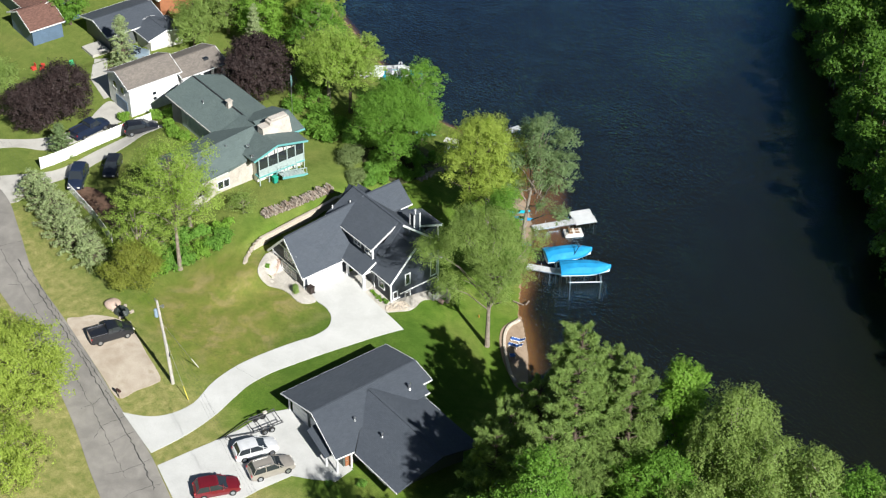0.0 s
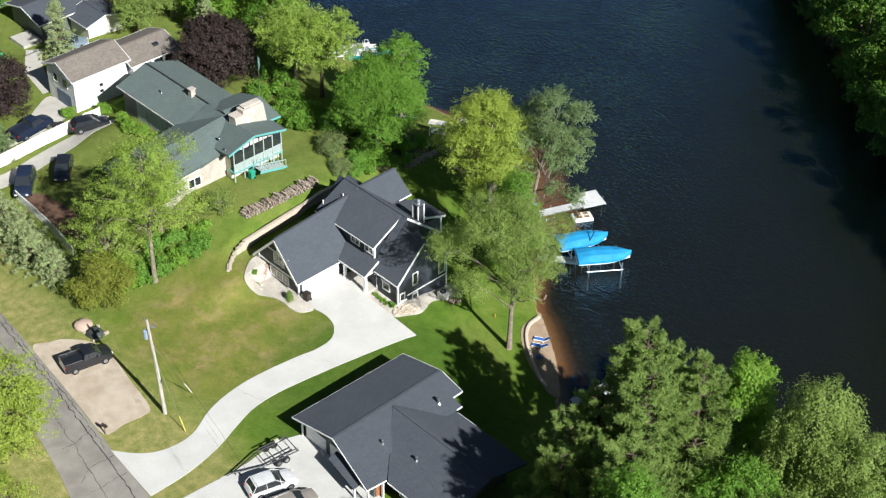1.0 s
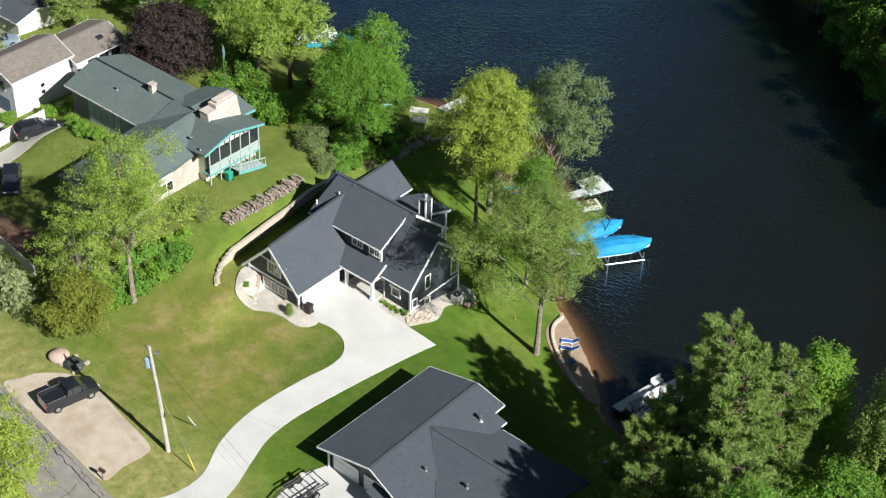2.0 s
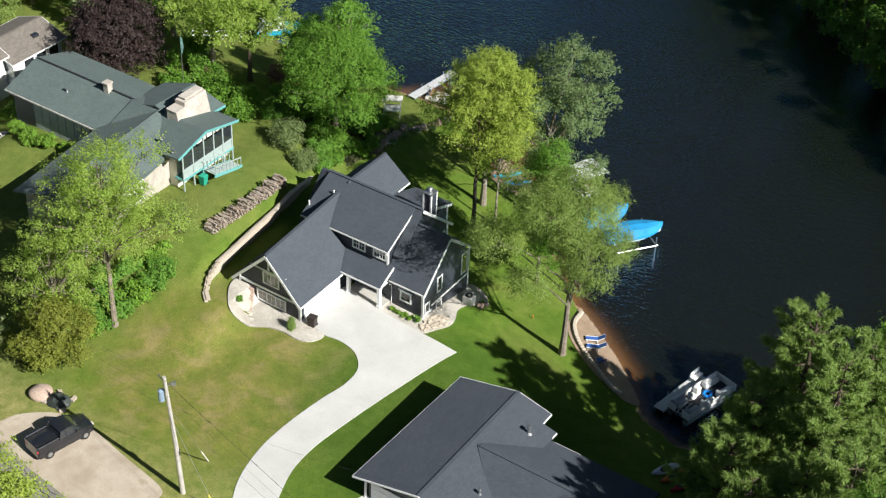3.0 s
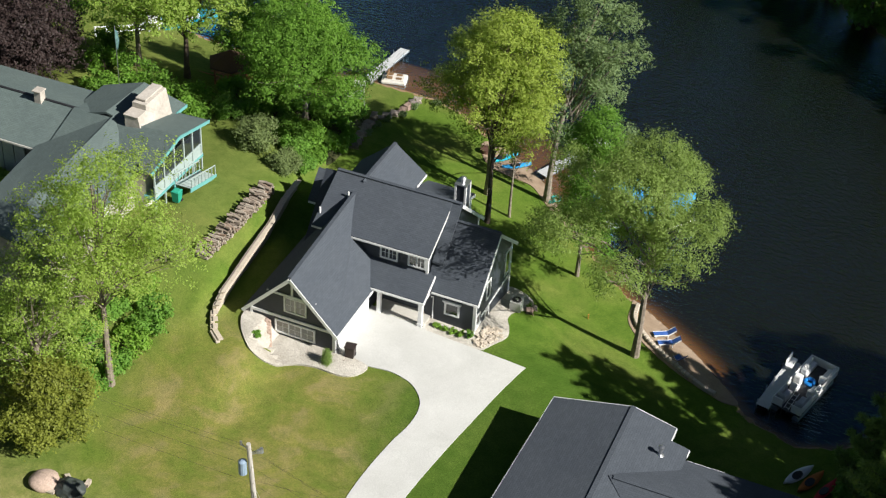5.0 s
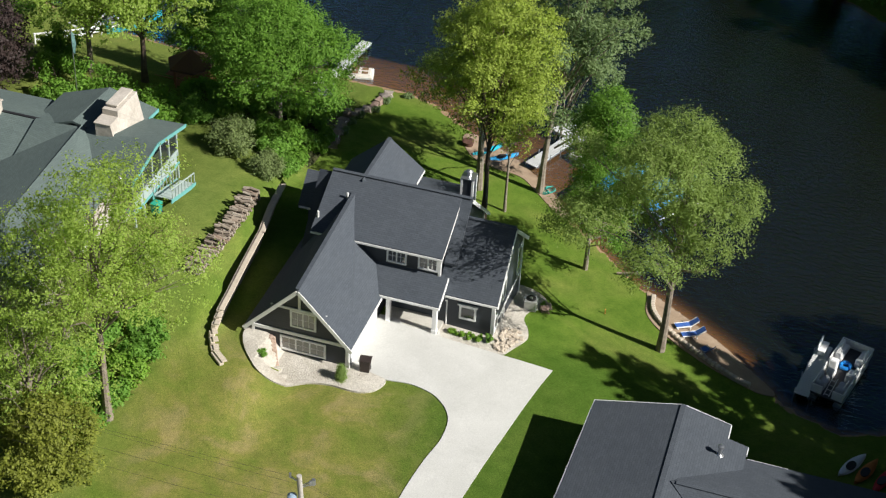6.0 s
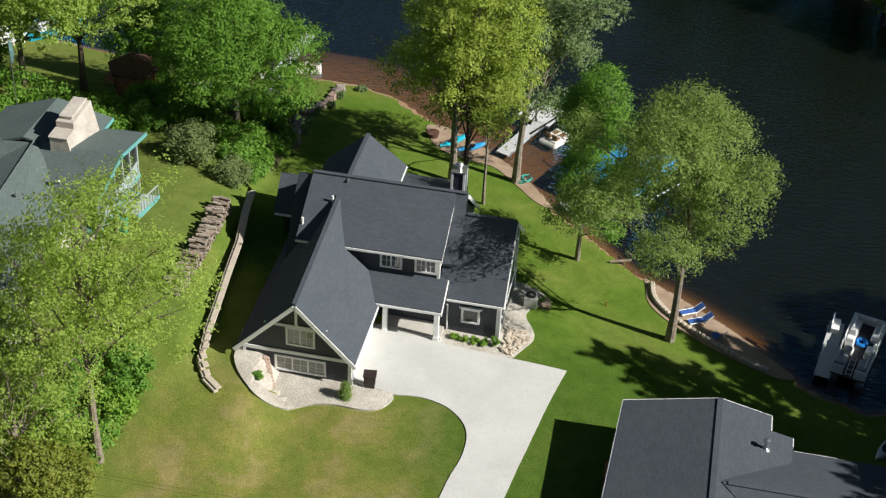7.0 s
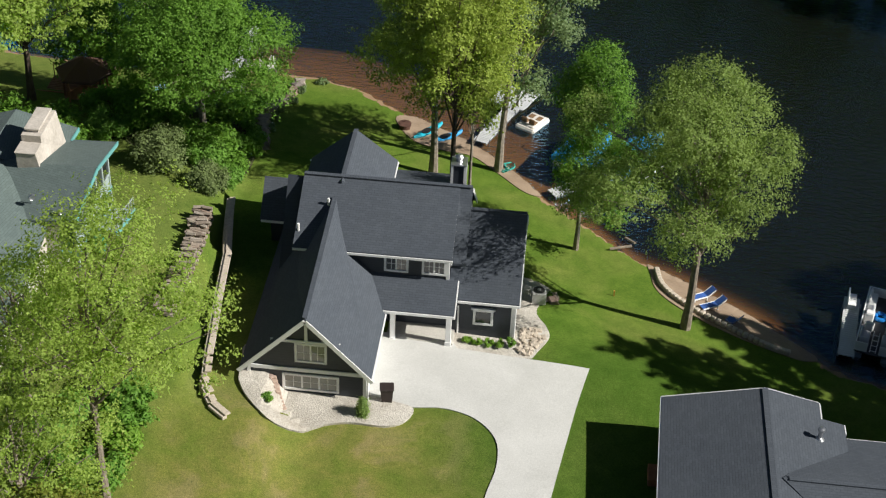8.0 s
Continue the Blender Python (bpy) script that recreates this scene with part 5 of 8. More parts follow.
# ---- trees ----
def leaf_quads(name, pos, out, size, material, parent, rng, wide=0.38):
    """One small leaf blade at each point, facing loosely outward and up."""
    N = len(pos)
    up = out * 0.75 + rng.normal(size=(N, 3)) * 0.4 + np.array([0, 0, 0.5])
    up /= np.linalg.norm(up, axis=1, keepdims=True)
    a = np.cross(up, rng.normal(size=(N, 3)))
    a /= np.linalg.norm(a, axis=1, keepdims=True)
    b = np.cross(up, a)
    s = size * (0.6 + 0.8 * rng.random(N))[:, None]
    w = wide * (1.25 + 0.7 * rng.random(N)[:, None])
    v = np.stack([pos - a * s, pos + a * s * 0.75 + b * s * w + up * s * 0.15, pos + a * s * 0.45 - b * s * w + up * s * 0.15], 1)
    return blades(name, v, material, parent)


def blades(name, v, material, parent):
    """A mesh of loose three-cornered blades, v being N x 3 corners."""
    N = len(v)
    me = bpy.data.meshes.new(name)
    me.vertices.add(3 * N), me.loops.add(3 * N), me.polygons.add(N)
    me.vertices.foreach_set("co", v.ravel())
    me.loops.foreach_set("vertex_index", np.arange(3 * N))
    me.polygons.foreach_set("loop_start", np.arange(0, 3 * N, 3))
    me.update()
    me.materials.append(material)
    ob = new(name, me)
    ob.parent = parent
    return ob


def unit(rng, n):
    d = rng.normal(size=(n, 3))
    return d / np.linalg.norm(d, axis=1, keepdims=True)


def leaf_cloud(name, centres, radii, per, size, material, parent, rnd, flat=0.7, droop=0.0, wide=0.38):
    """Many small leaf sprays spread through clumps."""
    rng = np.random.default_rng(rnd.randrange(1 << 30))
    C, R = np.array(centres), np.array(radii)
    n = np.maximum(12, (1.75 * per * (R / R.mean()) ** 2).astype(int))
    idx = np.repeat(np.arange(len(C)), n)
    N = len(idx)
    d = unit(rng, N)
    rad = rng.random(N) ** 0.45 * (1 + 0.25 * rng.normal(size=N))
    pos = C[idx] + d * (R[idx] * rad)[:, None] * np.array([1, 1, flat])
    pos[:, 2] -= droop * rng.random(N) ** 2
    return leaf_quads(name, pos, d, size * 0.92, material, parent, rng, wide)


def twig_crown(name, lobes, radii, leaves, size, material, parent, rnd, keep=1.0, hang=0.0):
    """Sprays of leaves over the outside of overlapping crown lobes, with gaps and stray shoots."""
    rng = np.random.default_rng(rnd.randrange(1 << 30))
    C, R = np.array(lobes), np.array(radii)
    per = 34
    want = int(leaves / per)
    n = int(want * 2.4) + 20
    idx = rng.choice(len(C), n, p=R ** 2 / (R ** 2).sum())
    d = unit(rng, n)
    d[:, 2] = np.where((d[:, 2] < -0.3) & (rng.random(n) < 0.65), -d[:, 2], d[:, 2])
    rad = np.clip(0.88 + 0.16 * rng.normal(size=n), 0.35, 1.2)
    stray = rng.random(n) < 0.09
    rad = np.where(stray, rng.uniform(1.1, 1.42, n), rad)
    P = C[idx] + d * (R[idx] * rad)[:, None] * np.array([1, 1, 0.85])
    depth = np.min(np.linalg.norm((P[:, None, :] - C[None]) / np.array([1, 1, 0.85]), axis=2) / R[None], axis=1)
    ph = rng.random(6) * 6.28
    q = P * 1.25
    patch = np.sin(q[:, 0] * 1.3 + ph[0] + 1.4 * np.sin(q[:, 2] + ph[1])) + np.sin(q[:, 1] * 1.5 + ph[2] + 1.4 * np.sin(q[:, 0] * 0.9 + ph[3])) + np.sin(q[:, 2] * 1.9 + ph[4])
    ok = (depth > 0.58) & (rng.random(n) < keep * np.clip(0.85 - 0.3 * patch, 0.1, 1.0))
    P, d, stray = P[ok][:want], d[ok][:want], stray[ok][:want]
    m = len(P)
    axis = d * 0.9 + unit(rng, m) * 0.5 + np.array([0, 0, 0.15])
    axis = axis * (1 - 0.9 * hang) + np.array([0, 0, -1.1]) * hang
    axis /= np.linalg.norm(axis, axis=1, keepdims=True)
    L = (0.45 + 0.55 * rng.random(m)) * (1 + 2.2 * hang)
    spread = (0.17 + 0.16 * rng.random(m)) * (1 - 0.35 * hang)
    num = np.where(stray, per // 2, per)
    i = np.repeat(np.arange(m), num)
    t = rng.random(len(i))
    off = rng.normal(size=(len(i), 3)) * spread[i][:, None] * (1.15 - 0.6 * t)[:, None] * np.array([1, 1, 0.6])
    pos = P[i] + axis[i] * (L[i] * (t - 0.3))[:, None] + off
    return leaf_quads(name, pos, d[i] * 0.7 + off * 1.2, size, material, parent, rng)


def trunk_mesh(bm, rnd, base, height, r0, lean=(0, 0), forks=7, start=0.35, reach=3.0, rise=0.55):
    """A tapered trunk with limbs. Returns the limbs' ends."""
    ends, pts = [], []
    for k in range(7):
        t = k / 6
        pts.append(Vector((base[0] + lean[0] * t * t + rnd.uniform(-0.1, 0.1) * height * 0.03, base[1] + lean[1] * t * t + rnd.uniform(-0.1, 0.1) * height * 0.03, base[2] - 0.3 + height * t)))
    tube(bm, pts, [r0 * (1.25 if k == 0 else 1 - 0.82 * k / 6) for k in range(7)], 9)
    for i in range(forks):
        t = start + (0.95 - start) * (i + rnd.random() * 0.6) / forks
        k = min(5, int(t * 6))
        p = pts[k].lerp(pts[k + 1], t * 6 - k)
        ang = i * 2.4 + rnd.uniform(-0.4, 0.4)
        L = reach * (1.1 - 0.55 * t) * rnd.uniform(0.7, 1.1)
        q = p + Vector((math.cos(ang), math.sin(ang), rise * rnd.uniform(0.5, 1.2))) * L
        mid = p.lerp(q, 0.5) + Vector((0, 0, -0.12 * L))
        r = r0 * (1 - 0.8 * t) * 0.55
        tube(bm, [p, mid, q], [r, r * 0.65, r * 0.25], 6)
        ends.append(q)
        for s in range(2):
            e = mid + Vector((rnd.uniform(-1, 1), rnd.uniform(-1, 1), rnd.uniform(0.2, 0.9))) * L * 0.55
            tube(bm, [mid, e], [r * 0.45, r * 0.12], 5)
            ends.append(e)
    ends.append(pts[-1])
    return ends


def broad_tree(x, y, top, r, leaf, label, seed, base=None, crown_low=0.3, lean=(0, 0), trunk=None, clumps=46, per=130, size=0.2, bark=None, name="tree", flat=0.75, sparse=1.0, off=(0, 0), oval=(1, 1), keep=1.0, hang=0.0, fine=1.15, ragged=0.0):
    """A broadleaf tree: top is its height above the ground, r the crown's half width."""
    rnd = random.Random(seed)
    z = land(x, y) if base is None else base
    H = top - z
    t = thing(name, label, "tree")
    bm = bmesh.new()
    r0 = trunk or 0.02 * H + 0.06
    ends = trunk_mesh(bm, rnd, (x, y, z), H * 0.86, r0, lean, 8, max(0.22, crown_low), r * 0.75)
    cz0, cz1 = z + H * crown_low, top
    hc = cz1 - cz0
    C, R = [], []
    cx, cy = x + lean[0] + off[0], y + lean[1] + off[1]
    n = max(8, int((8 + 2.8 * r) * (1 - 0.3 * ragged)))
    for i in range(n):
        f = (i + 0.5 + rnd.uniform(-0.4, 0.4)) / n
        lr = min(r * rnd.uniform(0.24 - 0.06 * ragged, 0.44), hc * 0.34)
        prof = math.sin(math.pi * (0.2 + 0.72 * f)) ** 0.7
        a = i * 2.4 + rnd.uniform(-0.5, 0.5)
        q = max(0.0, r * prof * rnd.uniform(0.68 - 0.1 * ragged, 1.2 + 0.22 * ragged) - lr * 0.9)
        C.append((cx + math.cos(a) * q * oval[0], cy + math.sin(a) * q * oval[1], cz0 + lr * 0.6 + (hc - lr * 1.5) * f))
        R.append(lr)
    C.append((cx, cy, cz0 + hc * 0.55)), R.append(min(r * 0.6, hc * 0.4) * (1 - 0.35 * ragged))
    for e in ends[1::3]:
        C.append(tuple(e)), R.append(r * rnd.uniform(0.14, 0.24))
    for c, lr in zip(C[:n], R):
        c = Vector(c)
        k = 0.25 + 0.5 * rnd.random()
        a = Vector((x + lean[0] * k, y + lean[1] * k, z + (c.z - z) * (0.45 + 0.25 * k)))
        mid = a.lerp(c, 0.55) + Vector((0, 0, 0.08 * (c - a).length))
        tube(bm, [a, mid, c], [r0 * 0.3, r0 * 0.2, r0 * 0.1], 5)
        for _ in range(3):
            e = c + Vector((rnd.uniform(-1, 1), rnd.uniform(-1, 1), rnd.uniform(-0.2, 0.9))) * lr * 0.85
            tube(bm, [mid.lerp(c, rnd.uniform(0.4, 1.0)), e], [r0 * 0.09, r0 * 0.025], 4)
    part("trunk", bm, bark or BARK, t)
    twig_crown("crown", C, R, clumps * per * sparse * fine * 2.9, size * 0.66 / math.sqrt(fine), leaf, t, rnd, keep, hang)
    return t


def conifer(x, y, top, r, leaf, label, seed, base=None, name="pine", whorls=13, per=60, size=0.2, low=0.12, droop=0.12, lean=(0, 0), power=0.75):
    rnd = random.Random(seed)
    z = land(x, y) if base is None else base
    H = top - z
    t = thing(name, label, "tree")
    bm = bmesh.new()
    tube(bm, [(x, y, z - 0.3), (x + lean[0] * 0.5, y + lean[1] * 0.5, z + H * 0.5), (x + lean[0], y + lean[1], z + H * 0.97)], [0.02 * H, 0.012 * H, 0.02], 8)
    C, R = [], []
    for w in range(whorls):
        f = low + (0.98 - low) * (w + rnd.uniform(-0.25, 0.25)) / whorls
        L = r * (1.03 - f) ** power * rnd.uniform(0.78, 1.12)
        n = rnd.choice((5, 6, 7))
        ph = rnd.uniform(0, 6)
        for k in range(n):
            a = ph + 6.283 * k / n + rnd.uniform(-0.3, 0.3)
            l2 = L * rnd.uniform(0.6, 1.12)
            tilt = rnd.uniform(0.0, 0.22)
            px, py, pz = x + lean[0] * f, y + lean[1] * f, z + H * f
            e = (px + math.cos(a) * l2, py + math.sin(a) * l2, pz + l2 * tilt)
            tube(bm, [(px, py, pz), e], [0.04 + 0.004 * H * (1 - f), 0.015], 5)
            m = max(3, int(l2 / 0.62))
            for j in range(m):
                s = 0.25 + 0.75 * (j + rnd.random() * 0.7) / m
                side = rnd.uniform(-0.34, 0.34) * l2 * (1.15 - s)
                C.append((px + math.cos(a) * l2 * s - math.sin(a) * side, py + math.sin(a) * l2 * s + math.cos(a) * side, pz + l2 * tilt * s + rnd.uniform(-0.1, 0.2)))
                R.append(max(0.2, 0.06 * r + 0.14) * rnd.uniform(0.7, 1.3))
    C.append((x + lean[0], y + lean[1], z + H * 0.98)), R.append(0.35)
    part("trunk", bm, BARK_DARK, t)
    leaf_cloud("crown", C, R, per, size, leaf, t, rnd, 0.45, droop, 0.2)
    return t


def white_pine(x, y, top, r, label, seed, base=None, whorls=15, low=0.1, power=0.5, lean=(0, 0)):
    """A soft white pine: tiers of rising boughs that end in plumes of fine needles."""
    rnd = random.Random(seed)
    rng = np.random.default_rng(seed)
    z = land(x, y) if base is None else base
    H = top - z
    t = thing("pine", label, "tree")
    bm = bmesh.new()
    tube(bm, [(x, y, z - 0.3), (x + lean[0] * 0.5, y + lean[1] * 0.5, z + H * 0.5), (x + lean[0], y + lean[1], z + H * 0.96)], [0.022 * H, 0.014 * H, 0.03], 8)
    tufts, ways = [(x + lean[0], y + lean[1], z + H * 0.97)], [(0, 0, 1.0)]
    for w in range(whorls):
        f = low + (0.97 - low) * (w + rnd.uniform(-0.3, 0.3)) / whorls
        L = r * (1.04 - f) ** power
        n = rnd.choice((4, 5, 6))
        ph = rnd.uniform(0, 6)
        for k in range(n):
            a = ph + 6.283 * k / n + rnd.uniform(-0.4, 0.4)
            l2 = L * rnd.uniform(0.5, 1.15)
            u, v = Vector((math.cos(a), math.sin(a), 0)), Vector((-math.sin(a), math.cos(a), 0))
            p = Vector((x + lean[0] * f, y + lean[1] * f, z + H * f))
            rise = rnd.uniform(0.12, 0.34) + 0.25 * f
            mid = p + u * l2 * 0.55 + Vector((0, 0, rise * l2 * 0.3))
            tip = p + u * l2 + Vector((0, 0, rise * l2))
            tube(bm, [p, mid, tip], [0.045 + 0.003 * H * (1 - f), 0.03, 0.012], 5)
            m = max(3, int(l2 / 0.42))
            for j in range(m):
                s = 0.3 + 0.7 * (j + rnd.random()) / m
                on = p.lerp(mid, s / 0.55) if s < 0.55 else mid.lerp(tip, (s - 0.55) / 0.45)
                for side in (-1, 1):
                    reach = 0.42 * l2 * (1.12 - s) * rnd.uniform(0.4, 1.1)
                    way = (u * 0.7 + v * side + Vector((0, 0, 0.35))).normalized()
                    e = on + way * reach + Vector((0, 0, rnd.uniform(-0.1, 0.15)))
                    tufts.append(tuple(e)), ways.append(tuple((way + Vector((0, 0, 0.35))).normalized()))
                    if reach > 0.55:
                        tufts.append(tuple(on + way * reach * 0.5)), ways.append(tuple(way))
            tufts.append(tuple(tip)), ways.append(tuple((u + Vector((0, 0, 0.8))).normalized()))
    part("trunk", bm, BARK_DARK, t)
    C, D = np.array(tufts), np.array(ways)
    i = np.repeat(np.arange(len(C)), 40)
    N = len(i)
    d = D[i] * 0.75 + unit(rng, N) * 0.85
    d /= np.linalg.norm(d, axis=1, keepdims=True)
    b = np.cross(d, unit(rng, N))
    b /= np.linalg.norm(b, axis=1, keepdims=True)
    base_p = C[i] - D[i] * (0.3 * rng.random(N))[:, None] + rng.normal(size=(N, 3)) * 0.07
    ln, wd = (0.26 + 0.22 * rng.random(N))[:, None], 0.036
    blades("crown", np.stack([base_p - b * wd, base_p + b * wd, base_p + d * ln], 1), L_PINE, t)
    return t


def bush(x, y, r, h, leaf, label, seed, n=16, per=110, size=0.12, name="bush", base=None):
    rnd = random.Random(seed)
    z = land(x, y) if base is None else base
    t = thing(name, label, "bush")
    bm = bmesh.new()
    for k in range(5):
        a = k * 1.26
        tube(bm, [(x, y, z - 0.1), (x + math.cos(a) * r * 0.5, y + math.sin(a) * r * 0.5, z + h * 0.6)], [0.05, 0.015], 5)
    part("stem", bm, BARK_DARK, t)
    C, R = [], []
    for i in range(n):
        a, q, u = rnd.uniform(0, 6.28), math.sqrt(rnd.random()) * 0.75, rnd.random()
        C.append((x + math.cos(a) * r * q, y + math.sin(a) * r * q, z + h * (0.25 + 0.6 * u * (1 - 0.5 * q * q))))
        R.append(min(r, h) * rnd.uniform(0.28, 0.42))
    leaf_cloud("foliage", C, R, per, size, leaf, t, rnd, 0.8)
    return t


# shore and garden trees
broad_tree(17.2, 12.8, 15.0, 5.4, L_PALE, "tall pale-green shoreline tree with a long bare trunk", 11, fine=2.5, crown_low=0.43, lean=(0.2, 0.3), trunk=0.29, clumps=92, per=165, size=0.165, off=(-2.0, 0.1), oval=(1.0, 1.1), keep=0.52, ragged=0.8)
broad_tree(10.4, 20.0, 12.0, 3.0, L_DEEP, "slender green tree on the lakeside lawn", 12, fine=1.9, trunk=0.17, crown_low=0.17, clumps=56, per=150, size=0.16, off=(0.4, 0.0), keep=0.85, ragged=0.8)
broad_tree(0.5, 26.6, 13.6, 5.0, L_YELLOW, "yellow-green tree with a forked grey trunk", 13, fine=1.8, off=(-0.3, 0.2), crown_low=0.36, trunk=0.3, clumps=56, per=170, size=0.17, keep=0.85, ragged=0.8)
broad_tree(2.1, 22.4, 15.6, 4.9, L_YELLOW, "tall yellow-green tree with a dark straight trunk", 14, fine=1.8, crown_low=0.45, trunk=0.22, clumps=50, per=170, size=0.17, bark=BARK_DARK, off=(0.4, 1.4), keep=0.85, ragged=0.8)
broad_tree(3.1, 24.6, 11.4, 2.6, L_YELLOW, "thin young yellow-green tree", 15, crown_low=0.45, trunk=0.12, clumps=24, per=120, size=0.16, off=(0.3, 0.6))
broad_tree(4.8, 28.8, 16.2, 4.4, L_SAGE, "leaning silvery sage-green tree at the water", 16, fine=1.8, crown_low=0.33, lean=(1.8, 1.6), trunk=0.28, clumps=56, per=130, size=0.19, keep=0.45, off=(0.2, -1.2), ragged=1.0)
broad_tree(-14.4, 23.6, 11.8, 5.5, L_DEEP, "full green maple with a slim trunk behind the house", 17, fine=1.9, crown_low=0.27, clumps=74, per=200, size=0.18, keep=0.85, ragged=0.7)
broad_tree(-11.7, -9.0, 19.2, 5.4, L_AIRY, "tall sparse spring-green tree with a pale trunk", 18, fine=1.7, crown_low=0.48, trunk=0.26, clumps=60, per=150, size=0.16, off=(1.2, -0.5), keep=0.5, sparse=0.85, ragged=0.5)
# west side: clump round the tall sparse tree
broad_tree(-14.2, -12.6, 10.5, 4.0, L_AIRY, "pale green tree in a roadside thicket", 31, fine=1.5, keep=0.55, sparse=0.7, crown_low=0.15, clumps=46, per=110, size=0.16)
broad_tree(-16.8, -4.5, 11.5, 4.2, L_AIRY, "loose spring-green tree beside a stone house wall", 32, fine=1.5, keep=0.55, sparse=0.7, crown_low=0.2, clumps=46, per=105, size=0.16)
broad_tree(-17.5, -9.0, 9.5, 3.6, L_PALE, "pale young tree in a thicket", 33, fine=1.5, keep=0.55, sparse=0.7, crown_low=0.15, clumps=38, per=100, size=0.16)
broad_tree(-12.7, -14.4, 6.2, 3.0, L_BRONZE, "dense bronze-tipped shrub tree at the lawn corner", 34, fine=1.2, crown_low=0.02, clumps=60, per=140, size=0.16, ragged=0.6)
broad_tree(-13.4, 0.8, 6.0, 1.9, L_PALE, "thin half-bare young tree on a bank", 35, crown_low=0.3, clumps=16, per=45, size=0.13, trunk=0.1)
for i, (x, y, r, h) in enumerate(((-12.9, -11.5, 1.3, 1.7), (-12.6, -9.6, 1.2, 1.6), (-12.2, -8.0, 1.1, 1.4), (-12.0, -6.2, 1.2, 1.6), (-11.9, -4.6, 1.1, 1.4), (-12.0, -3.0, 1.0, 1.2), (-13.6, -2.0, 1.0, 1.1), (-14.0, -8.0, 1.4, 1.6), (-15.2, -6.0, 1.3, 1.5), (-14.8, -10.8, 1.3, 1.5), (-14.6, -4.4, 1.1, 1.2))):
    bush(x, y, r * 1.3, h * 1.1, L_FERN if i % 3 else L_SPRING, "lush green undergrowth shrub at a lawn edge", 60 + i, 12, 100, 0.13)
for i, (x, y, r, h) in enumerate(((-15.5, 18.0, 1.9, 2.5), (-12.3, 16.3, 1.35, 1.5), (-11.5, 17.6, 1.0, 1.2), (-13.2, 19.6, 1.3, 1.6), (-20.0, 21.4, 1.5, 1.8))):
    bush(x, y, r, h, L_OLIVE if i < 2 else L_FERN, "rounded olive-green garden shrub" if i < 2 else "leafy green garden shrub", 80 + i, 30, 190, 0.09)
# soft junipers and spruces along the lane
for i, (x, y, top, r) in enumerate(((-34.8, -15.4, 4.4, 2.7), (-31.6, -15.6, 5.0, 2.8), (-28.4, -15.9, 5.2, 2.9), (-25.2, -16.2, 5.0, 2.9), (-22.0, -16.6, 4.8, 2.8), (-19.0, -16.4, 4.4, 2.6))):
    conifer(x, y, top, r * 1.15, L_SPRUCE, "soft sage-green spruce beside the lane", 100 + i, name="spruce", whorls=11, per=15, size=0.16, low=0.02, power=0.5)
conifer(-41.9, -8.4, 5.0, 2.6, L_SAGE, "soft pale-green conifer by a white fence", 111, name="spruce", whorls=11, per=20, size=0.14, low=0.02)
conifer(-55.8, 8.4, 9.0, 3.0, L_SPRUCE, "slender blue spruce on a far lawn", 112, name="spruce", whorls=14, per=18, size=0.15, low=0.03)
conifer(-47.5, 24.5, 9.0, 2.2, L_SPRUCE, "slender blue spruce behind a white house", 113, name="spruce", whorls=14, per=18, size=0.15, low=0.03)
# purple maples
broad_tree(-37.3, 18.5, 10.6, 5.2, L_RED, "dense dark purple maple behind a ranch house", 121, crown_low=0.1, clumps=90, per=150, size=0.18, bark=BARK_DARK)
broad_tree(-49.4, -8.4, 7.6, 3.8, L_RED, "dark purple maple on a front lawn", 122, crown_low=0.06, clumps=60, per=160, size=0.16, bark=BARK_DARK)
broad_tree(-49.4, -3.2, 8.6, 3.9, L_RED, "dark purple maple on a front lawn", 123, crown_low=0.06, clumps=60, per=160, size=0.16, bark=BARK_DARK)
# wooded shore north of the ranch house
for i, (x, y, top, r, m, lab) in enumerate((
        (-30.8, 25.2, 11.4, 5.2, L_AIRY, "bright spring-green tree on the shore"), (-26.4, 25.6, 12.4, 5.2, L_AIRY, "bright spring-green tree by a garden deck"), (-18.4, 31.0, 11.0, 3.6, L_DEEP, "green tree leaning over the shore lawn"),
        (-23.6, 31.6, 6.8, 3.2, L_DEEP, "green tree on the lake shore"), 
        (-41.5, 31.0, 10.5, 4.4, L_DEEP, "full green tree near the shore"), (-47.0, 33.5, 11.0, 4.6, L_YELLOW, "yellow-green tree near the shore"), (-53.5, 37.0, 11.0, 4.6, L_DEEP, "full green tree near the shore"),
        (-50.5, 27.5, 9.5, 4.0, L_SPRING, "leafy green tree in a garden"), (-56.5, 25.5, 9.0, 3.6, L_PALE, "thin half-bare tree among houses"), (-55.0, 19.0, 8.5, 3.4, L_PALE, "thin half-bare tree among houses"), (-62.0, 31.0, 11.0, 4.6, L_DEEP, "full leafy green tree among houses"),
        (-69.0, 36.0, 11.5, 5.0, L_SPRING, "full leafy green tree among houses"), (-78.0, 12.0, 9.5, 4.2, L_SPRING, "leafy green tree among houses"), (-72.0, 8.5, 7.0, 3.0, L_DEEP, "leafy green tree among houses"), (-59.5, -9.0, 6.5, 3.0, L_PALE, "pale green tree beside the road"),
        (-64.5, -11.0, 6.5, 3.0, L_PALE, "pale green tree beside the road"), (-83, 22, 11, 5, L_DEEP, "full leafy green tree among houses"))):
    broad_tree(x, y, top, r, m, lab, 200 + i, crown_low=(0.45, 0.52)[i] if i < 2 else 0.16, clumps=int(10 + 8.5 * r), per=130, size=0.18, bark=BARK_DARK if i % 2 else BARK)
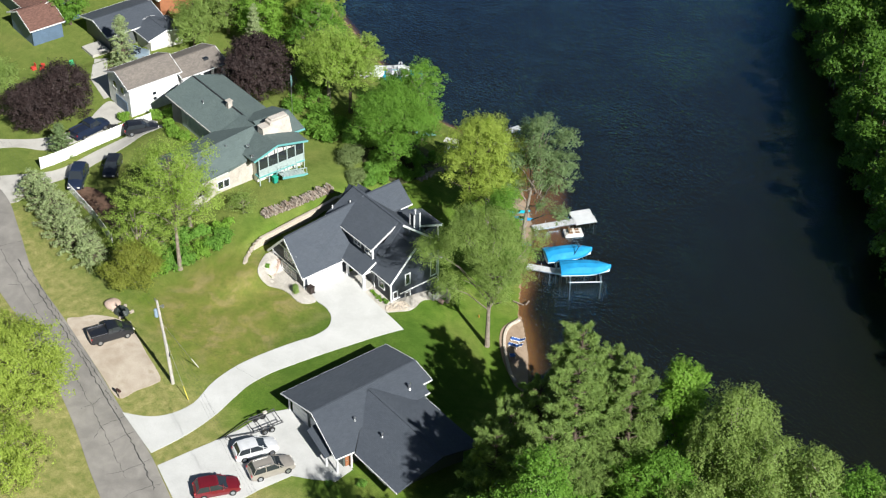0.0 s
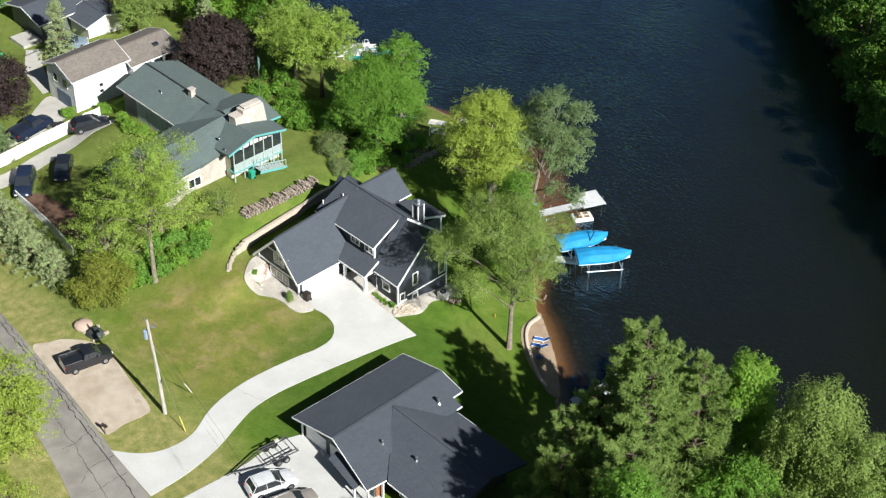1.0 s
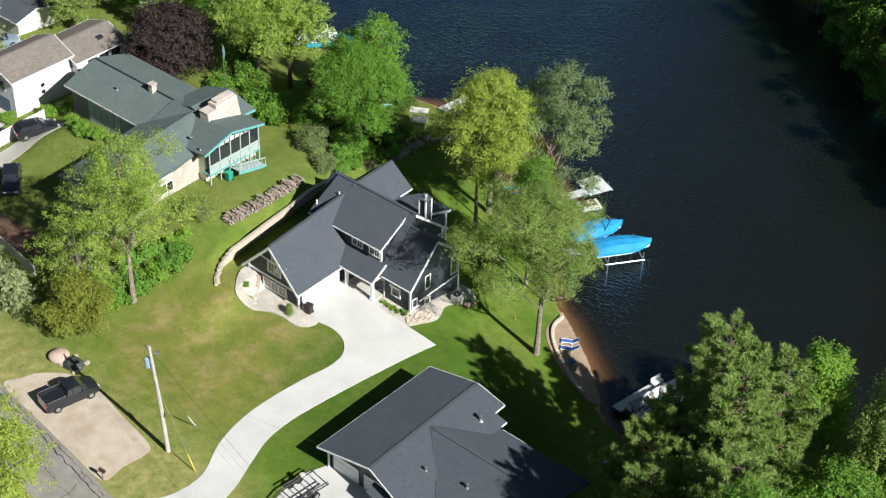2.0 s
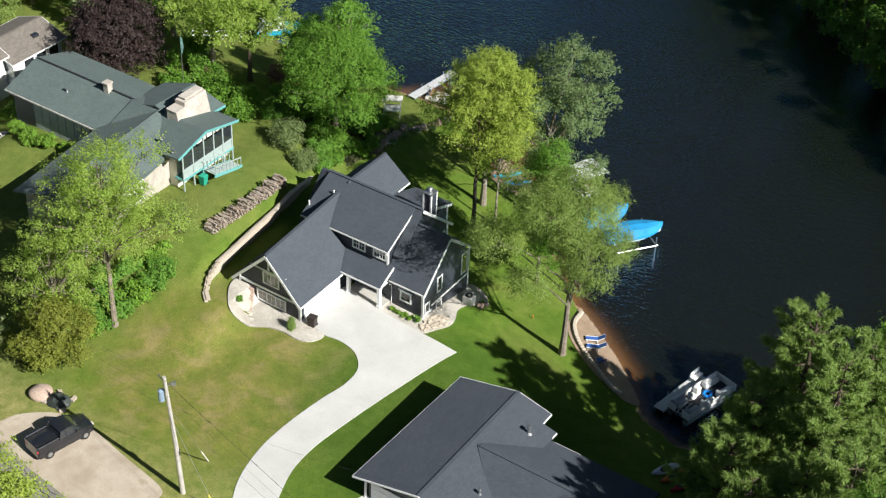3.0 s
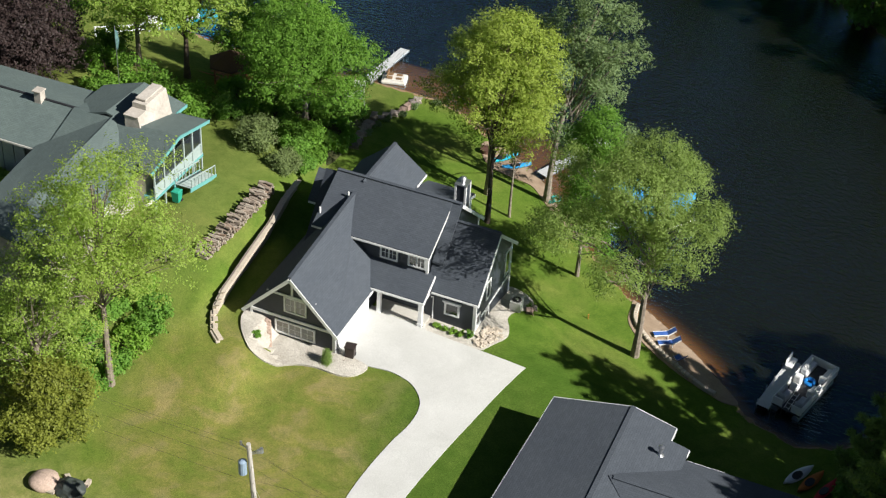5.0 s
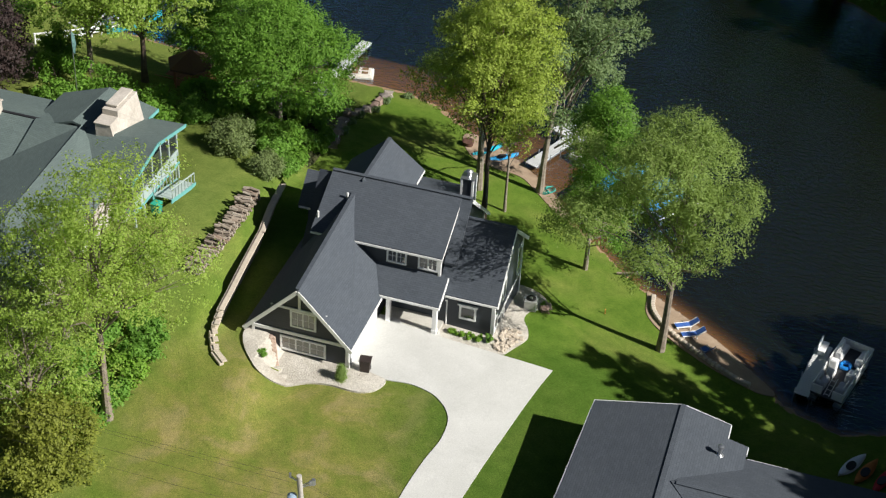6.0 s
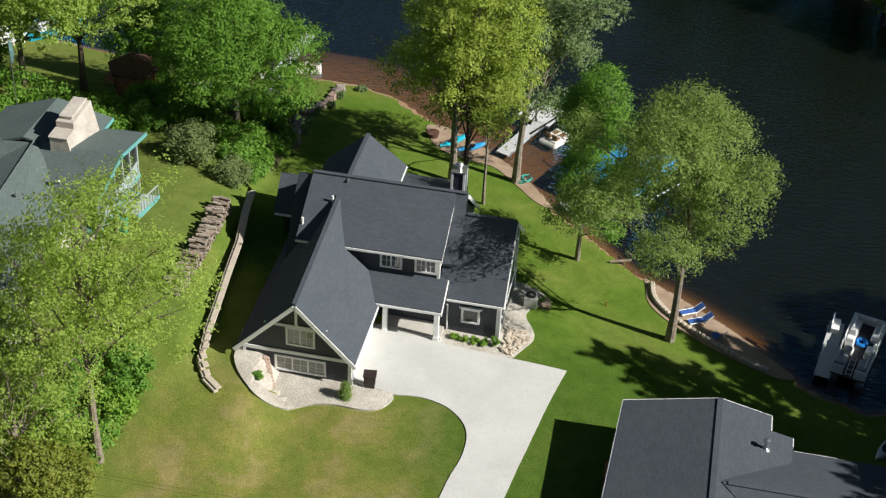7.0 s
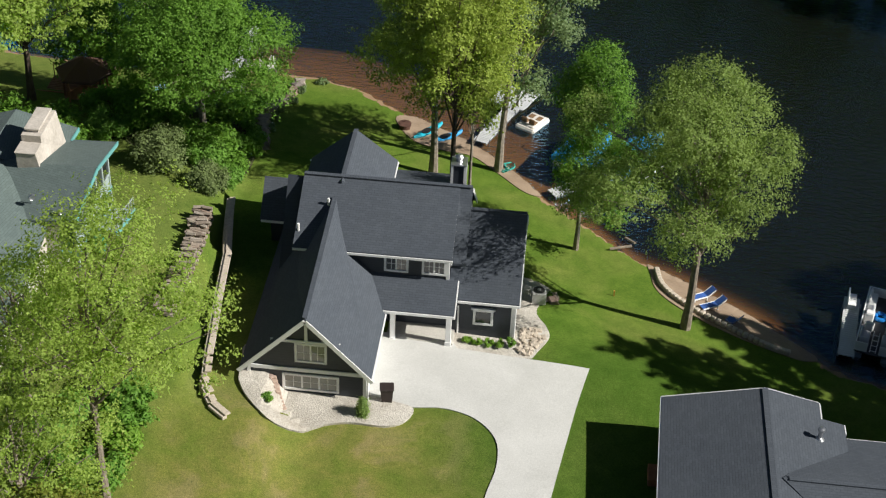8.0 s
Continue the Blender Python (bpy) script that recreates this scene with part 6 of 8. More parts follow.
for i, (x, y, r, h) in enumerate(((-41.4, 5.0, 1.0, 1.5), (-39.8, 6.8, 1.4, 1.8), (-37.8, 6.6, 1.1, 1.4), (-43.9, 1.6, 0.9, 1.3), (-33.2, 3.2, 1.1, 1.4), (-31.6, 3.4, 1.0, 1.2), (-35.6, 3.8, 0.9, 1.2), (-29.6, 4.0, 0.7, 0.9), (-28.6, 4.1, 0.6, 0.8), (-41.5, 2.6, 0.9, 1.2))):
    bush(x, y, r, h, L_SPRING, "clipped round green shrub by a house wall", 140 + i, 18, 110, 0.1)
# across the lane
broad_tree(-1.2, -34.4, 11.6, 6.8, L_YELLOW, "broad yellow-green tree overhanging the lane", 301, crown_low=0.12, clumps=90, per=180, size=0.17)
broad_tree(7.6, -40.0, 9.0, 4.8, L_YELLOW, "yellow-green tree beside the lane", 302, crown_low=0.08, clumps=50, per=140, size=0.17)
# pines, willow and thicket on the south-east shore
white_pine(38.0, 10.8, 12.2, 4.5, "soft-needled white pine leaning over the bank", 311, whorls=15, power=0.5)
white_pine(39.2, 5.4, 18.8, 5.6, "tall broad soft-needled white pine on the bank", 312, whorls=18, power=0.45)
white_pine(37.6, 2.0, 12.8, 4.6, "bushy soft-needled white pine on the bank", 328, whorls=14, power=0.42)
white_pine(42.6, 1.8, 18.6, 5.0, "tall white pine rising out of a thicket", 332, whorls=17, low=0.15, power=0.45)
white_pine(37.4, -1.4, 10.6, 4.4, "broad soft-needled white pine behind a house", 313, whorls=14, power=0.42)
white_pine(42.4, 9.4, 14.6, 4.6, "tall soft-needled white pine in a thicket", 314, whorls=16, power=0.5)
white_pine(46.2, -4.6, 16.8, 5.2, "very tall white pine behind a house", 327, whorls=18, low=0.25, power=0.45)
white_pine(40.6, -6.0, 13.2, 4.4, "soft-needled white pine shading a roof", 329, whorls=14, power=0.45)
white_pine(43.2, -3.4, 13.4, 4.8, "bushy white pine among taller pines", 330, whorls=14, power=0.42)
white_pine(47.6, -7.6, 14.6, 4.6, "bushy white pine among taller pines", 331, whorls=14, power=0.42)
white_pine(36.0, 4.0, 9.6, 3.8, "young bushy white pine on the bank", 333, whorls=12, power=0.42)
broad_tree(42.6, 16.6, 10.6, 3.3, L_SPRING, "vivid green tree behind pines", 315, crown_low=0.2, clumps=60, per=150, size=0.18)
broad_tree(50.2, 15.6, 12.6, 4.8, L_PALE, "pale weeping willow at the water", 316, crown_low=0.2, clumps=80, per=180, size=0.17, hang=0.9)
broad_tree(54.8, 15.2, 10.8, 4.2, L_PALE, "pale weeping willow beside another willow", 317, crown_low=0.15, clumps=60, per=150, size=0.17, hang=0.7)
broad_tree(49.6, 6.6, 9.0, 4.2, L_DEEP, "shaded green tree in a thicket", 318, crown_low=0.1, clumps=46, per=150, size=0.19)
broad_tree(55.0, 6.0, 9.0, 4.4, L_PALE, "pale green tree in a thicket", 319, crown_low=0.1, clumps=50, per=150, size=0.18)
broad_tree(59.0, 17.4, 10.4, 4.0, L_PALE, "pale green tree in a shore thicket", 320, crown_low=0.1, clumps=50, per=150, size=0.18)
broad_tree(63.0, 19.6, 9.6, 4.0, L_DEEP, "dense green tree in a shore thicket", 321, crown_low=0.08, clumps=50, per=150, size=0.18)
broad_tree(52.6, -1.4, 9.6, 4.4, L_SPRING, "green tree in a shaded thicket", 322, crown_low=0.08, clumps=46, per=150, size=0.18)
broad_tree(65.4, 20.4, 9.6, 4.2, L_PALE, "pale green tree at a thicket edge", 323, crown_low=0.08, clumps=46, per=150, size=0.18)
for i, (x, y, r, h) in enumerate(((34.0, 4.6, 1.3, 1.6), (37.5, 7.2, 1.5, 1.8), (44.5, 6.0, 1.6, 2.0), (50, 6.4, 1.6, 2.0), (57, 9.5, 1.8, 2.2), (65, 13.5, 1.8, 2.2), (33.6, -0.6, 1.2, 1.4))):
    bush(x, y, r, h, L_FERN, "green shrub on the shaded bank", 330 + i, 14, 100, 0.14)
broad_tree(50.0, -9.0, 19.0, 4.6, L_DEEP, "tall green tree shading a house roof", 325, crown_low=0.2, clumps=60, per=150, size=0.19)
broad_tree(53.0, -19.0, 22.0, 5.0, L_DEEP, "tall green tree shading a house roof", 326, crown_low=0.2, clumps=60, per=150, size=0.19)
# shaded undergrowth between the maple and the ranch house
for i, (x, y, r, h) in enumerate(((-13.0, 21.4, 1.6, 2.0), (-11.8, 22.2, 1.2, 1.5), (-13.6, 25.8, 1.5, 1.7), (-11.7, 19.8, 1.1, 1.3), (-11.6, 25.2, 1.1, 1.3), (-12.6, 28.4, 1.2, 1.4), (-14.6, 21.6, 1.5, 1.8), (-18.0, 22.4, 1.6, 2.0), (-19.0, 24.0, 1.8, 2.4), (-16.6, 24.0, 1.9, 2.2), (-11.6, 23.2, 1.3, 1.6), (-22.0, 18.6, 1.8, 2.4), (-25.0, 17.6, 1.5, 1.8), (-28.5, 17.0, 1.5, 1.8), (-12.2, 26.0, 1.2, 1.4), (-20.0, 27.8, 1.4, 1.6), (-30.8, 19.6, 1.7, 2.2), (-26.2, 20.6, 1.9, 2.4), (-23.4, 21.4, 1.7, 2.2), (-28.8, 22.2, 1.9, 2.6), (-21.4, 24.8, 1.6, 2.0), (-32.6, 23.0, 1.8, 2.4), (-34.4, 27.4, 1.9, 2.6))):
    bush(x, y, r, h, L_DEEP, "shaded leafy undergrowth shrub below trees", 400 + i, 14, 110, 0.14)
# planting by the house
for i, x in enumerate((4.45, 5.05, 5.7, 6.3)):
    bush(x, 6.4, 0.36, 0.5, L_SPRING, "small round boxwood shrub in gravel", 340 + i, 9, 70, 0.045, name="shrub")
bush(7.0, 6.55, 0.3, 1.0, L_FERN, "narrow upright evergreen in gravel", 350, 12, 70, 0.05, name="shrub")
bush(-5.3, -1.3, 0.42, 0.5, L_FERN, "small round green shrub in gravel", 351, 10, 80, 0.05, name="shrub")
conifer(-0.35, -0.75, land(-0.35, -0.75) + 1.25, 0.42, L_PINE, "small dwarf conifer in gravel", 352, name="shrub", whorls=7, per=28, size=0.06, low=0.03)
bush(-4.25, -1.35, 0.25, 0.25, L_YELLOW, "low golden tuft in gravel", 353, 7, 50, 0.045, name="shrub")
bush(9.0, 13.2, 0.35, 0.4, L_FERN, "small green shrub among rocks", 354, 8, 60, 0.05, name="shrub")
for i, (x, y) in enumerate(((-10.2, 36.2), (-10.5, 34.2), (-11.0, 32.2), (-11.2, 30.2), (-10.9, 28.0), (-9.0, 38.4))):
    bush(x, y, 0.5, 0.5, L_SAGE, "tuft of grey-green ornamental grass", 360 + i, 9, 70, 0.07, name="grass_tuft")
bush(26.75, -15.1, 0.4, 0.5, L_FERN, "green shrub beside an entry slab", 370, 9, 70, 0.06, name="shrub"), bush(28.6, -12.6, 0.6, 0.8, L_FERN, "green shrub beside an entry slab", 371, 10, 80, 0.07, name="shrub")


def far_woods():
    """Dense trees along the opposite shore."""
    rnd = random.Random(9)
    C, R, bm = [], [], bmesh.new()
    w = thing("far_woods", "dense green woodland along the opposite shore", "woods", kind="stuff")
    for (ax, ay), (bx, by) in zip(FAR_SHORE[1:], FAR_SHORE[2:]):
        L = math.hypot(bx - ax, by - ay)
        nx, ny = -(by - ay) / L, (bx - ax) / L
        for k in range(int(min(L, 90) / 3.4)):
            t = (k + rnd.random()) * 3.4 / L
            if t > 1:
                continue
            for row in range(4):
                d = 0.6 + row * 4.6 + rnd.uniform(-0.8, 0.8)
                x, y = ax + (bx - ax) * t + nx * d + rnd.uniform(-1, 1), ay + (by - ay) * t + ny * d
                if x > 95 or x < -60:
                    continue
                z, H, r = land(x, y), rnd.uniform(11, 17) + row, rnd.uniform(2.8, 4.2)
                tube(bm, [(x, y, z - 0.3), (x, y, z + H * 0.8)], [0.22, 0.06], 5)
                for c in range(20 if row == 0 else 13 if row < 2 else 10):
                    f = rnd.uniform(0.03 if row == 0 else 0.3, 0.98)
                    a, q = rnd.uniform(0, 6.28), r * math.sin(math.pi * (0.15 + 0.8 * f)) * rnd.uniform(0.4, 1.0)
                    C.append((x + math.cos(a) * q, y + math.sin(a) * q, z + H * f)), R.append(rnd.uniform(0.9, 1.5))
    part("trunks", bm, BARK_DARK, w)
    leaf_cloud("canopy", C, R, 78, 0.27, L_WOODS, w, rnd, 0.75)


far_woods()

# ---- vehicles ----
def loft(bm, sections):
    """Skin through closed cross-sections that have the same number of points."""
    rings = [[bm.verts.new(p) for p in s] for s in sections]
    n = len(rings[0])
    for a, b in zip(rings, rings[1:]):
        for k in range(n):
            bm.faces.new((a[k], a[(k + 1) % n], b[(k + 1) % n], b[k]))
    bm.faces.new(rings[0][::-1]), bm.faces.new(rings[-1])
    bmesh.ops.recalc_face_normals(bm, faces=bm.faces)


def car_paint(name, col):
    m, n, l, b = nodes_of(name, 0.3, 0.25, 0.5)
    g = n.new("ShaderNodeNewGeometry")
    nz = noise_node(n, l, 2.0, 4, g.outputs["Position"])
    l.new(ramp_node(n, l, nz.outputs["Fac"], [(0.3, tuple(c * 0.9 for c in col)), (0.7, tuple(min(1, c * 1.08) for c in col))]).outputs["Color"], b.inputs["Base Color"])
    b.inputs["Coat Weight"].default_value, b.inputs["Coat Roughness"].default_value = 0.8, 0.05
    return m


def car(name, label, at, rz, paint, L=4.6, W=1.85, H=1.58, pickup=False, rack=False):
    """Front towards +x before turning."""
    x, y = at
    c = thing(name, label, "car" if not pickup else "pickup truck", at=(x, y, land(x, y) + 0.07), rz=rz)
    h2, hw = L / 2, W / 2
    hood = 0.98 if not pickup else 1.12

    def ring(px, w, z0, z1, crown=0.05):
        return [(px, -w, z0), (px, -w * 1.02, (z0 + z1) / 2), (px, -w * 0.94, z1 - 0.05), (px, -w * 0.5, z1 + crown * 0.6), (px, 0, z1 + crown), (px, w * 0.5, z1 + crown * 0.6), (px, w * 0.94, z1 - 0.05), (px, w * 1.02, (z0 + z1) / 2), (px, w, z0)]
    bm = bmesh.new()
    back = hood + 0.06
    loft(bm, [ring(-h2, hw * 0.86, 0.45, back * 0.86, 0.02), ring(-h2 + 0.15, hw * 0.97, 0.32, back), ring(-h2 * 0.5, hw, 0.28, back + 0.02), ring(0, hw, 0.28, hood + 0.05), ring(h2 * 0.42, hw, 0.28, hood + 0.02), ring(h2 * 0.75, hw * 0.98, 0.3, hood - 0.08), ring(h2 - 0.15, hw * 0.9, 0.34, hood - 0.22), ring(h2, hw * 0.7, 0.42, hood - 0.38, 0.02)])
    body = part("body", bm, paint, c)
    x0, x1 = (-0.55, 1.3) if pickup else (-h2 * 0.92, h2 * 0.46)
    f = 0.92 if not pickup else 0.6

    def cab(px, w, z):
        return [(px, -w, z), (px, -w * 0.6, z + 0.03), (px, 0, z + 0.045), (px, w * 0.6, z + 0.03), (px, w, z), (px, w * 0.5, z - 0.1), (px, -w * 0.5, z - 0.1)]
    bm = bmesh.new()
    gb, gt = hood + 0.02, H - 0.05
    lo = [(x0, hw * 0.95), (x1, hw * 0.92)]
    hi = [(x0 + (0.42 if not pickup else 0.2), hw * 0.79), (x1 - f, hw * 0.77)]
    vs = [bm.verts.new((lo[0][0], -lo[0][1], gb)), bm.verts.new((lo[1][0], -lo[1][1], gb)), bm.verts.new((lo[1][0], lo[1][1], gb)), bm.verts.new((lo[0][0], lo[0][1], gb)),
          bm.verts.new((hi[0][0], -hi[0][1], gt)), bm.verts.new((hi[1][0], -hi[1][1], gt)), bm.verts.new((hi[1][0], hi[1][1], gt)), bm.verts.new((hi[0][0], hi[0][1], gt))]
    for q in ((0, 1, 5, 4), (1, 2, 6, 5), (2, 3, 7, 6), (3, 0, 4, 7), (4, 5, 6, 7), (3, 2, 1, 0)):
        bm.faces.new([vs[i] for i in q])
    part("window_glass", bm, GLASS, c)
    bm = bmesh.new()
    loft(bm, [cab(hi[0][0] - 0.06, hi[0][1] * 0.95, gt - 0.02), cab(hi[0][0] + 0.12, hi[0][1] * 1.03, gt + 0.02), cab((hi[0][0] + hi[1][0]) / 2, hi[0][1] * 1.04, gt + 0.05), cab(hi[1][0] - 0.1, hi[1][1] * 1.02, gt + 0.02), cab(hi[1][0] + 0.06, hi[1][1] * 0.96, gt - 0.04)])
    part("roof", bm, paint, c)
    mids = [0.0] if pickup else [x0 * 0.35, 0.25 * L * 0.5]
    for s in (-1, 1):
        for a, b in ((lo[0], hi[0]), (lo[1], hi[1]), *(((m, hw * 0.94), (m, hw * 0.78)) for m in mids)):
            bm = bmesh.new()
            tube(bm, [(a[0], s * a[1], gb), (b[0], s * b[1], gt + 0.02)], 0.035, 5)
            part("pillar", bm, paint, c)
    if pickup:
        bm = bmesh.new()
        box(bm, (-h2 + 0.12, -hw * 0.8, hood + 0.03), (-0.7, hw * 0.8, hood + 0.1), 0.02)
        part("bed_floor", bm, DARK_METAL, c)
        for s in (-1, 1):
            block("bed_side", (-h2 + 0.05, s * hw * 0.9 - 0.08, hood), (-0.6, s * hw * 0.9 + 0.08, hood + 0.28), paint, c, 0.03)
        block("tailgate", (-h2 + 0.0, -hw * 0.9, hood - 0.1), (-h2 + 0.1, hw * 0.9, hood + 0.27), paint, c, 0.02)
    if rack:
        for s in (-1, 1):
            bar("roof_rail", (hi[0][0] + 0.1, s * 0.62, gt + 0.12), (hi[1][0] - 0.2, s * 0.62, gt + 0.12), 0.05, 0.05, METAL, c)
    for sx in (-1, 1):
        for s in (-1, 1):
            wx = sx * h2 * 0.62
            bm = bmesh.new()
            tube(bm, [(wx, s * (hw - 0.2), 0.34), (wx, s * (hw + 0.03), 0.34)], 0.35, 16)
            tyre = part("wheel", bm, RUBBER, c)
            bm = bmesh.new()
            tube(bm, [(wx, s * (hw + 0.0), 0.34), (wx, s * (hw + 0.045), 0.34)], [0.22, 0.19], 12)
            part("rim", bm, ALUMINIUM, tyre)
    for s in (-1, 1):
        block("headlight", (h2 - 0.2, s * hw * 0.62 - 0.16, hood - 0.42), (h2 - 0.02, s * hw * 0.62 + 0.16, hood - 0.26), VINYL, c, 0.03)
        block("tail_light", (-h2 - 0.01, s * hw * 0.78 - 0.12, hood - 0.25), (-h2 + 0.12, s * hw * 0.78 + 0.12, hood - 0.02), worn("red_lens", (0.4, 0.02, 0.02), 0.1, 3, 30, 0.3), c, 0.02)
        block("mirror", (x1 - 0.55, s * (hw + 0.1) - 0.09, hood + 0.05), (x1 - 0.4, s * (hw + 0.1) + 0.09, hood + 0.22), paint, c, 0.03)
    return c


P_BLACK = car_paint("black_car_paint", (0.018, 0.02, 0.026))
P_NAVY = car_paint("navy_car_paint", (0.02, 0.03, 0.06))
P_WHITE = car_paint("white_car_paint", (0.74, 0.74, 0.74))
P_TAUPE = car_paint("taupe_car_paint", (0.33, 0.30, 0.26))
P_RED = car_paint("dark_red_car_paint", (0.17, 0.012, 0.02))
car("pickup_truck", "black crew-cab pickup parked on a gravel strip", (-5.2, -21.3), 78, P_BLACK, 4.8, 1.85, 1.75, True)
car("car", "white compact crossover on a concrete pad", (18.9, -18.5), 74, P_WHITE, 4.5)
car("car", "taupe station wagon with roof rails", (22.0, -18.7), 76, P_TAUPE, 4.6, rack=True)
car("car", "dark red crossover at a driveway edge", (21.2, -24.4), 67, P_RED, 4.5)
car("pickup_truck", "dark navy pickup beside a white fence", (-43.6, -3.4), 100, P_NAVY, 5.3, 1.9, 1.8, True)
car("car", "navy minivan parked near a picket fence", (-34.6, -9.9), -40, P_NAVY, 4.9, 1.9, 1.75)
car("car", "black sedan in the shade of a tree", (-33.2, -5.8), -40, P_BLACK, 4.6, 1.8, 1.45)
bm = bmesh.new()
loft(bm, [[(s * w, t * w, z) for s, t in ((-1, -1), (1, -1), (1, 1), (-1, 1))] for z, w in ((0.1, 0.24), (0.9, 0.3), (0.98, 0.32), (1.04, 0.22))])
gb = thing("wheeled_bin", "green plastic wheeled bin under a porch", "bin", at=(-16.3, 7.2, land(-16.3, 7.2)))
part("body", bm, worn("green_plastic", (0.02, 0.3, 0.2), 0.1), gb)
bm = bmesh.new()
tube(bm, [(-0.28, 0.24, 0.12), (0.28, 0.24, 0.12)], 0.12, 10)
part("wheel", bm, RUBBER, gb)
car("car", "black car on a worn drive", (-38.3, 1.2), 70, P_BLACK, 4.4, 1.8, 1.5)
car("car", "silver-blue car beside a bungalow patio", (-57.2, 10.6), 60, car_paint("silver_blue_car_paint", (0.25, 0.32, 0.38)), 4.5)


def motorcycle(x, y, rz, col):
    c = thing("motorcycle", "motorcycle parked beside a drive", "motorcycle", "motorcycles by the drive", (x, y, land(x, y)), rz)
    for wx in (-0.7, 0.7):
        bm = bmesh.new()
        tube(bm, [(wx, -0.07, 0.32), (wx, 0.07, 0.32)], 0.32, 14)
        part("wheel", bm, RUBBER, c)
    bm = bmesh.new()
    loft(bm, [[(-0.8, -0.1, 0.6), (-0.8, 0.1, 0.6), (-0.8, 0, 0.8)], [(-0.1, -0.2, 0.45), (-0.1, 0.2, 0.45), (-0.1, 0, 0.85)], [(0.4, -0.2, 0.5), (0.4, 0.2, 0.5), (0.4, 0, 1.0)], [(0.7, -0.05, 0.7), (0.7, 0.05, 0.7), (0.7, 0, 0.85)]])
    part("body", bm, car_paint("motorcycle_paint", col), c)
    bm = bmesh.new()
    tube(bm, [(0.45, -0.38, 1.05), (0.5, 0, 1.0), (0.45, 0.38, 1.05)], 0.03, 6)
    part("handlebar", bm, METAL, c)


motorcycle(-42.3, -0.6, 40, (0.03, 0.03, 0.03))
motorcycle(-41.4, 0.2, 60, (0.12, 0.01, 0.01))
motorcycle(-52, 12.5, 30, (0.55, 0.35, 0.02))
motorcycle(-51, 13.3, 50, (0.03, 0.03, 0.03))


def trailer():
    t = thing("trailer", "black twin-axle tubular boat trailer on concrete", "trailer", at=(16.0, -16.6, land(16, -17) + 0.08), rz=82)
    for s in (-1, 1):
        bm = bmesh.new()
        tube(bm, [(2.6, s * 0.95, 0.6), (-0.6, s * 0.95, 0.6), (-3.6, 0.0, 0.55)], 0.06, 6)
        part("frame_rail", bm, DARK_METAL, t)
        bm = bmesh.new()
        tube(bm, [(2.5, s * 0.95, 0.9), (-0.4, s * 0.95, 0.9)], 0.05, 6)
        for k in range(4):
            tube(bm, [(2.4 - 0.9 * k, s * 0.95, 0.6), (2.4 - 0.9 * k, s * 0.95, 0.92)], 0.035, 5)
        part("bunk", bm, DARK_METAL, t)
        for wx in (0.45, 1.25):
            bm = bmesh.new()
            tube(bm, [(wx, s * 1.0, 0.32), (wx, s * 1.2, 0.32)], 0.32, 14)
            w = part("wheel", bm, RUBBER, t)
            bm = bmesh.new()
            tube(bm, [(wx, s * 1.19, 0.32), (wx, s * 1.22, 0.32)], 0.18, 10)
            part("rim", bm, METAL, w)
    bm = bmesh.new()
    for x in (2.5, 1.4, 0.3, -0.6):
        tube(bm, [(x, -0.95, 0.6), (x, 0.95, 0.6)], 0.045, 5)
    part("cross_member", bm, DARK_METAL, t)
    bm = bmesh.new()
    tube(bm, [(-3.6, 0, 0.55), (-4.1, 0, 0.5)], 0.05, 6), tube(bm, [(-3.3, 0, 0.0), (-3.3, 0, 0.75)], 0.04, 6), tube(bm, [(-2.9, -0.3, 0.1), (-2.9, 0.3, 0.1)], 0.1, 8)
    part("tongue_jack", bm, DARK_METAL, t)
    block("winch_box", (1.2, 0.7, 0.9), (1.6, 1.0, 1.1), STONE_TAN, t, 0.02)


trailer()


# ---- docks and boats ----
def dock(label, a, b, width, n_boards, z=-2.9, posts=4, name="dock"):
    d = thing(name, label, "dock")
    a, b = Vector((*a, z)), Vector((*b, z))
    u = (b - a).normalized()
    s = Vector((-u.y, u.x, 0))
    L = (b - a).length
    rz = math.degrees(math.atan2(u.y, u.x))
    bm = bmesh.new()
    step = L / n_boards
    box(bm, (-step / 2 + 0.008, -width / 2, -0.03), (step / 2 - 0.008, width / 2, 0.03), 0.006)
    me = bpy.data.meshes.new("board")
    bm.to_mesh(me), bm.free()
    me.materials.append(DOCK_W)
    for k in range(n_boards):
        ob = new("board", me)
        ob.parent = d
        p = a + u * step * (k + 0.5)
        ob.matrix_basis = pose(p.x, p.y, p.z, 0, 0, rz)
    for q in (-1, 1):
        e = s * q * (width / 2 - 0.03)
        bar("edge_beam", a + e - Vector((0, 0, 0.1)), b + e - Vector((0, 0, 0.1)), 0.06, 0.14, ALUMINIUM, d)
        for k in range(posts):
            p = a + u * (L * (k + 0.3) / posts) + s * q * (width / 2 + 0.04)
            bm = bmesh.new()
            tube(bm, [(p.x, p.y, land(p.x, p.y) - 0.2), (p.x, p.y, z + (0.35 if k % 2 else 0.12))], 0.03, 6)
            part("dock_post", bm, METAL, d)


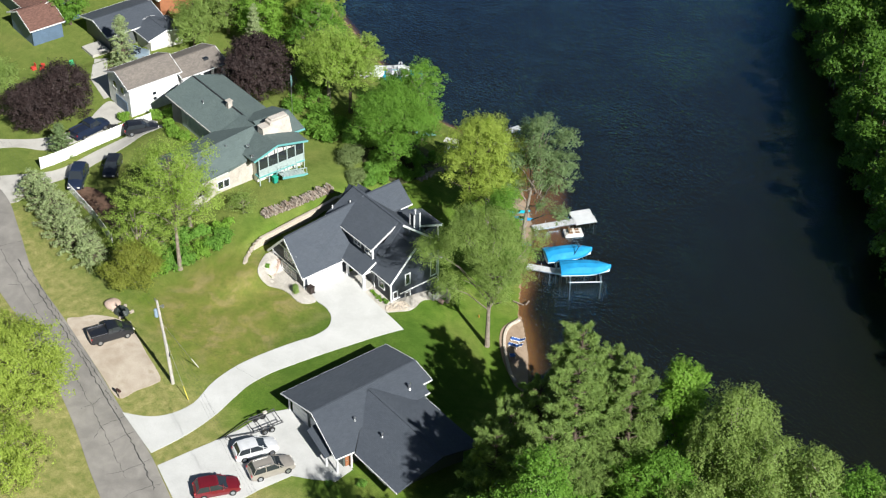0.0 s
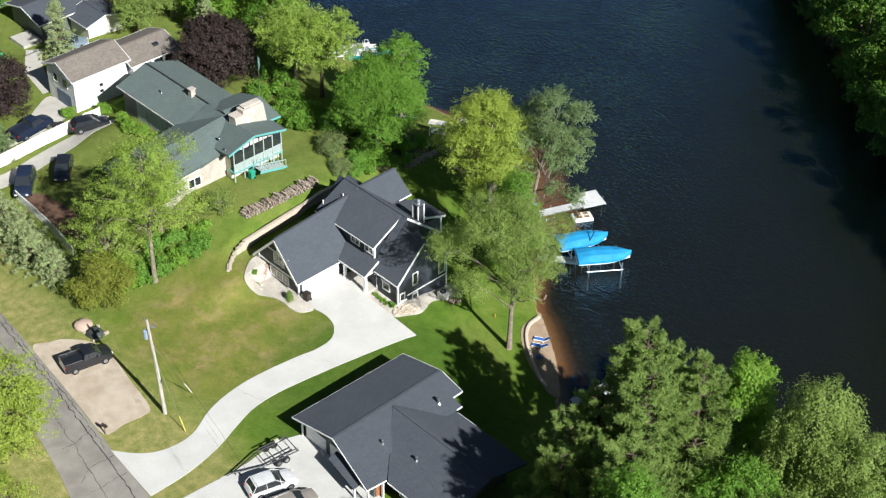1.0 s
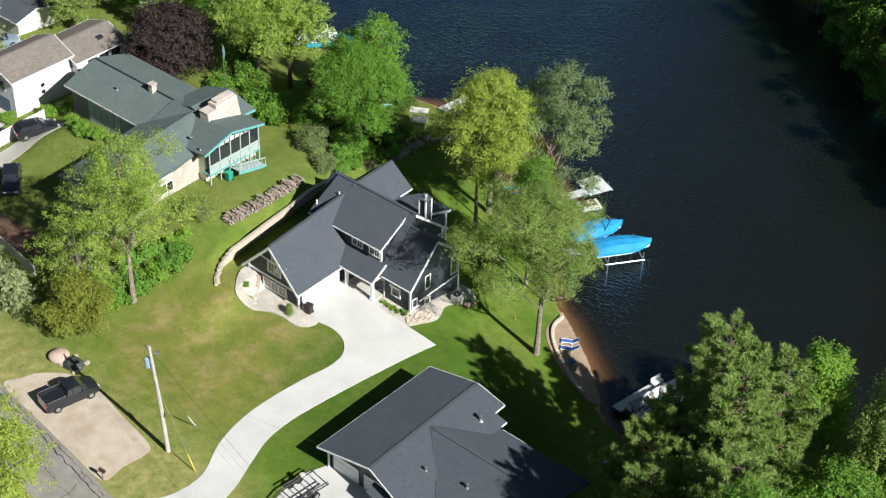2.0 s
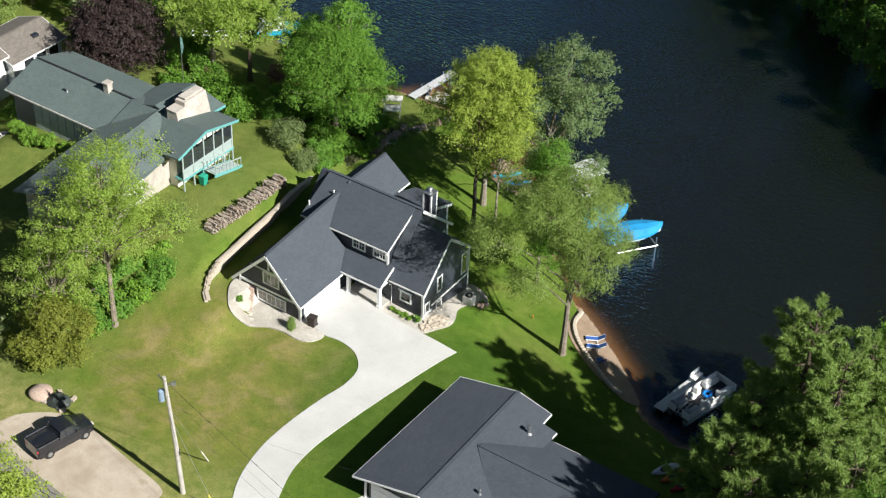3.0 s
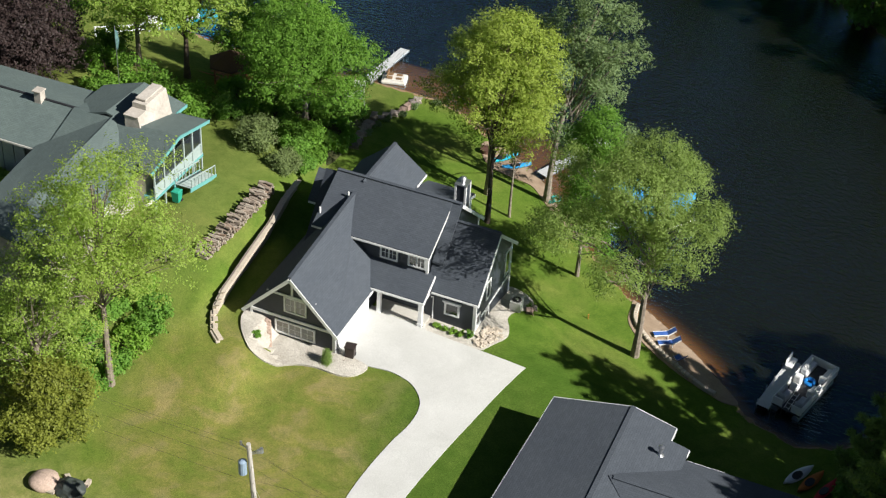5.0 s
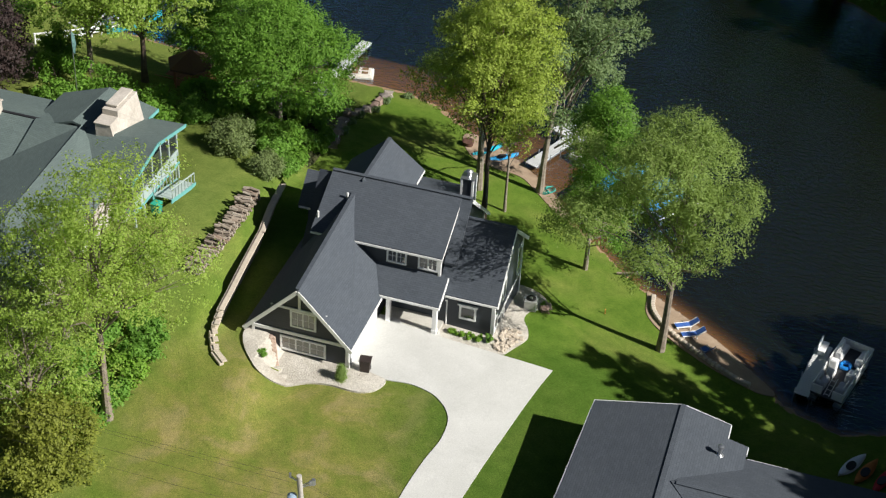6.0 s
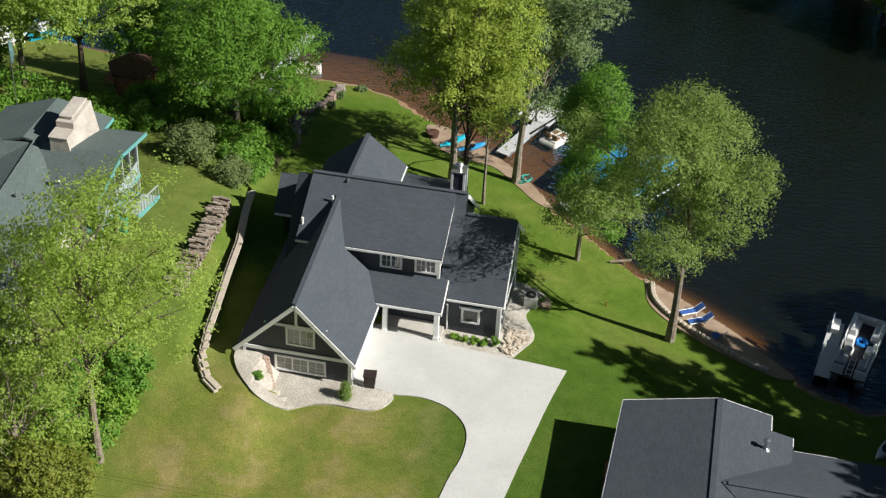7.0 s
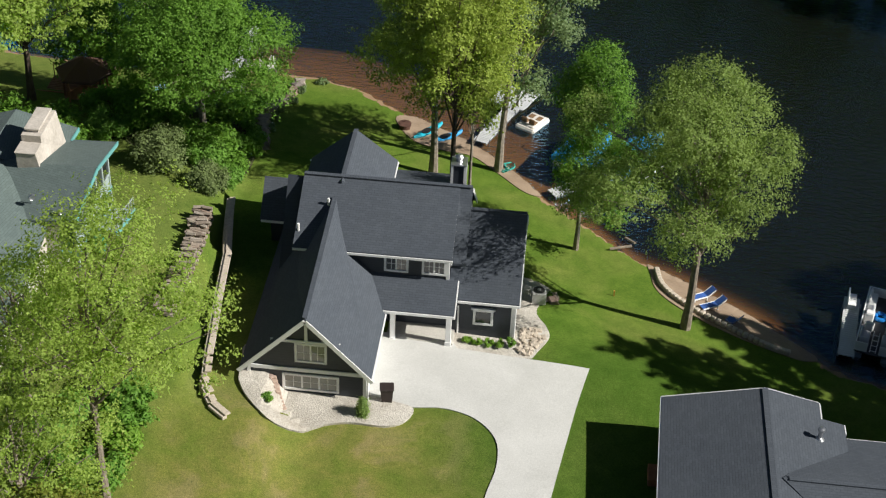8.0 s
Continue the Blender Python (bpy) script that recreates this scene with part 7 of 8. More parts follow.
dock("white-decked dock running out from the landing", (3.25, 31.8), (5.35, 37.0), 1.05, 28)
dock("square white-decked swim platform at a dock's end", (3.95, 38.8), (6.6, 37.7), 2.75, 14, posts=2)
dock("narrow white dock beyond the rock edging", (-16.0, 38.6), (-15.3, 45.6), 0.95, 34)
dock("short white dock beside a pontoon boat", (26.7, 11.9), (27.7, 17.6), 0.95, 28)
dock("grey gangway towards two covered boat lifts", (8.6, 26.2), (12.6, 29.2), 1.0, 22, -2.95)
dock("white dock with a moored runabout", (-40.2, 38.5), (-37.5, 43.0), 1.2, 24)


def hull_rings(L, W, D, n=9):
    """Boat sections from stern to bow, keel down."""
    out = []
    for k in range(n):
        t = k / (n - 1)
        w = W / 2 * (1 - max(0, (t - 0.45) / 0.55) ** 2.2) + 0.02
        z = D * 0.25 * max(0, t - 0.6)
        x = -L / 2 + L * t
        out.append([(x, -w, D + z), (x, -w * 0.92, D * 0.45 + z), (x, -w * 0.4, D * 0.08 + z * 1.5), (x, 0, z * 2), (x, w * 0.4, D * 0.08 + z * 1.5), (x, w * 0.92, D * 0.45 + z), (x, w, D + z)])
    return out


def lift_boat(x, y, rz, L, tower, label):
    b = thing("covered_boat", label, "boat", at=(x, y, WATER_Z), rz=rz)
    bm = bmesh.new()
    loft(bm, [[(px, py, pz + 0.75) for px, py, pz in r] for r in hull_rings(L, 2.3, 0.9)])
    part("hull", bm, WHITE, b)
    rings = []
    for k in range(9):
        t = k / 8
        w = 1.25 * (1 - max(0, (t - 0.5) / 0.5) ** 2.4) + 0.05
        px, top = -L / 2 - 0.1 + (L + 0.2) * t, 2.35 - 0.35 * abs(t - 0.45) * 2 + 0.05 * math.sin(9 * t)
        rings.append([(px, -w, 1.45), (px, -w * 1.02, 1.75), (px, -w * 0.55, top - 0.12), (px, 0, top), (px, w * 0.55, top - 0.12), (px, w * 1.02, 1.75), (px, w, 1.45)])
    bm = bmesh.new()
    loft(bm, rings)
    part("canvas_cover", bm, BLUE_TARP, b, "bright blue canvas boat cover")
    lift = thing("boat_lift", "galvanised boat lift frame standing in water", "boat lift", at=(x, y, WATER_Z), rz=rz)
    for px in (-1.9, 1.7):
        for py in (-1.55, 1.55):
            bm = bmesh.new()
            tube(bm, [(px, py, -1.9), (px, py, 1.5)], 0.055, 6)
            part("leg", bm, METAL, lift)
        bm = bmesh.new()
        tube(bm, [(px, -1.55, 0.72), (px, 1.55, 0.72)], 0.06, 6)
        part("cradle_beam", bm, METAL, lift)
    for py in (-1.55, 1.55):
        bm = bmesh.new()
        tube(bm, [(-2.1, py, 0.6), (1.9, py, 0.6)], 0.055, 6)
        part("side_beam", bm, METAL, lift)
    if tower:
        bm = bmesh.new()
        for py in (-1.0, 1.0):
            tube(bm, [(0.2, py, 1.6), (0.9, py * 0.85, 2.9), (1.3, py * 0.7, 3.0)], 0.05, 6)
        tube(bm, [(0.9, -0.85, 2.9), (0.9, 0.85, 2.9)], 0.05, 6)
        part("tow_tower", bm, P_NAVY, b)


lift_boat(10.8, 30.8, 64, 5.6, True, "runabout under a bright blue cover with a tow tower")
lift_boat(14.2, 30.4, 54, 5.8, False, "runabout under a bright blue cover on a lift")


def pontoon_boat():
    b = thing("pontoon_boat", "silver pontoon boat with grey and white seats at a dock", "boat", at=(29.0, 15.0, WATER_Z), rz=75)
    b.scale = (0.92, 0.86, 0.95)
    for s in (-1, 1):
        bm = bmesh.new()
        tube(bm, [(-3.2, s * 0.95, 0.05), (2.6, s * 0.95, 0.05), (3.3, s * 0.95, 0.3)], [0.3, 0.3, 0.05], 10)
        part("pontoon", bm, ALUMINIUM, b)
    block("deck", (-3.2, -1.25, 0.38), (3.2, 1.25, 0.48), worn("dark_marine_carpet", (0.05, 0.05, 0.055), 0.2), b, 0.02)
    for lo, hi in (((-3.1, -1.25, 0.48), (3.15, -1.2, 1.1)), ((-3.1, 1.2, 0.48), (3.15, 1.25, 1.1)), ((3.1, -1.2, 0.48), (3.15, 1.2, 1.1)), ((-3.1, -1.2, 0.48), (-3.05, -0.4, 1.1)), ((-3.1, 0.4, 0.48), (-3.05, 1.2, 1.1))):
        p = block("fence_panel", lo, hi, WHITE, b)
        block("fence_rail", (lo[0] - 0.02, lo[1] - 0.02, 1.1), (hi[0] + 0.02, hi[1] + 0.02, 1.15), WHITE, p, 0.01)
    soft = worn("pale_grey_vinyl", (0.42, 0.43, 0.46), 0.1, 3, 30, 0.5)
    for lo, hi, m, side in (((1.1, -1.15, 0.48), (2.95, -0.5, 0.88), WHITE, -1), ((1.1, 0.5, 0.48), (2.95, 1.15, 0.88), WHITE, 1), ((-1.0, 0.3, 0.48), (-0.35, 0.95, 0.95), WHITE, 0), ((-0.9, -1.15, 0.48), (0.4, -0.5, 0.88), WHITE, -1),
                            ((-2.75, -1.15, 0.48), (-1.3, -0.4, 0.9), soft, -1), ((-2.75, 0.4, 0.48), (-1.3, 1.15, 0.9), soft, 1)):
        seat = block("seat", lo, hi, m, b, 0.09)
        if side:
            block("seat_back", (lo[0] + 0.03, side * 1.03 - 0.12, 0.8), (hi[0] - 0.03, side * 1.03 + 0.12, 1.25), m, seat, 0.1)
        block("seat_back", (lo[0] - 0.06, lo[1] + 0.03, 0.8), (lo[0] + 0.2, hi[1] - 0.03, 1.3), m, seat, 0.1)
    bm = bmesh.new()
    box(bm, (-0.2, 0.45, 0.48), (0.35, 1.1, 1.35), 0.08)
    part("helm_console", bm, WHITE, b)
    bm = bmesh.new()
    for s in (-0.2, 0.2):
        tube(bm, [(-3.1, s, 0.55), (-2.6, s, 0.75), (-1.5, s, 1.05)], 0.03, 5)
    for k in range(4):
        tube(bm, [(-3.0 + 0.4 * k, -0.2, 0.6 + 0.12 * k), (-3.0 + 0.4 * k, 0.2, 0.6 + 0.12 * k)], 0.025, 5)
    part("ladder", bm, WHITE, b)
    bm = bmesh.new()
    tube(bm, [(0.75 + 0.36 * math.cos(k * math.pi / 8), 0.02 + 0.36 * math.sin(k * math.pi / 8), 0.64) for k in range(17)], 0.15, 8)
    part("swim_ring", bm, worn("shiny_blue_plastic", (0.02, 0.22, 0.62), 0.1, 2, 30, 0.3), b, "blue inflatable swim ring")
    c = thing("dock_bench", "white moulded bench on the dock", "bench", at=(27.55, 16.9, -2.87), rz=80)
    block("seat", (-0.6, -0.25, 0.3), (0.6, 0.25, 0.42), WHITE, c, 0.04), block("backrest", (-0.6, 0.2, 0.4), (0.6, 0.3, 0.85), WHITE, c, 0.04)
    for x in (-0.5, 0.42):
        block("leg", (x, -0.2, 0), (x + 0.08, 0.25, 0.3), WHITE, c)


pontoon_boat()


def paddle_boat(x, y, rz):
    b = thing("paddle_boat", "cream plastic pedal boat with brown seats afloat", "pedal boat", "pedal boats", (x, y, WATER_Z), rz)
    bm = bmesh.new()
    box(bm, (-1.15, -0.8, -0.08), (1.15, 0.8, 0.32), 0.12), box(bm, (-0.9, -0.62, 0.3), (0.95, 0.62, 0.42), 0.06)
    part("hull", bm, VINYL, b)
    for px, py in ((-0.35, -0.32), (-0.35, 0.32)):
        s = block("seat", (px - 0.25, py - 0.24, 0.4), (px + 0.22, py + 0.24, 0.5), worn("brown_plastic_seat", (0.2, 0.12, 0.06), 0.2), b, 0.05)
        block("seat_back", (px - 0.32, py - 0.24, 0.45), (px - 0.2, py + 0.24, 0.85), MATS["brown_plastic_seat"], s, 0.04)
    for py in (-0.32, 0.32):
        block("pedal_well", (0.15, py - 0.2, 0.4), (0.7, py + 0.2, 0.44), MATS["brown_plastic_seat"], b, 0.03)


paddle_boat(6.8, 35.3, 60)
paddle_boat(-14.1, 40.6, 15)


def runabout():
    b = thing("motor_boat", "white and turquoise runabout moored at a dock", "boat", at=(-35.7, 41.3, WATER_Z), rz=50)
    bm = bmesh.new()
    loft(bm, [[(px, py, pz - 0.2) for px, py, pz in r] for r in hull_rings(5.6, 2.2, 0.9)])
    part("hull", bm, worn("turquoise_gelcoat", (0.02, 0.35, 0.48), 0.1, 2, 30, 0.3), b)
    block("cockpit_liner", (-2.4, -0.85, 0.62), (0.8, 0.85, 0.78), WHITE, b, 0.06)
    for lo, hi in (((-2.3, -0.8, 0.78), (-1.6, 0.8, 1.15)), ((-0.6, -0.8, 0.78), (-0.1, -0.2, 1.2)), ((-0.6, 0.2, 0.78), (-0.1, 0.8, 1.2))):
        block("seat", lo, hi, GREY_VINYL, b, 0.06)
    bm = bmesh.new()
    for s in (-1, 1):
        tube(bm, [(-0.8, s * 0.95, 0.8), (-0.6, s * 0.8, 2.1), (-0.2, s * 0.5, 2.3)], 0.05, 6)
    tube(bm, [(-0.2, -0.5, 2.3), (-0.2, 0.5, 2.3)], 0.05, 6)
    part("tow_tower", bm, WHITE, b)
    p = thing("pontoon_boat", "cream pontoon boat moored beside a runabout", "boat", at=(-37.3, 40.4, WATER_Z), rz=50)
    block("deck", (-2.8, -1.2, 0.35), (2.8, 1.2, 0.5), VINYL, p, 0.04)
    for lo, hi in (((-2.7, -1.1, 0.5), (-1.0, 1.1, 0.95)), ((0.9, -1.1, 0.5), (2.6, -0.5, 0.95)), ((0.9, 0.5, 0.5), (2.6, 1.1, 0.95))):
        block("seat", lo, hi, WHITE, p, 0.08)
    for s in (-1, 1):
        bm = bmesh.new()
        tube(bm, [(-2.8, s * 0.9, 0.05), (2.3, s * 0.9, 0.05), (2.9, s * 0.9, 0.25)], [0.28, 0.28, 0.05], 8)
        part("pontoon", bm, ALUMINIUM, p)


runabout()


def kayak(x, y, rz, col, label, L=2.9, group="kayaks", tilt=0):
    k = thing("kayak", label, "kayak", group)
    k.matrix_basis = pose(x, y, max(land(x, y), WATER_Z) + 0.06, tilt, 0, rz)
    rings = []
    for i in range(11):
        t = i / 10
        w = 0.36 * math.sin(math.pi * (0.03 + 0.94 * t)) ** 0.7
        rise = 0.1 * (2 * t - 1) ** 4
        px = -L / 2 + L * t
        rings.append([(px, -w, 0.2 + rise), (px, -w * 0.6, 0.04 + rise), (px, 0, rise), (px, w * 0.6, 0.04 + rise), (px, w, 0.2 + rise), (px, w * 0.5, 0.28 + rise), (px, 0, 0.3 + rise), (px, -w * 0.5, 0.28 + rise)])
    bm = bmesh.new()
    loft(bm, rings)
    part("hull", bm, col, k)
    bm = bmesh.new()
    tube(bm, [(-0.15, 0, 0.27), (-0.15, 0, 0.33)], 0.27, 14)
    bmesh.ops.scale(bm, vec=(1.7, 0.95, 1), verts=bm.verts, space=Matrix.Translation((0.15, 0, 0)))
    part("cockpit", bm, DARK_METAL, k)


AQUA = worn("aqua_plastic", (0.02, 0.42, 0.55), 0.1, 2, 30, 0.4)
SKY_BLUE = worn("blue_plastic", (0.03, 0.30, 0.62), 0.1, 2, 30, 0.4)
kayak(-0.5, 32.6, 52, AQUA, "aqua kayak pulled up on sand")
kayak(0.9, 32.2, 40, SKY_BLUE, "bright blue kayak pulled up on sand", 2.6)
kayak(30.4, 6.0, 60, WHITE, "white kayak on the shaded bank", 2.7, "kayaks on the bank", 20)
kayak(31.3, 5.6, 66, worn("orange_plastic", (0.5, 0.16, 0.03), 0.1), "orange kayak on the shaded bank", 2.7, "kayaks on the bank", 10)
kayak(32.4, 5.0, 70, worn("red_plastic", (0.45, 0.02, 0.03), 0.1), "red kayak on the shaded bank", 2.7, "kayaks on the bank", -10)
kayak(-20.6, 33.2, 40, worn("pale_aqua_plastic", (0.25, 0.5, 0.5), 0.1), "pale aqua canoe on a lawn", 3.4)


def lounger(x, y, rz, label):
    c = thing("sun_lounger", label, "sun lounger", "loungers on the beach", (x, y, land(x, y) + 0.06), rz)
    c.scale = (0.82, 0.82, 0.82)
    bm = bmesh.new()
    for s in (-0.3, 0.3):
        tube(bm, [(-0.95, s, 0.32), (0.35, s, 0.32), (1.0, s, 0.75)], 0.055, 6)
    part("frame", bm, WHITE, c)
    for px in (-0.8, 0.3):
        for s in (-0.3, 0.3):
            bm = bmesh.new()
            tube(bm, [(px, s, 0), (px, s, 0.32)], 0.05, 6)
            part("leg", bm, WHITE, c)
    m = worn("royal_blue_sling", (0.05, 0.13, 0.42), 0.12, 4, 30, 0.7)
    block("seat_sling", (-0.95, -0.29, 0.31), (0.35, 0.29, 0.35), m, c, 0.01)
    bm = bmesh.new()
    box(bm, (0, -0.29, -0.02), (0.82, 0.29, 0.02), 0.01, pose(0.35, 0, 0.34, 0, -33, 0))
    part("back_sling", bm, m, c)


lounger(18.35, 16.35, 30, "white-framed sun lounger with a royal blue sling")
lounger(18.95, 15.45, 28, "white-framed sun lounger with a royal blue sling")
c = thing("beach_chair", "low folding beach chair with blue sling on sand", "chair", at=(20.1, 14.1, land(20.1, 14.1) + 0.06), rz=-35)
block("seat", (-0.35, -0.28, 0.18), (0.2, 0.28, 0.22), MATS["royal_blue_sling"], c, 0.01)
bm = bmesh.new()
box(bm, (0, -0.28, -0.02), (0.65, 0.28, 0.02), 0.01, pose(0.2, 0, 0.2, 0, -55, 0))
part("backrest", bm, MATS["royal_blue_sling"], c)
bm = bmesh.new()
for s in (-0.3, 0.3):
    tube(bm, [(-0.4, s, 0.02), (0.25, s, 0.3), (0.55, s, 0.75)], 0.02, 5), tube(bm, [(0.4, s, 0.0), (-0.3, s, 0.35)], 0.02, 5)
part("frame", bm, METAL, c)


# ---- pole, wires and roadside things ----
def utility_pole():
    x, y = 5.1, -19.8
    z = land(x, y)
    p = thing("utility_pole", "tall weathered utility pole with transformer and lamp", "utility pole")
    bm = bmesh.new()
    tube(bm, [(x, y, z - 0.5), (x - 0.1, y - 0.2, z + 5), (x - 0.25, y - 0.55, 12.2)], [0.2, 0.16, 0.12], 12)
    part("shaft", bm, POLE_WOOD, p)
    tx, ty = x - 0.22, y - 0.5
    bm = bmesh.new()
    tube(bm, [(tx - 0.38, ty - 0.1, 10.0), (tx - 0.38, ty - 0.1, 10.85)], 0.23, 12), tube(bm, [(tx - 0.38, ty - 0.1, 10.85), (tx - 0.38, ty - 0.1, 10.95)], [0.23, 0.1], 12)
    part("transformer", bm, worn("blue_grey_enamel", (0.25, 0.33, 0.42), 0.1), p)
    bm = bmesh.new()
    for k, q in enumerate(((-0.5, 0), (0.45, 0.1))):
        tube(bm, [(tx, ty, 11.7 - 0.3 * k), (tx + q[0], ty + q[1], 11.95 - 0.3 * k)], 0.03, 6)
        tube(bm, [(tx + q[0], ty + q[1], 11.9 - 0.3 * k), (tx + q[0], ty + q[1], 12.15 - 0.3 * k)], 0.06, 8)
    part("insulator", bm, METAL, p)
    bm = bmesh.new()
    tube(bm, [(tx, ty, 11.5), (tx + 0.5, ty + 0.25, 11.75)], 0.03, 6), tube(bm, [(tx + 0.5, ty + 0.25, 11.6), (tx + 0.55, ty + 0.28, 11.85)], [0.17, 0.09], 10)
    part("lamp_head", bm, METAL, p)
    bm = bmesh.new()
    tube(bm, [(x - 0.1, y - 0.1, 4.8), (x - 0.1, y - 0.1, 5.2)], 0.2, 8)
    part("cable_box", bm, DARK_METAL, p)
    return tx, ty


TX, TY = utility_pole()


def wire(name, label, a, b, sag, r=0.0055):
    bm = bmesh.new()
    a, b = Vector(a), Vector(b)
    tube(bm, [a.lerp(b, t) - Vector((0, 0, sag * 4 * t * (1 - t))) for t in (k / 14 for k in range(15))], r, 5)
    tagged(part(name, bm, DARK_METAL), label, "cable", "overhead lines")


for z, dx in ((12.0, -0.45), (11.6, 0.4), (10.6, 0.0), (9.4, 0.05)):
    wire("power_line", "thin overhead power line", (TX + dx, TY, z), (58 + dx, -32, z + 0.2), 0.9)
    wire("power_line", "thin overhead power line", (TX + dx, TY, z), (-48 + dx, -18 + dx, z), 0.9)
wire("power_line", "thin service line to a house roof", (TX, TY, 9.6), (20.15, -12.0, 4.0), 0.5)
for gx, gy, h in ((4.45, -16.3, 9.6), (8.4, -19.9, 9.0)):
    g = thing("guy_wire", "steel guy wire with a yellow guard sleeve", "guy wire", "pole guys")
    a, b = Vector((TX, TY, h)), Vector((gx, gy, land(gx, gy)))
    bm = bmesh.new()
    tube(bm, [a, b], 0.013, 5)
    part("cable", bm, METAL, g)
    bm = bmesh.new()
    tube(bm, [b.lerp(a, 0.02), b.lerp(a, 0.2)], 0.045, 6)
    part("guard", bm, worn("faded_yellow_plastic", (0.62, 0.52, 0.08), 0.15) if gx > 5 else OFFWHITE, g)

x, y = 3.9, -25.4
mb = thing("mailbox", "small dark mailbox on a post beside the lane", "mailbox", at=(x, y, land(x, y)), rz=10)
block("post", (-0.05, -0.05, -0.2), (0.05, 0.05, 1.0), WOOD, mb)
bm = bmesh.new()
prism(bm, [(-0.12, 1.0), (0.12, 1.0), (0.12, 1.18), (0.07, 1.27), (-0.07, 1.27), (-0.12, 1.18)], -0.28, 0.28, 0)
part("box", bm, worn("brown_enamel", (0.06, 0.03, 0.025), 0.15), mb)
x, y = -8.5, -18.3
pile = thing("tarped_pile", "dark tarp over a small heap among boulders", "tarp")
bm = bmesh.new()
bmesh.ops.create_icosphere(bm, subdivisions=3, radius=1.0)
for v in bm.verts:
    k = 1 + 0.16 * noise.noise(v.co * 2.1)
    v.co = Vector((x + v.co.x * 0.95 * k, y + v.co.y * 0.8 * k, land(x, y) + max(-0.2, v.co.z * 0.75 * k)))
part("tarp", bm, worn("dark_green_tarp", (0.045, 0.055, 0.05), 0.3, 3, 20, 0.6, 0, 0.4), pile)

bm = bmesh.new()
bmesh.ops.create_icosphere(bm, subdivisions=3, radius=1.0)
for v in bm.verts:
    k = 1 + 0.12 * noise.noise(v.co * 1.4)
    v.co = Vector((v.co.x * 0.95 * k, v.co.y * 0.85 * k, v.co.z * 0.55 * k))
for f in bm.faces:
    f.smooth = True
rock = part("boulder", bm, PINK_STONE)
rock.matrix_basis = pose(-10.1, -18.5, land(-10.1, -18.5) + 0.2, 0, 0, 25)
tagged(rock, "large rounded pinkish boulder beside a tarped heap", "boulder")
hem = [stone_mesh("hem_stone", 0.5, 0.34, 0.22, random.Random(50 + k), varied("pale_flat_stone_%s" % "ab"[k], [(0.0, (0.42, 0.35, 0.28)), (1.0, (0.52, 0.45, 0.37))]), 0.3) for k in range(2)]
for k, (dx, dy) in enumerate(((-0.75, -0.6), (0.8, -0.5), (0.55, 0.75), (-0.6, 0.7))):
    st = new("flat_stone", hem[k % 2])
    st.matrix_basis = pose(x + dx * 1.15, y + dy * 1.15, land(x + dx, y + dy) + 0.1, 0, 0, 47 * k)
    tagged(st, "pale flat stone weighing down a tarp", "stone", "stones round a tarp")

# tan cobbles at the lawn end of the side bed
cob = thing("cobble_border", "scatter of tan cobbles on river gravel by a wall", "cobbles")
rnd = random.Random(71)
COB = [stone_mesh("cobble", a, a * 0.75, a * 0.55, rnd, WALL_BLOCK, 0.3) for a in (0.24, 0.3, 0.36)]
for k in range(64):
    u, v = rnd.random(), rnd.random()
    cx, cy = 7.35 + 1.5 * u, 5.95 + 2.6 * v
    if cx > 8.1 + 0.36 * (cy - 5.9):
        continue
    ob = new("cobble", rnd.choice(COB))
    ob.parent = cob
    ob.matrix_basis = pose(cx, cy, land(cx, cy) + 0.1, rnd.uniform(-15, 15), rnd.uniform(-15, 15), rnd.uniform(0, 360))

# bins, condenser and planting by the house
x, y = 0.75, 0.55
bn = thing("wheeled_bin", "dark brown wheeled rubbish bin at the garage corner", "bin", at=(x, y, land(x, y) + 0.06), rz=8)
bm = bmesh.new()
prism(bm, [(-0.27, 0.08), (0.27, 0.08), (0.34, 0.95), (-0.34, 0.95)], -0.28, 0.28, 1)
part("body", bm, worn("dark_brown_plastic", (0.035, 0.025, 0.022), 0.15, 3, 30, 0.5), bn)
block("lid", (-0.38, -0.34, 0.95), (0.38, 0.34, 1.03), MATS["dark_brown_plastic"], bn, 0.03)
for s in (-0.25, 0.25):
    bm = bmesh.new()
    tube(bm, [(s - 0.04, 0.3, 0.12), (s + 0.04, 0.3, 0.12)], 0.12, 12)
    part("wheel", bm, RUBBER, bn)
x, y = 8.3, 12.2
ac = thing("air_conditioner", "grey outdoor air-conditioning unit with a round fan grille", "air conditioner", at=(x, y, land(x, y) + 0.05), rz=5)
block("cabinet", (-0.42, -0.42, 0.05), (0.42, 0.42, 0.85), worn("grey_enamel", (0.42, 0.42, 0.40), 0.08, 3, 30, 0.5), ac, 0.03)
bm = bmesh.new()
tube(bm, [(0, 0, 0.85), (0, 0, 0.88)], 0.34, 20)
g = part("fan_grille", bm, DARK_METAL, ac)
bm = bmesh.new()
tube(bm, [(0, 0, 0.88), (0, 0, 0.93)], 0.11, 12)
part("fan_hub", bm, METAL, g)
bh = thing("garden_hose", "tangled turquoise hose on grass by a tree", "hose")
bm = bmesh.new()
rnd = random.Random(6)
tube(bm, [(5.0 + (0.35 + 0.12 * rnd.random()) * math.cos(k * 0.7) + 0.02 * k, 29.0 + (0.35 + 0.12 * rnd.random()) * math.sin(k * 0.7), land(5, 29) + 0.06 + 0.012 * k) for k in range(34)], 0.05, 6)
part("coil", bm, worn("turquoise_rubber", (0.05, 0.42, 0.36), 0.15), bh)
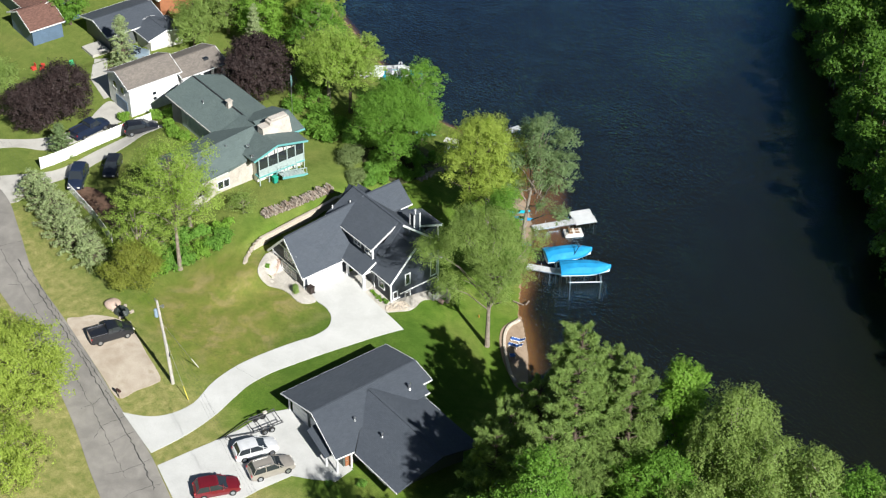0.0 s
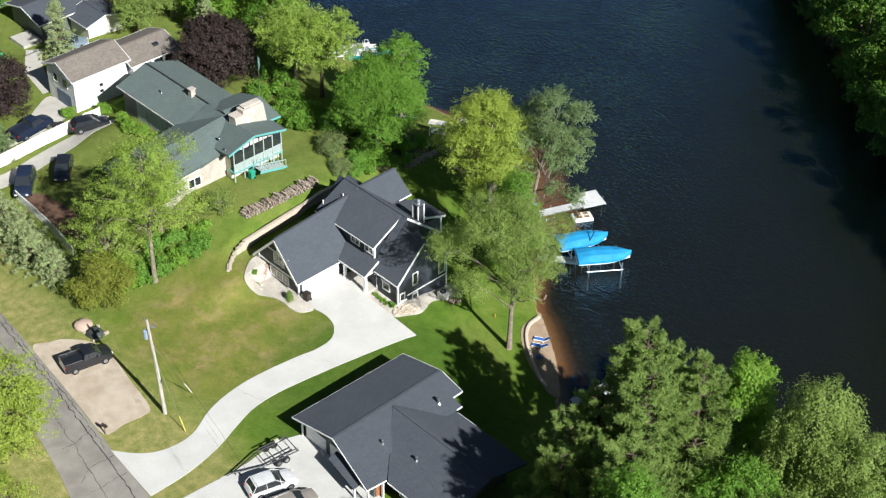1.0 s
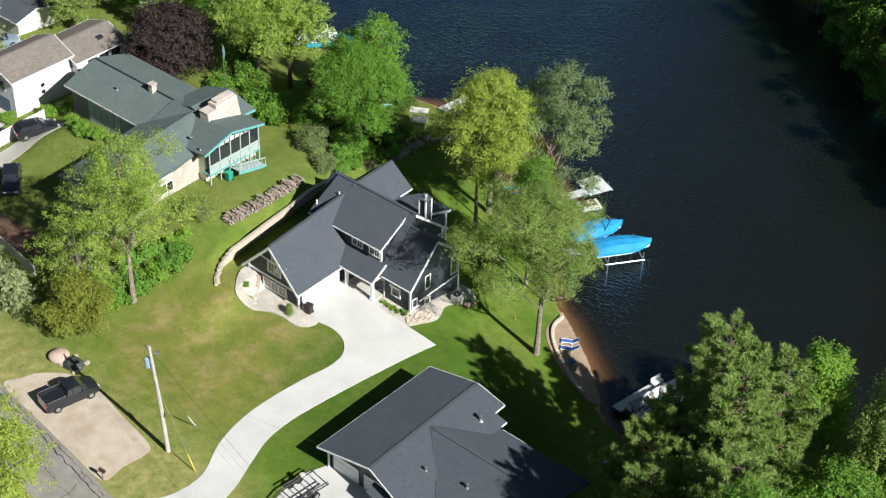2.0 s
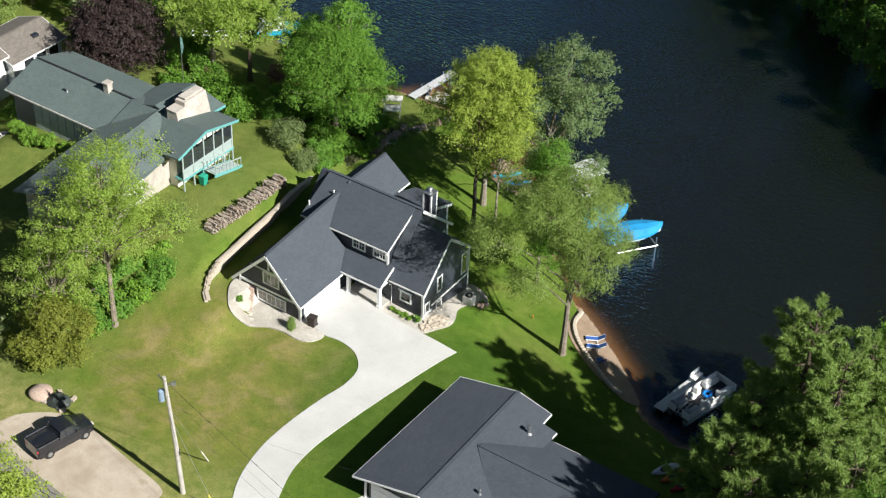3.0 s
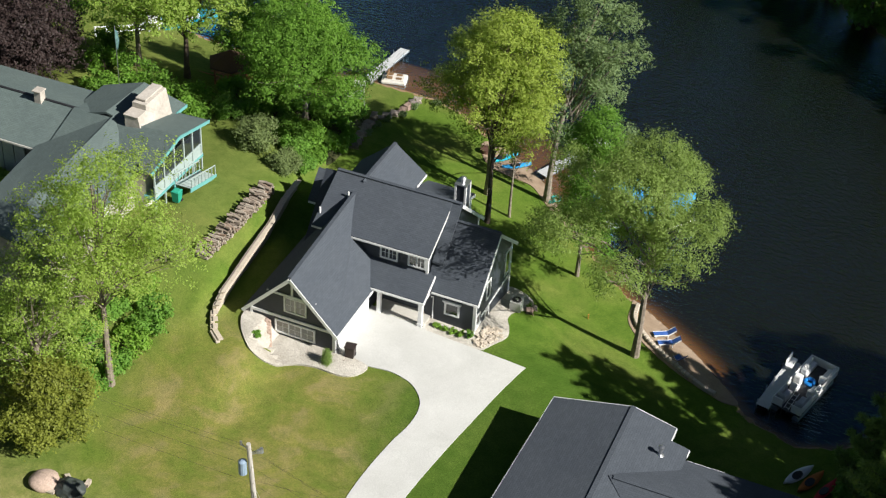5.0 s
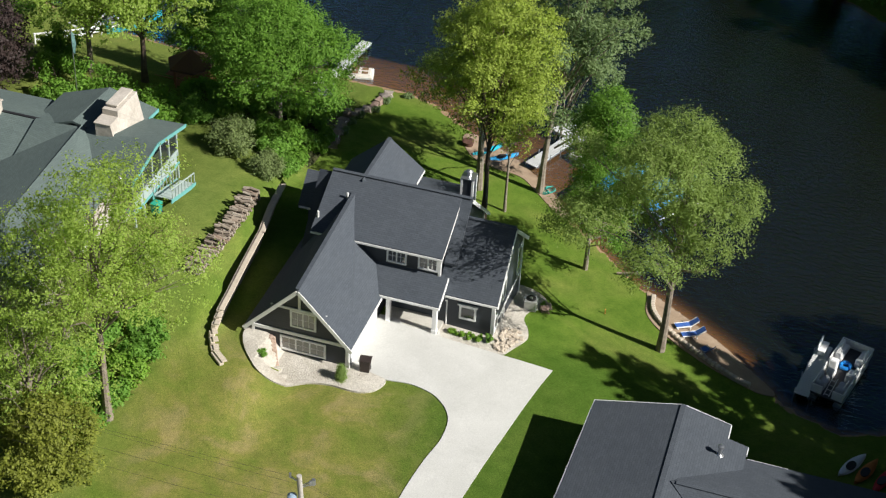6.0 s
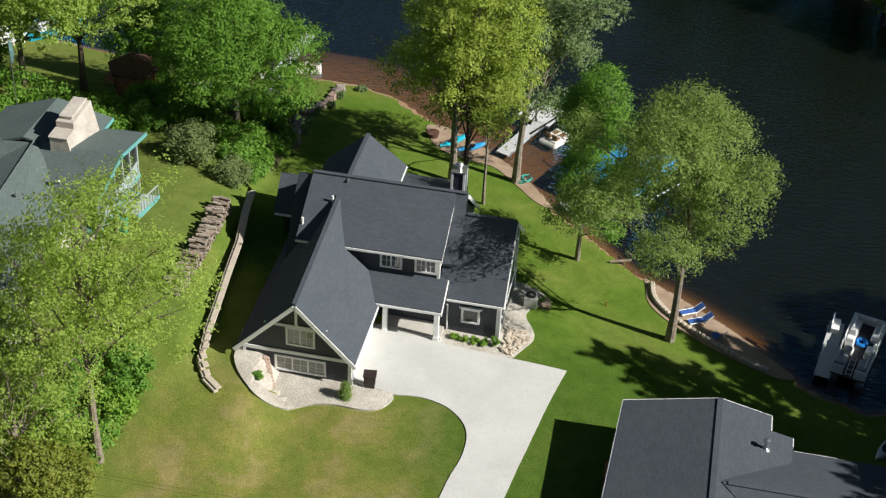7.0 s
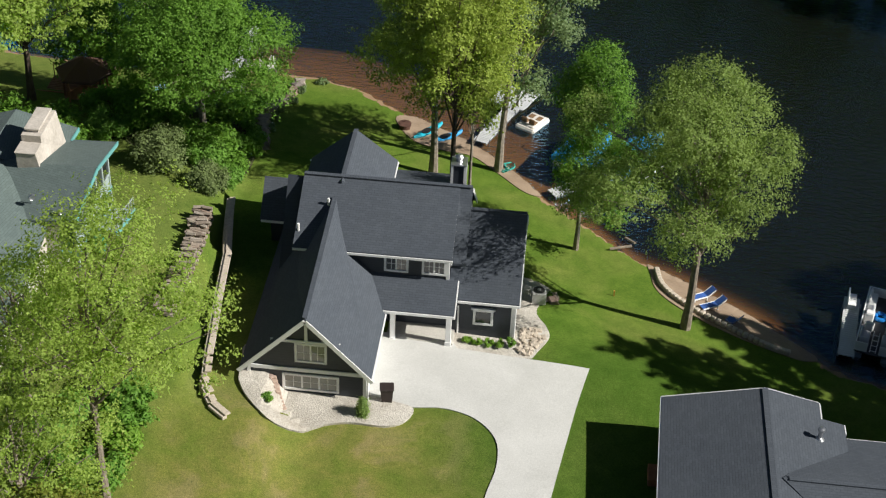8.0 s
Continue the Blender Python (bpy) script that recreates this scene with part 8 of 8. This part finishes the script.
fp = thing("fire_pit", "round rusty steel fire pit on sand", "fire pit", at=(-2.2, 32.9, land(-2.2, 32.9) + 0.05))
bm = bmesh.new()
tube(bm, [(0, 0, 0), (0, 0, 0.4)], [0.4, 0.48], 16)
part("bowl", bm, worn("rusted_steel", (0.10, 0.05, 0.035), 0.3), fp)
sh = thing("garden_swing", "white garden swing seat on the lawn", "swing", at=(-14.6, 33.2, land(-14.6, 33.2)), rz=30)
for s in (-0.8, 0.8):
    bm = bmesh.new()
    tube(bm, [(s, -0.6, 0), (s, 0, 1.9), (s, 0.6, 0)], 0.05, 6)
    part("leg", bm, WHITE, sh)
block("canopy", (-1.0, -0.55, 1.9), (1.0, 0.55, 1.98), OFFWHITE, sh, 0.03), block("seat", (-0.7, -0.25, 0.5), (0.7, 0.25, 0.6), WHITE, sh, 0.04), block("backrest", (-0.7, 0.22, 0.55), (0.7, 0.3, 1.1), WHITE, sh, 0.03)


def garden_rail():
    f = thing("railing", "long white railing on a shore slope behind trees", "railing")
    pts = [p[:2] for p in along_line([(-40.0, 32.2), (-38.4, 35.2), (-37.0, 38.0)], 1.1)] + [(-37.0, 38.0)]
    for i, (x, y) in enumerate(pts):
        z = land(x, y)
        block("post", (x - 0.06, y - 0.06, z - 0.2), (x + 0.06, y + 0.06, z + 1.05), WHITE, f, 0.01)
        if i + 1 < len(pts):
            u, v = pts[i + 1]
            for k in (0.45, 0.98):
                bar("rail", (x, y, z + k), (u, v, land(u, v) + k), 0.09, 0.12, WHITE, f)


garden_rail()


def cedar_deck():
    d = thing("garden_deck", "red-stained cedar garden deck with slatted railing", "deck")
    z = land(-24, 31.5) + 0.5
    x0, x1, y0, y1 = -27.4, -23.2, 29.0, 32.8
    for k in range(17):
        yy = y0 + (y1 - y0) * k / 17
        block("board", (x0, yy + 0.01, z - 0.04), (x1, yy + 0.165, z), CEDAR, d)
    for a, b in (((x0, y0), (x1, y0)), ((x1, y0), (x1, y1)), ((x1, y1), (x0, y1))):
        n = int(math.hypot(b[0] - a[0], b[1] - a[1]) / 0.22)
        bar("top_rail", (*a, z + 0.95), (*b, z + 0.95), 0.12, 0.06, CEDAR, d)
        for k in range(n + 1):
            px, py = a[0] + (b[0] - a[0]) * k / n, a[1] + (b[1] - a[1]) * k / n
            block("baluster", (px - 0.025, py - 0.025, z - 0.6), (px + 0.025, py + 0.025, z + 0.93), CEDAR, d)
    g = thing("gazebo", "small red-brown cedar gazebo under trees", "gazebo", at=(-23.2, 27.2, land(-23.2, 27.2)))
    for k in range(6):
        a = k * math.pi / 3
        block("post", (1.5 * math.cos(a) - 0.06, 1.5 * math.sin(a) - 0.06, -0.2), (1.5 * math.cos(a) + 0.06, 1.5 * math.sin(a) + 0.06, 2.2), CEDAR, g)
    bm = bmesh.new()
    tube(bm, [(0, 0, 2.15), (0, 0, 2.3), (0, 0, 3.3)], [1.95, 1.9, 0.06], 6)
    part("roof", bm, ROOF_BROWN, g)
    bm = bmesh.new()
    tube(bm, [(0, 0, 0.1), (0, 0, 0.2)], 1.6, 6)
    part("floor", bm, CEDAR, g)


cedar_deck()
fpole = thing("flagpole", "thin garden flagpole with a furled flag", "flagpole", at=(-27.4, 17.2, land(-27.4, 17.2)))
bm = bmesh.new()
tube(bm, [(0, 0, -0.2), (0, 0, 7.5)], 0.035, 6)
part("mast", bm, METAL, fpole)
bm = bmesh.new()
loft(bm, [[(0.03, -0.02, 7.3), (0.03, 0.05, 7.3), (0.2, 0.06, 7.2)], [(0.03, -0.06, 6.5), (0.03, 0.08, 6.5), (0.3, 0.05, 6.4)], [(0.04, -0.03, 5.7), (0.04, 0.03, 5.7), (0.16, 0.0, 5.6)]])
part("flag", bm, worn("faded_flag_cloth", (0.16, 0.30, 0.28), 0.4, 5), fpole)
for i, (x, y, c) in enumerate(((-63.5, -1.6, (0.5, 0.05, 0.03)), (-62.6, -0.7, (0.5, 0.05, 0.03)), (-61.0, 3.0, (0.05, 0.3, 0.12)))):
    ch = thing("garden_chair", "small coloured garden chair on a lawn", "chair", "garden chairs", (x, y, land(x, y)), 40 * i)
    m = worn("chair_plastic_%s" % "abc"[i], c, 0.1)
    block("seat", (-0.3, -0.3, 0.35), (0.3, 0.3, 0.42), m, ch, 0.02), block("backrest", (-0.3, 0.25, 0.4), (0.3, 0.32, 0.95), m, ch, 0.02)
    for px in (-0.26, 0.2):
        block("leg", (px, -0.28, 0), (px + 0.06, 0.3, 0.35), m, ch)
st = thing("driftwood", "bleached timber offcuts at the waterline", "driftwood")
for a, b in (((12.6, 20.6, -3.0), (14.0, 21.0, -2.9)), ((13.6, 22.2, -3.15), (14.2, 21.2, -2.8))):
    bar("timber", a, b, 0.14, 0.1, WOOD, st)
mk = thing("marker_post", "short orange survey stake in the lawn", "stake", at=(12.9, 15.2, land(12.9, 15.2)))
block("stake", (-0.04, -0.04, -0.1), (0.04, 0.04, 0.4), worn("orange_stake", (0.55, 0.28, 0.05), 0.1), mk)
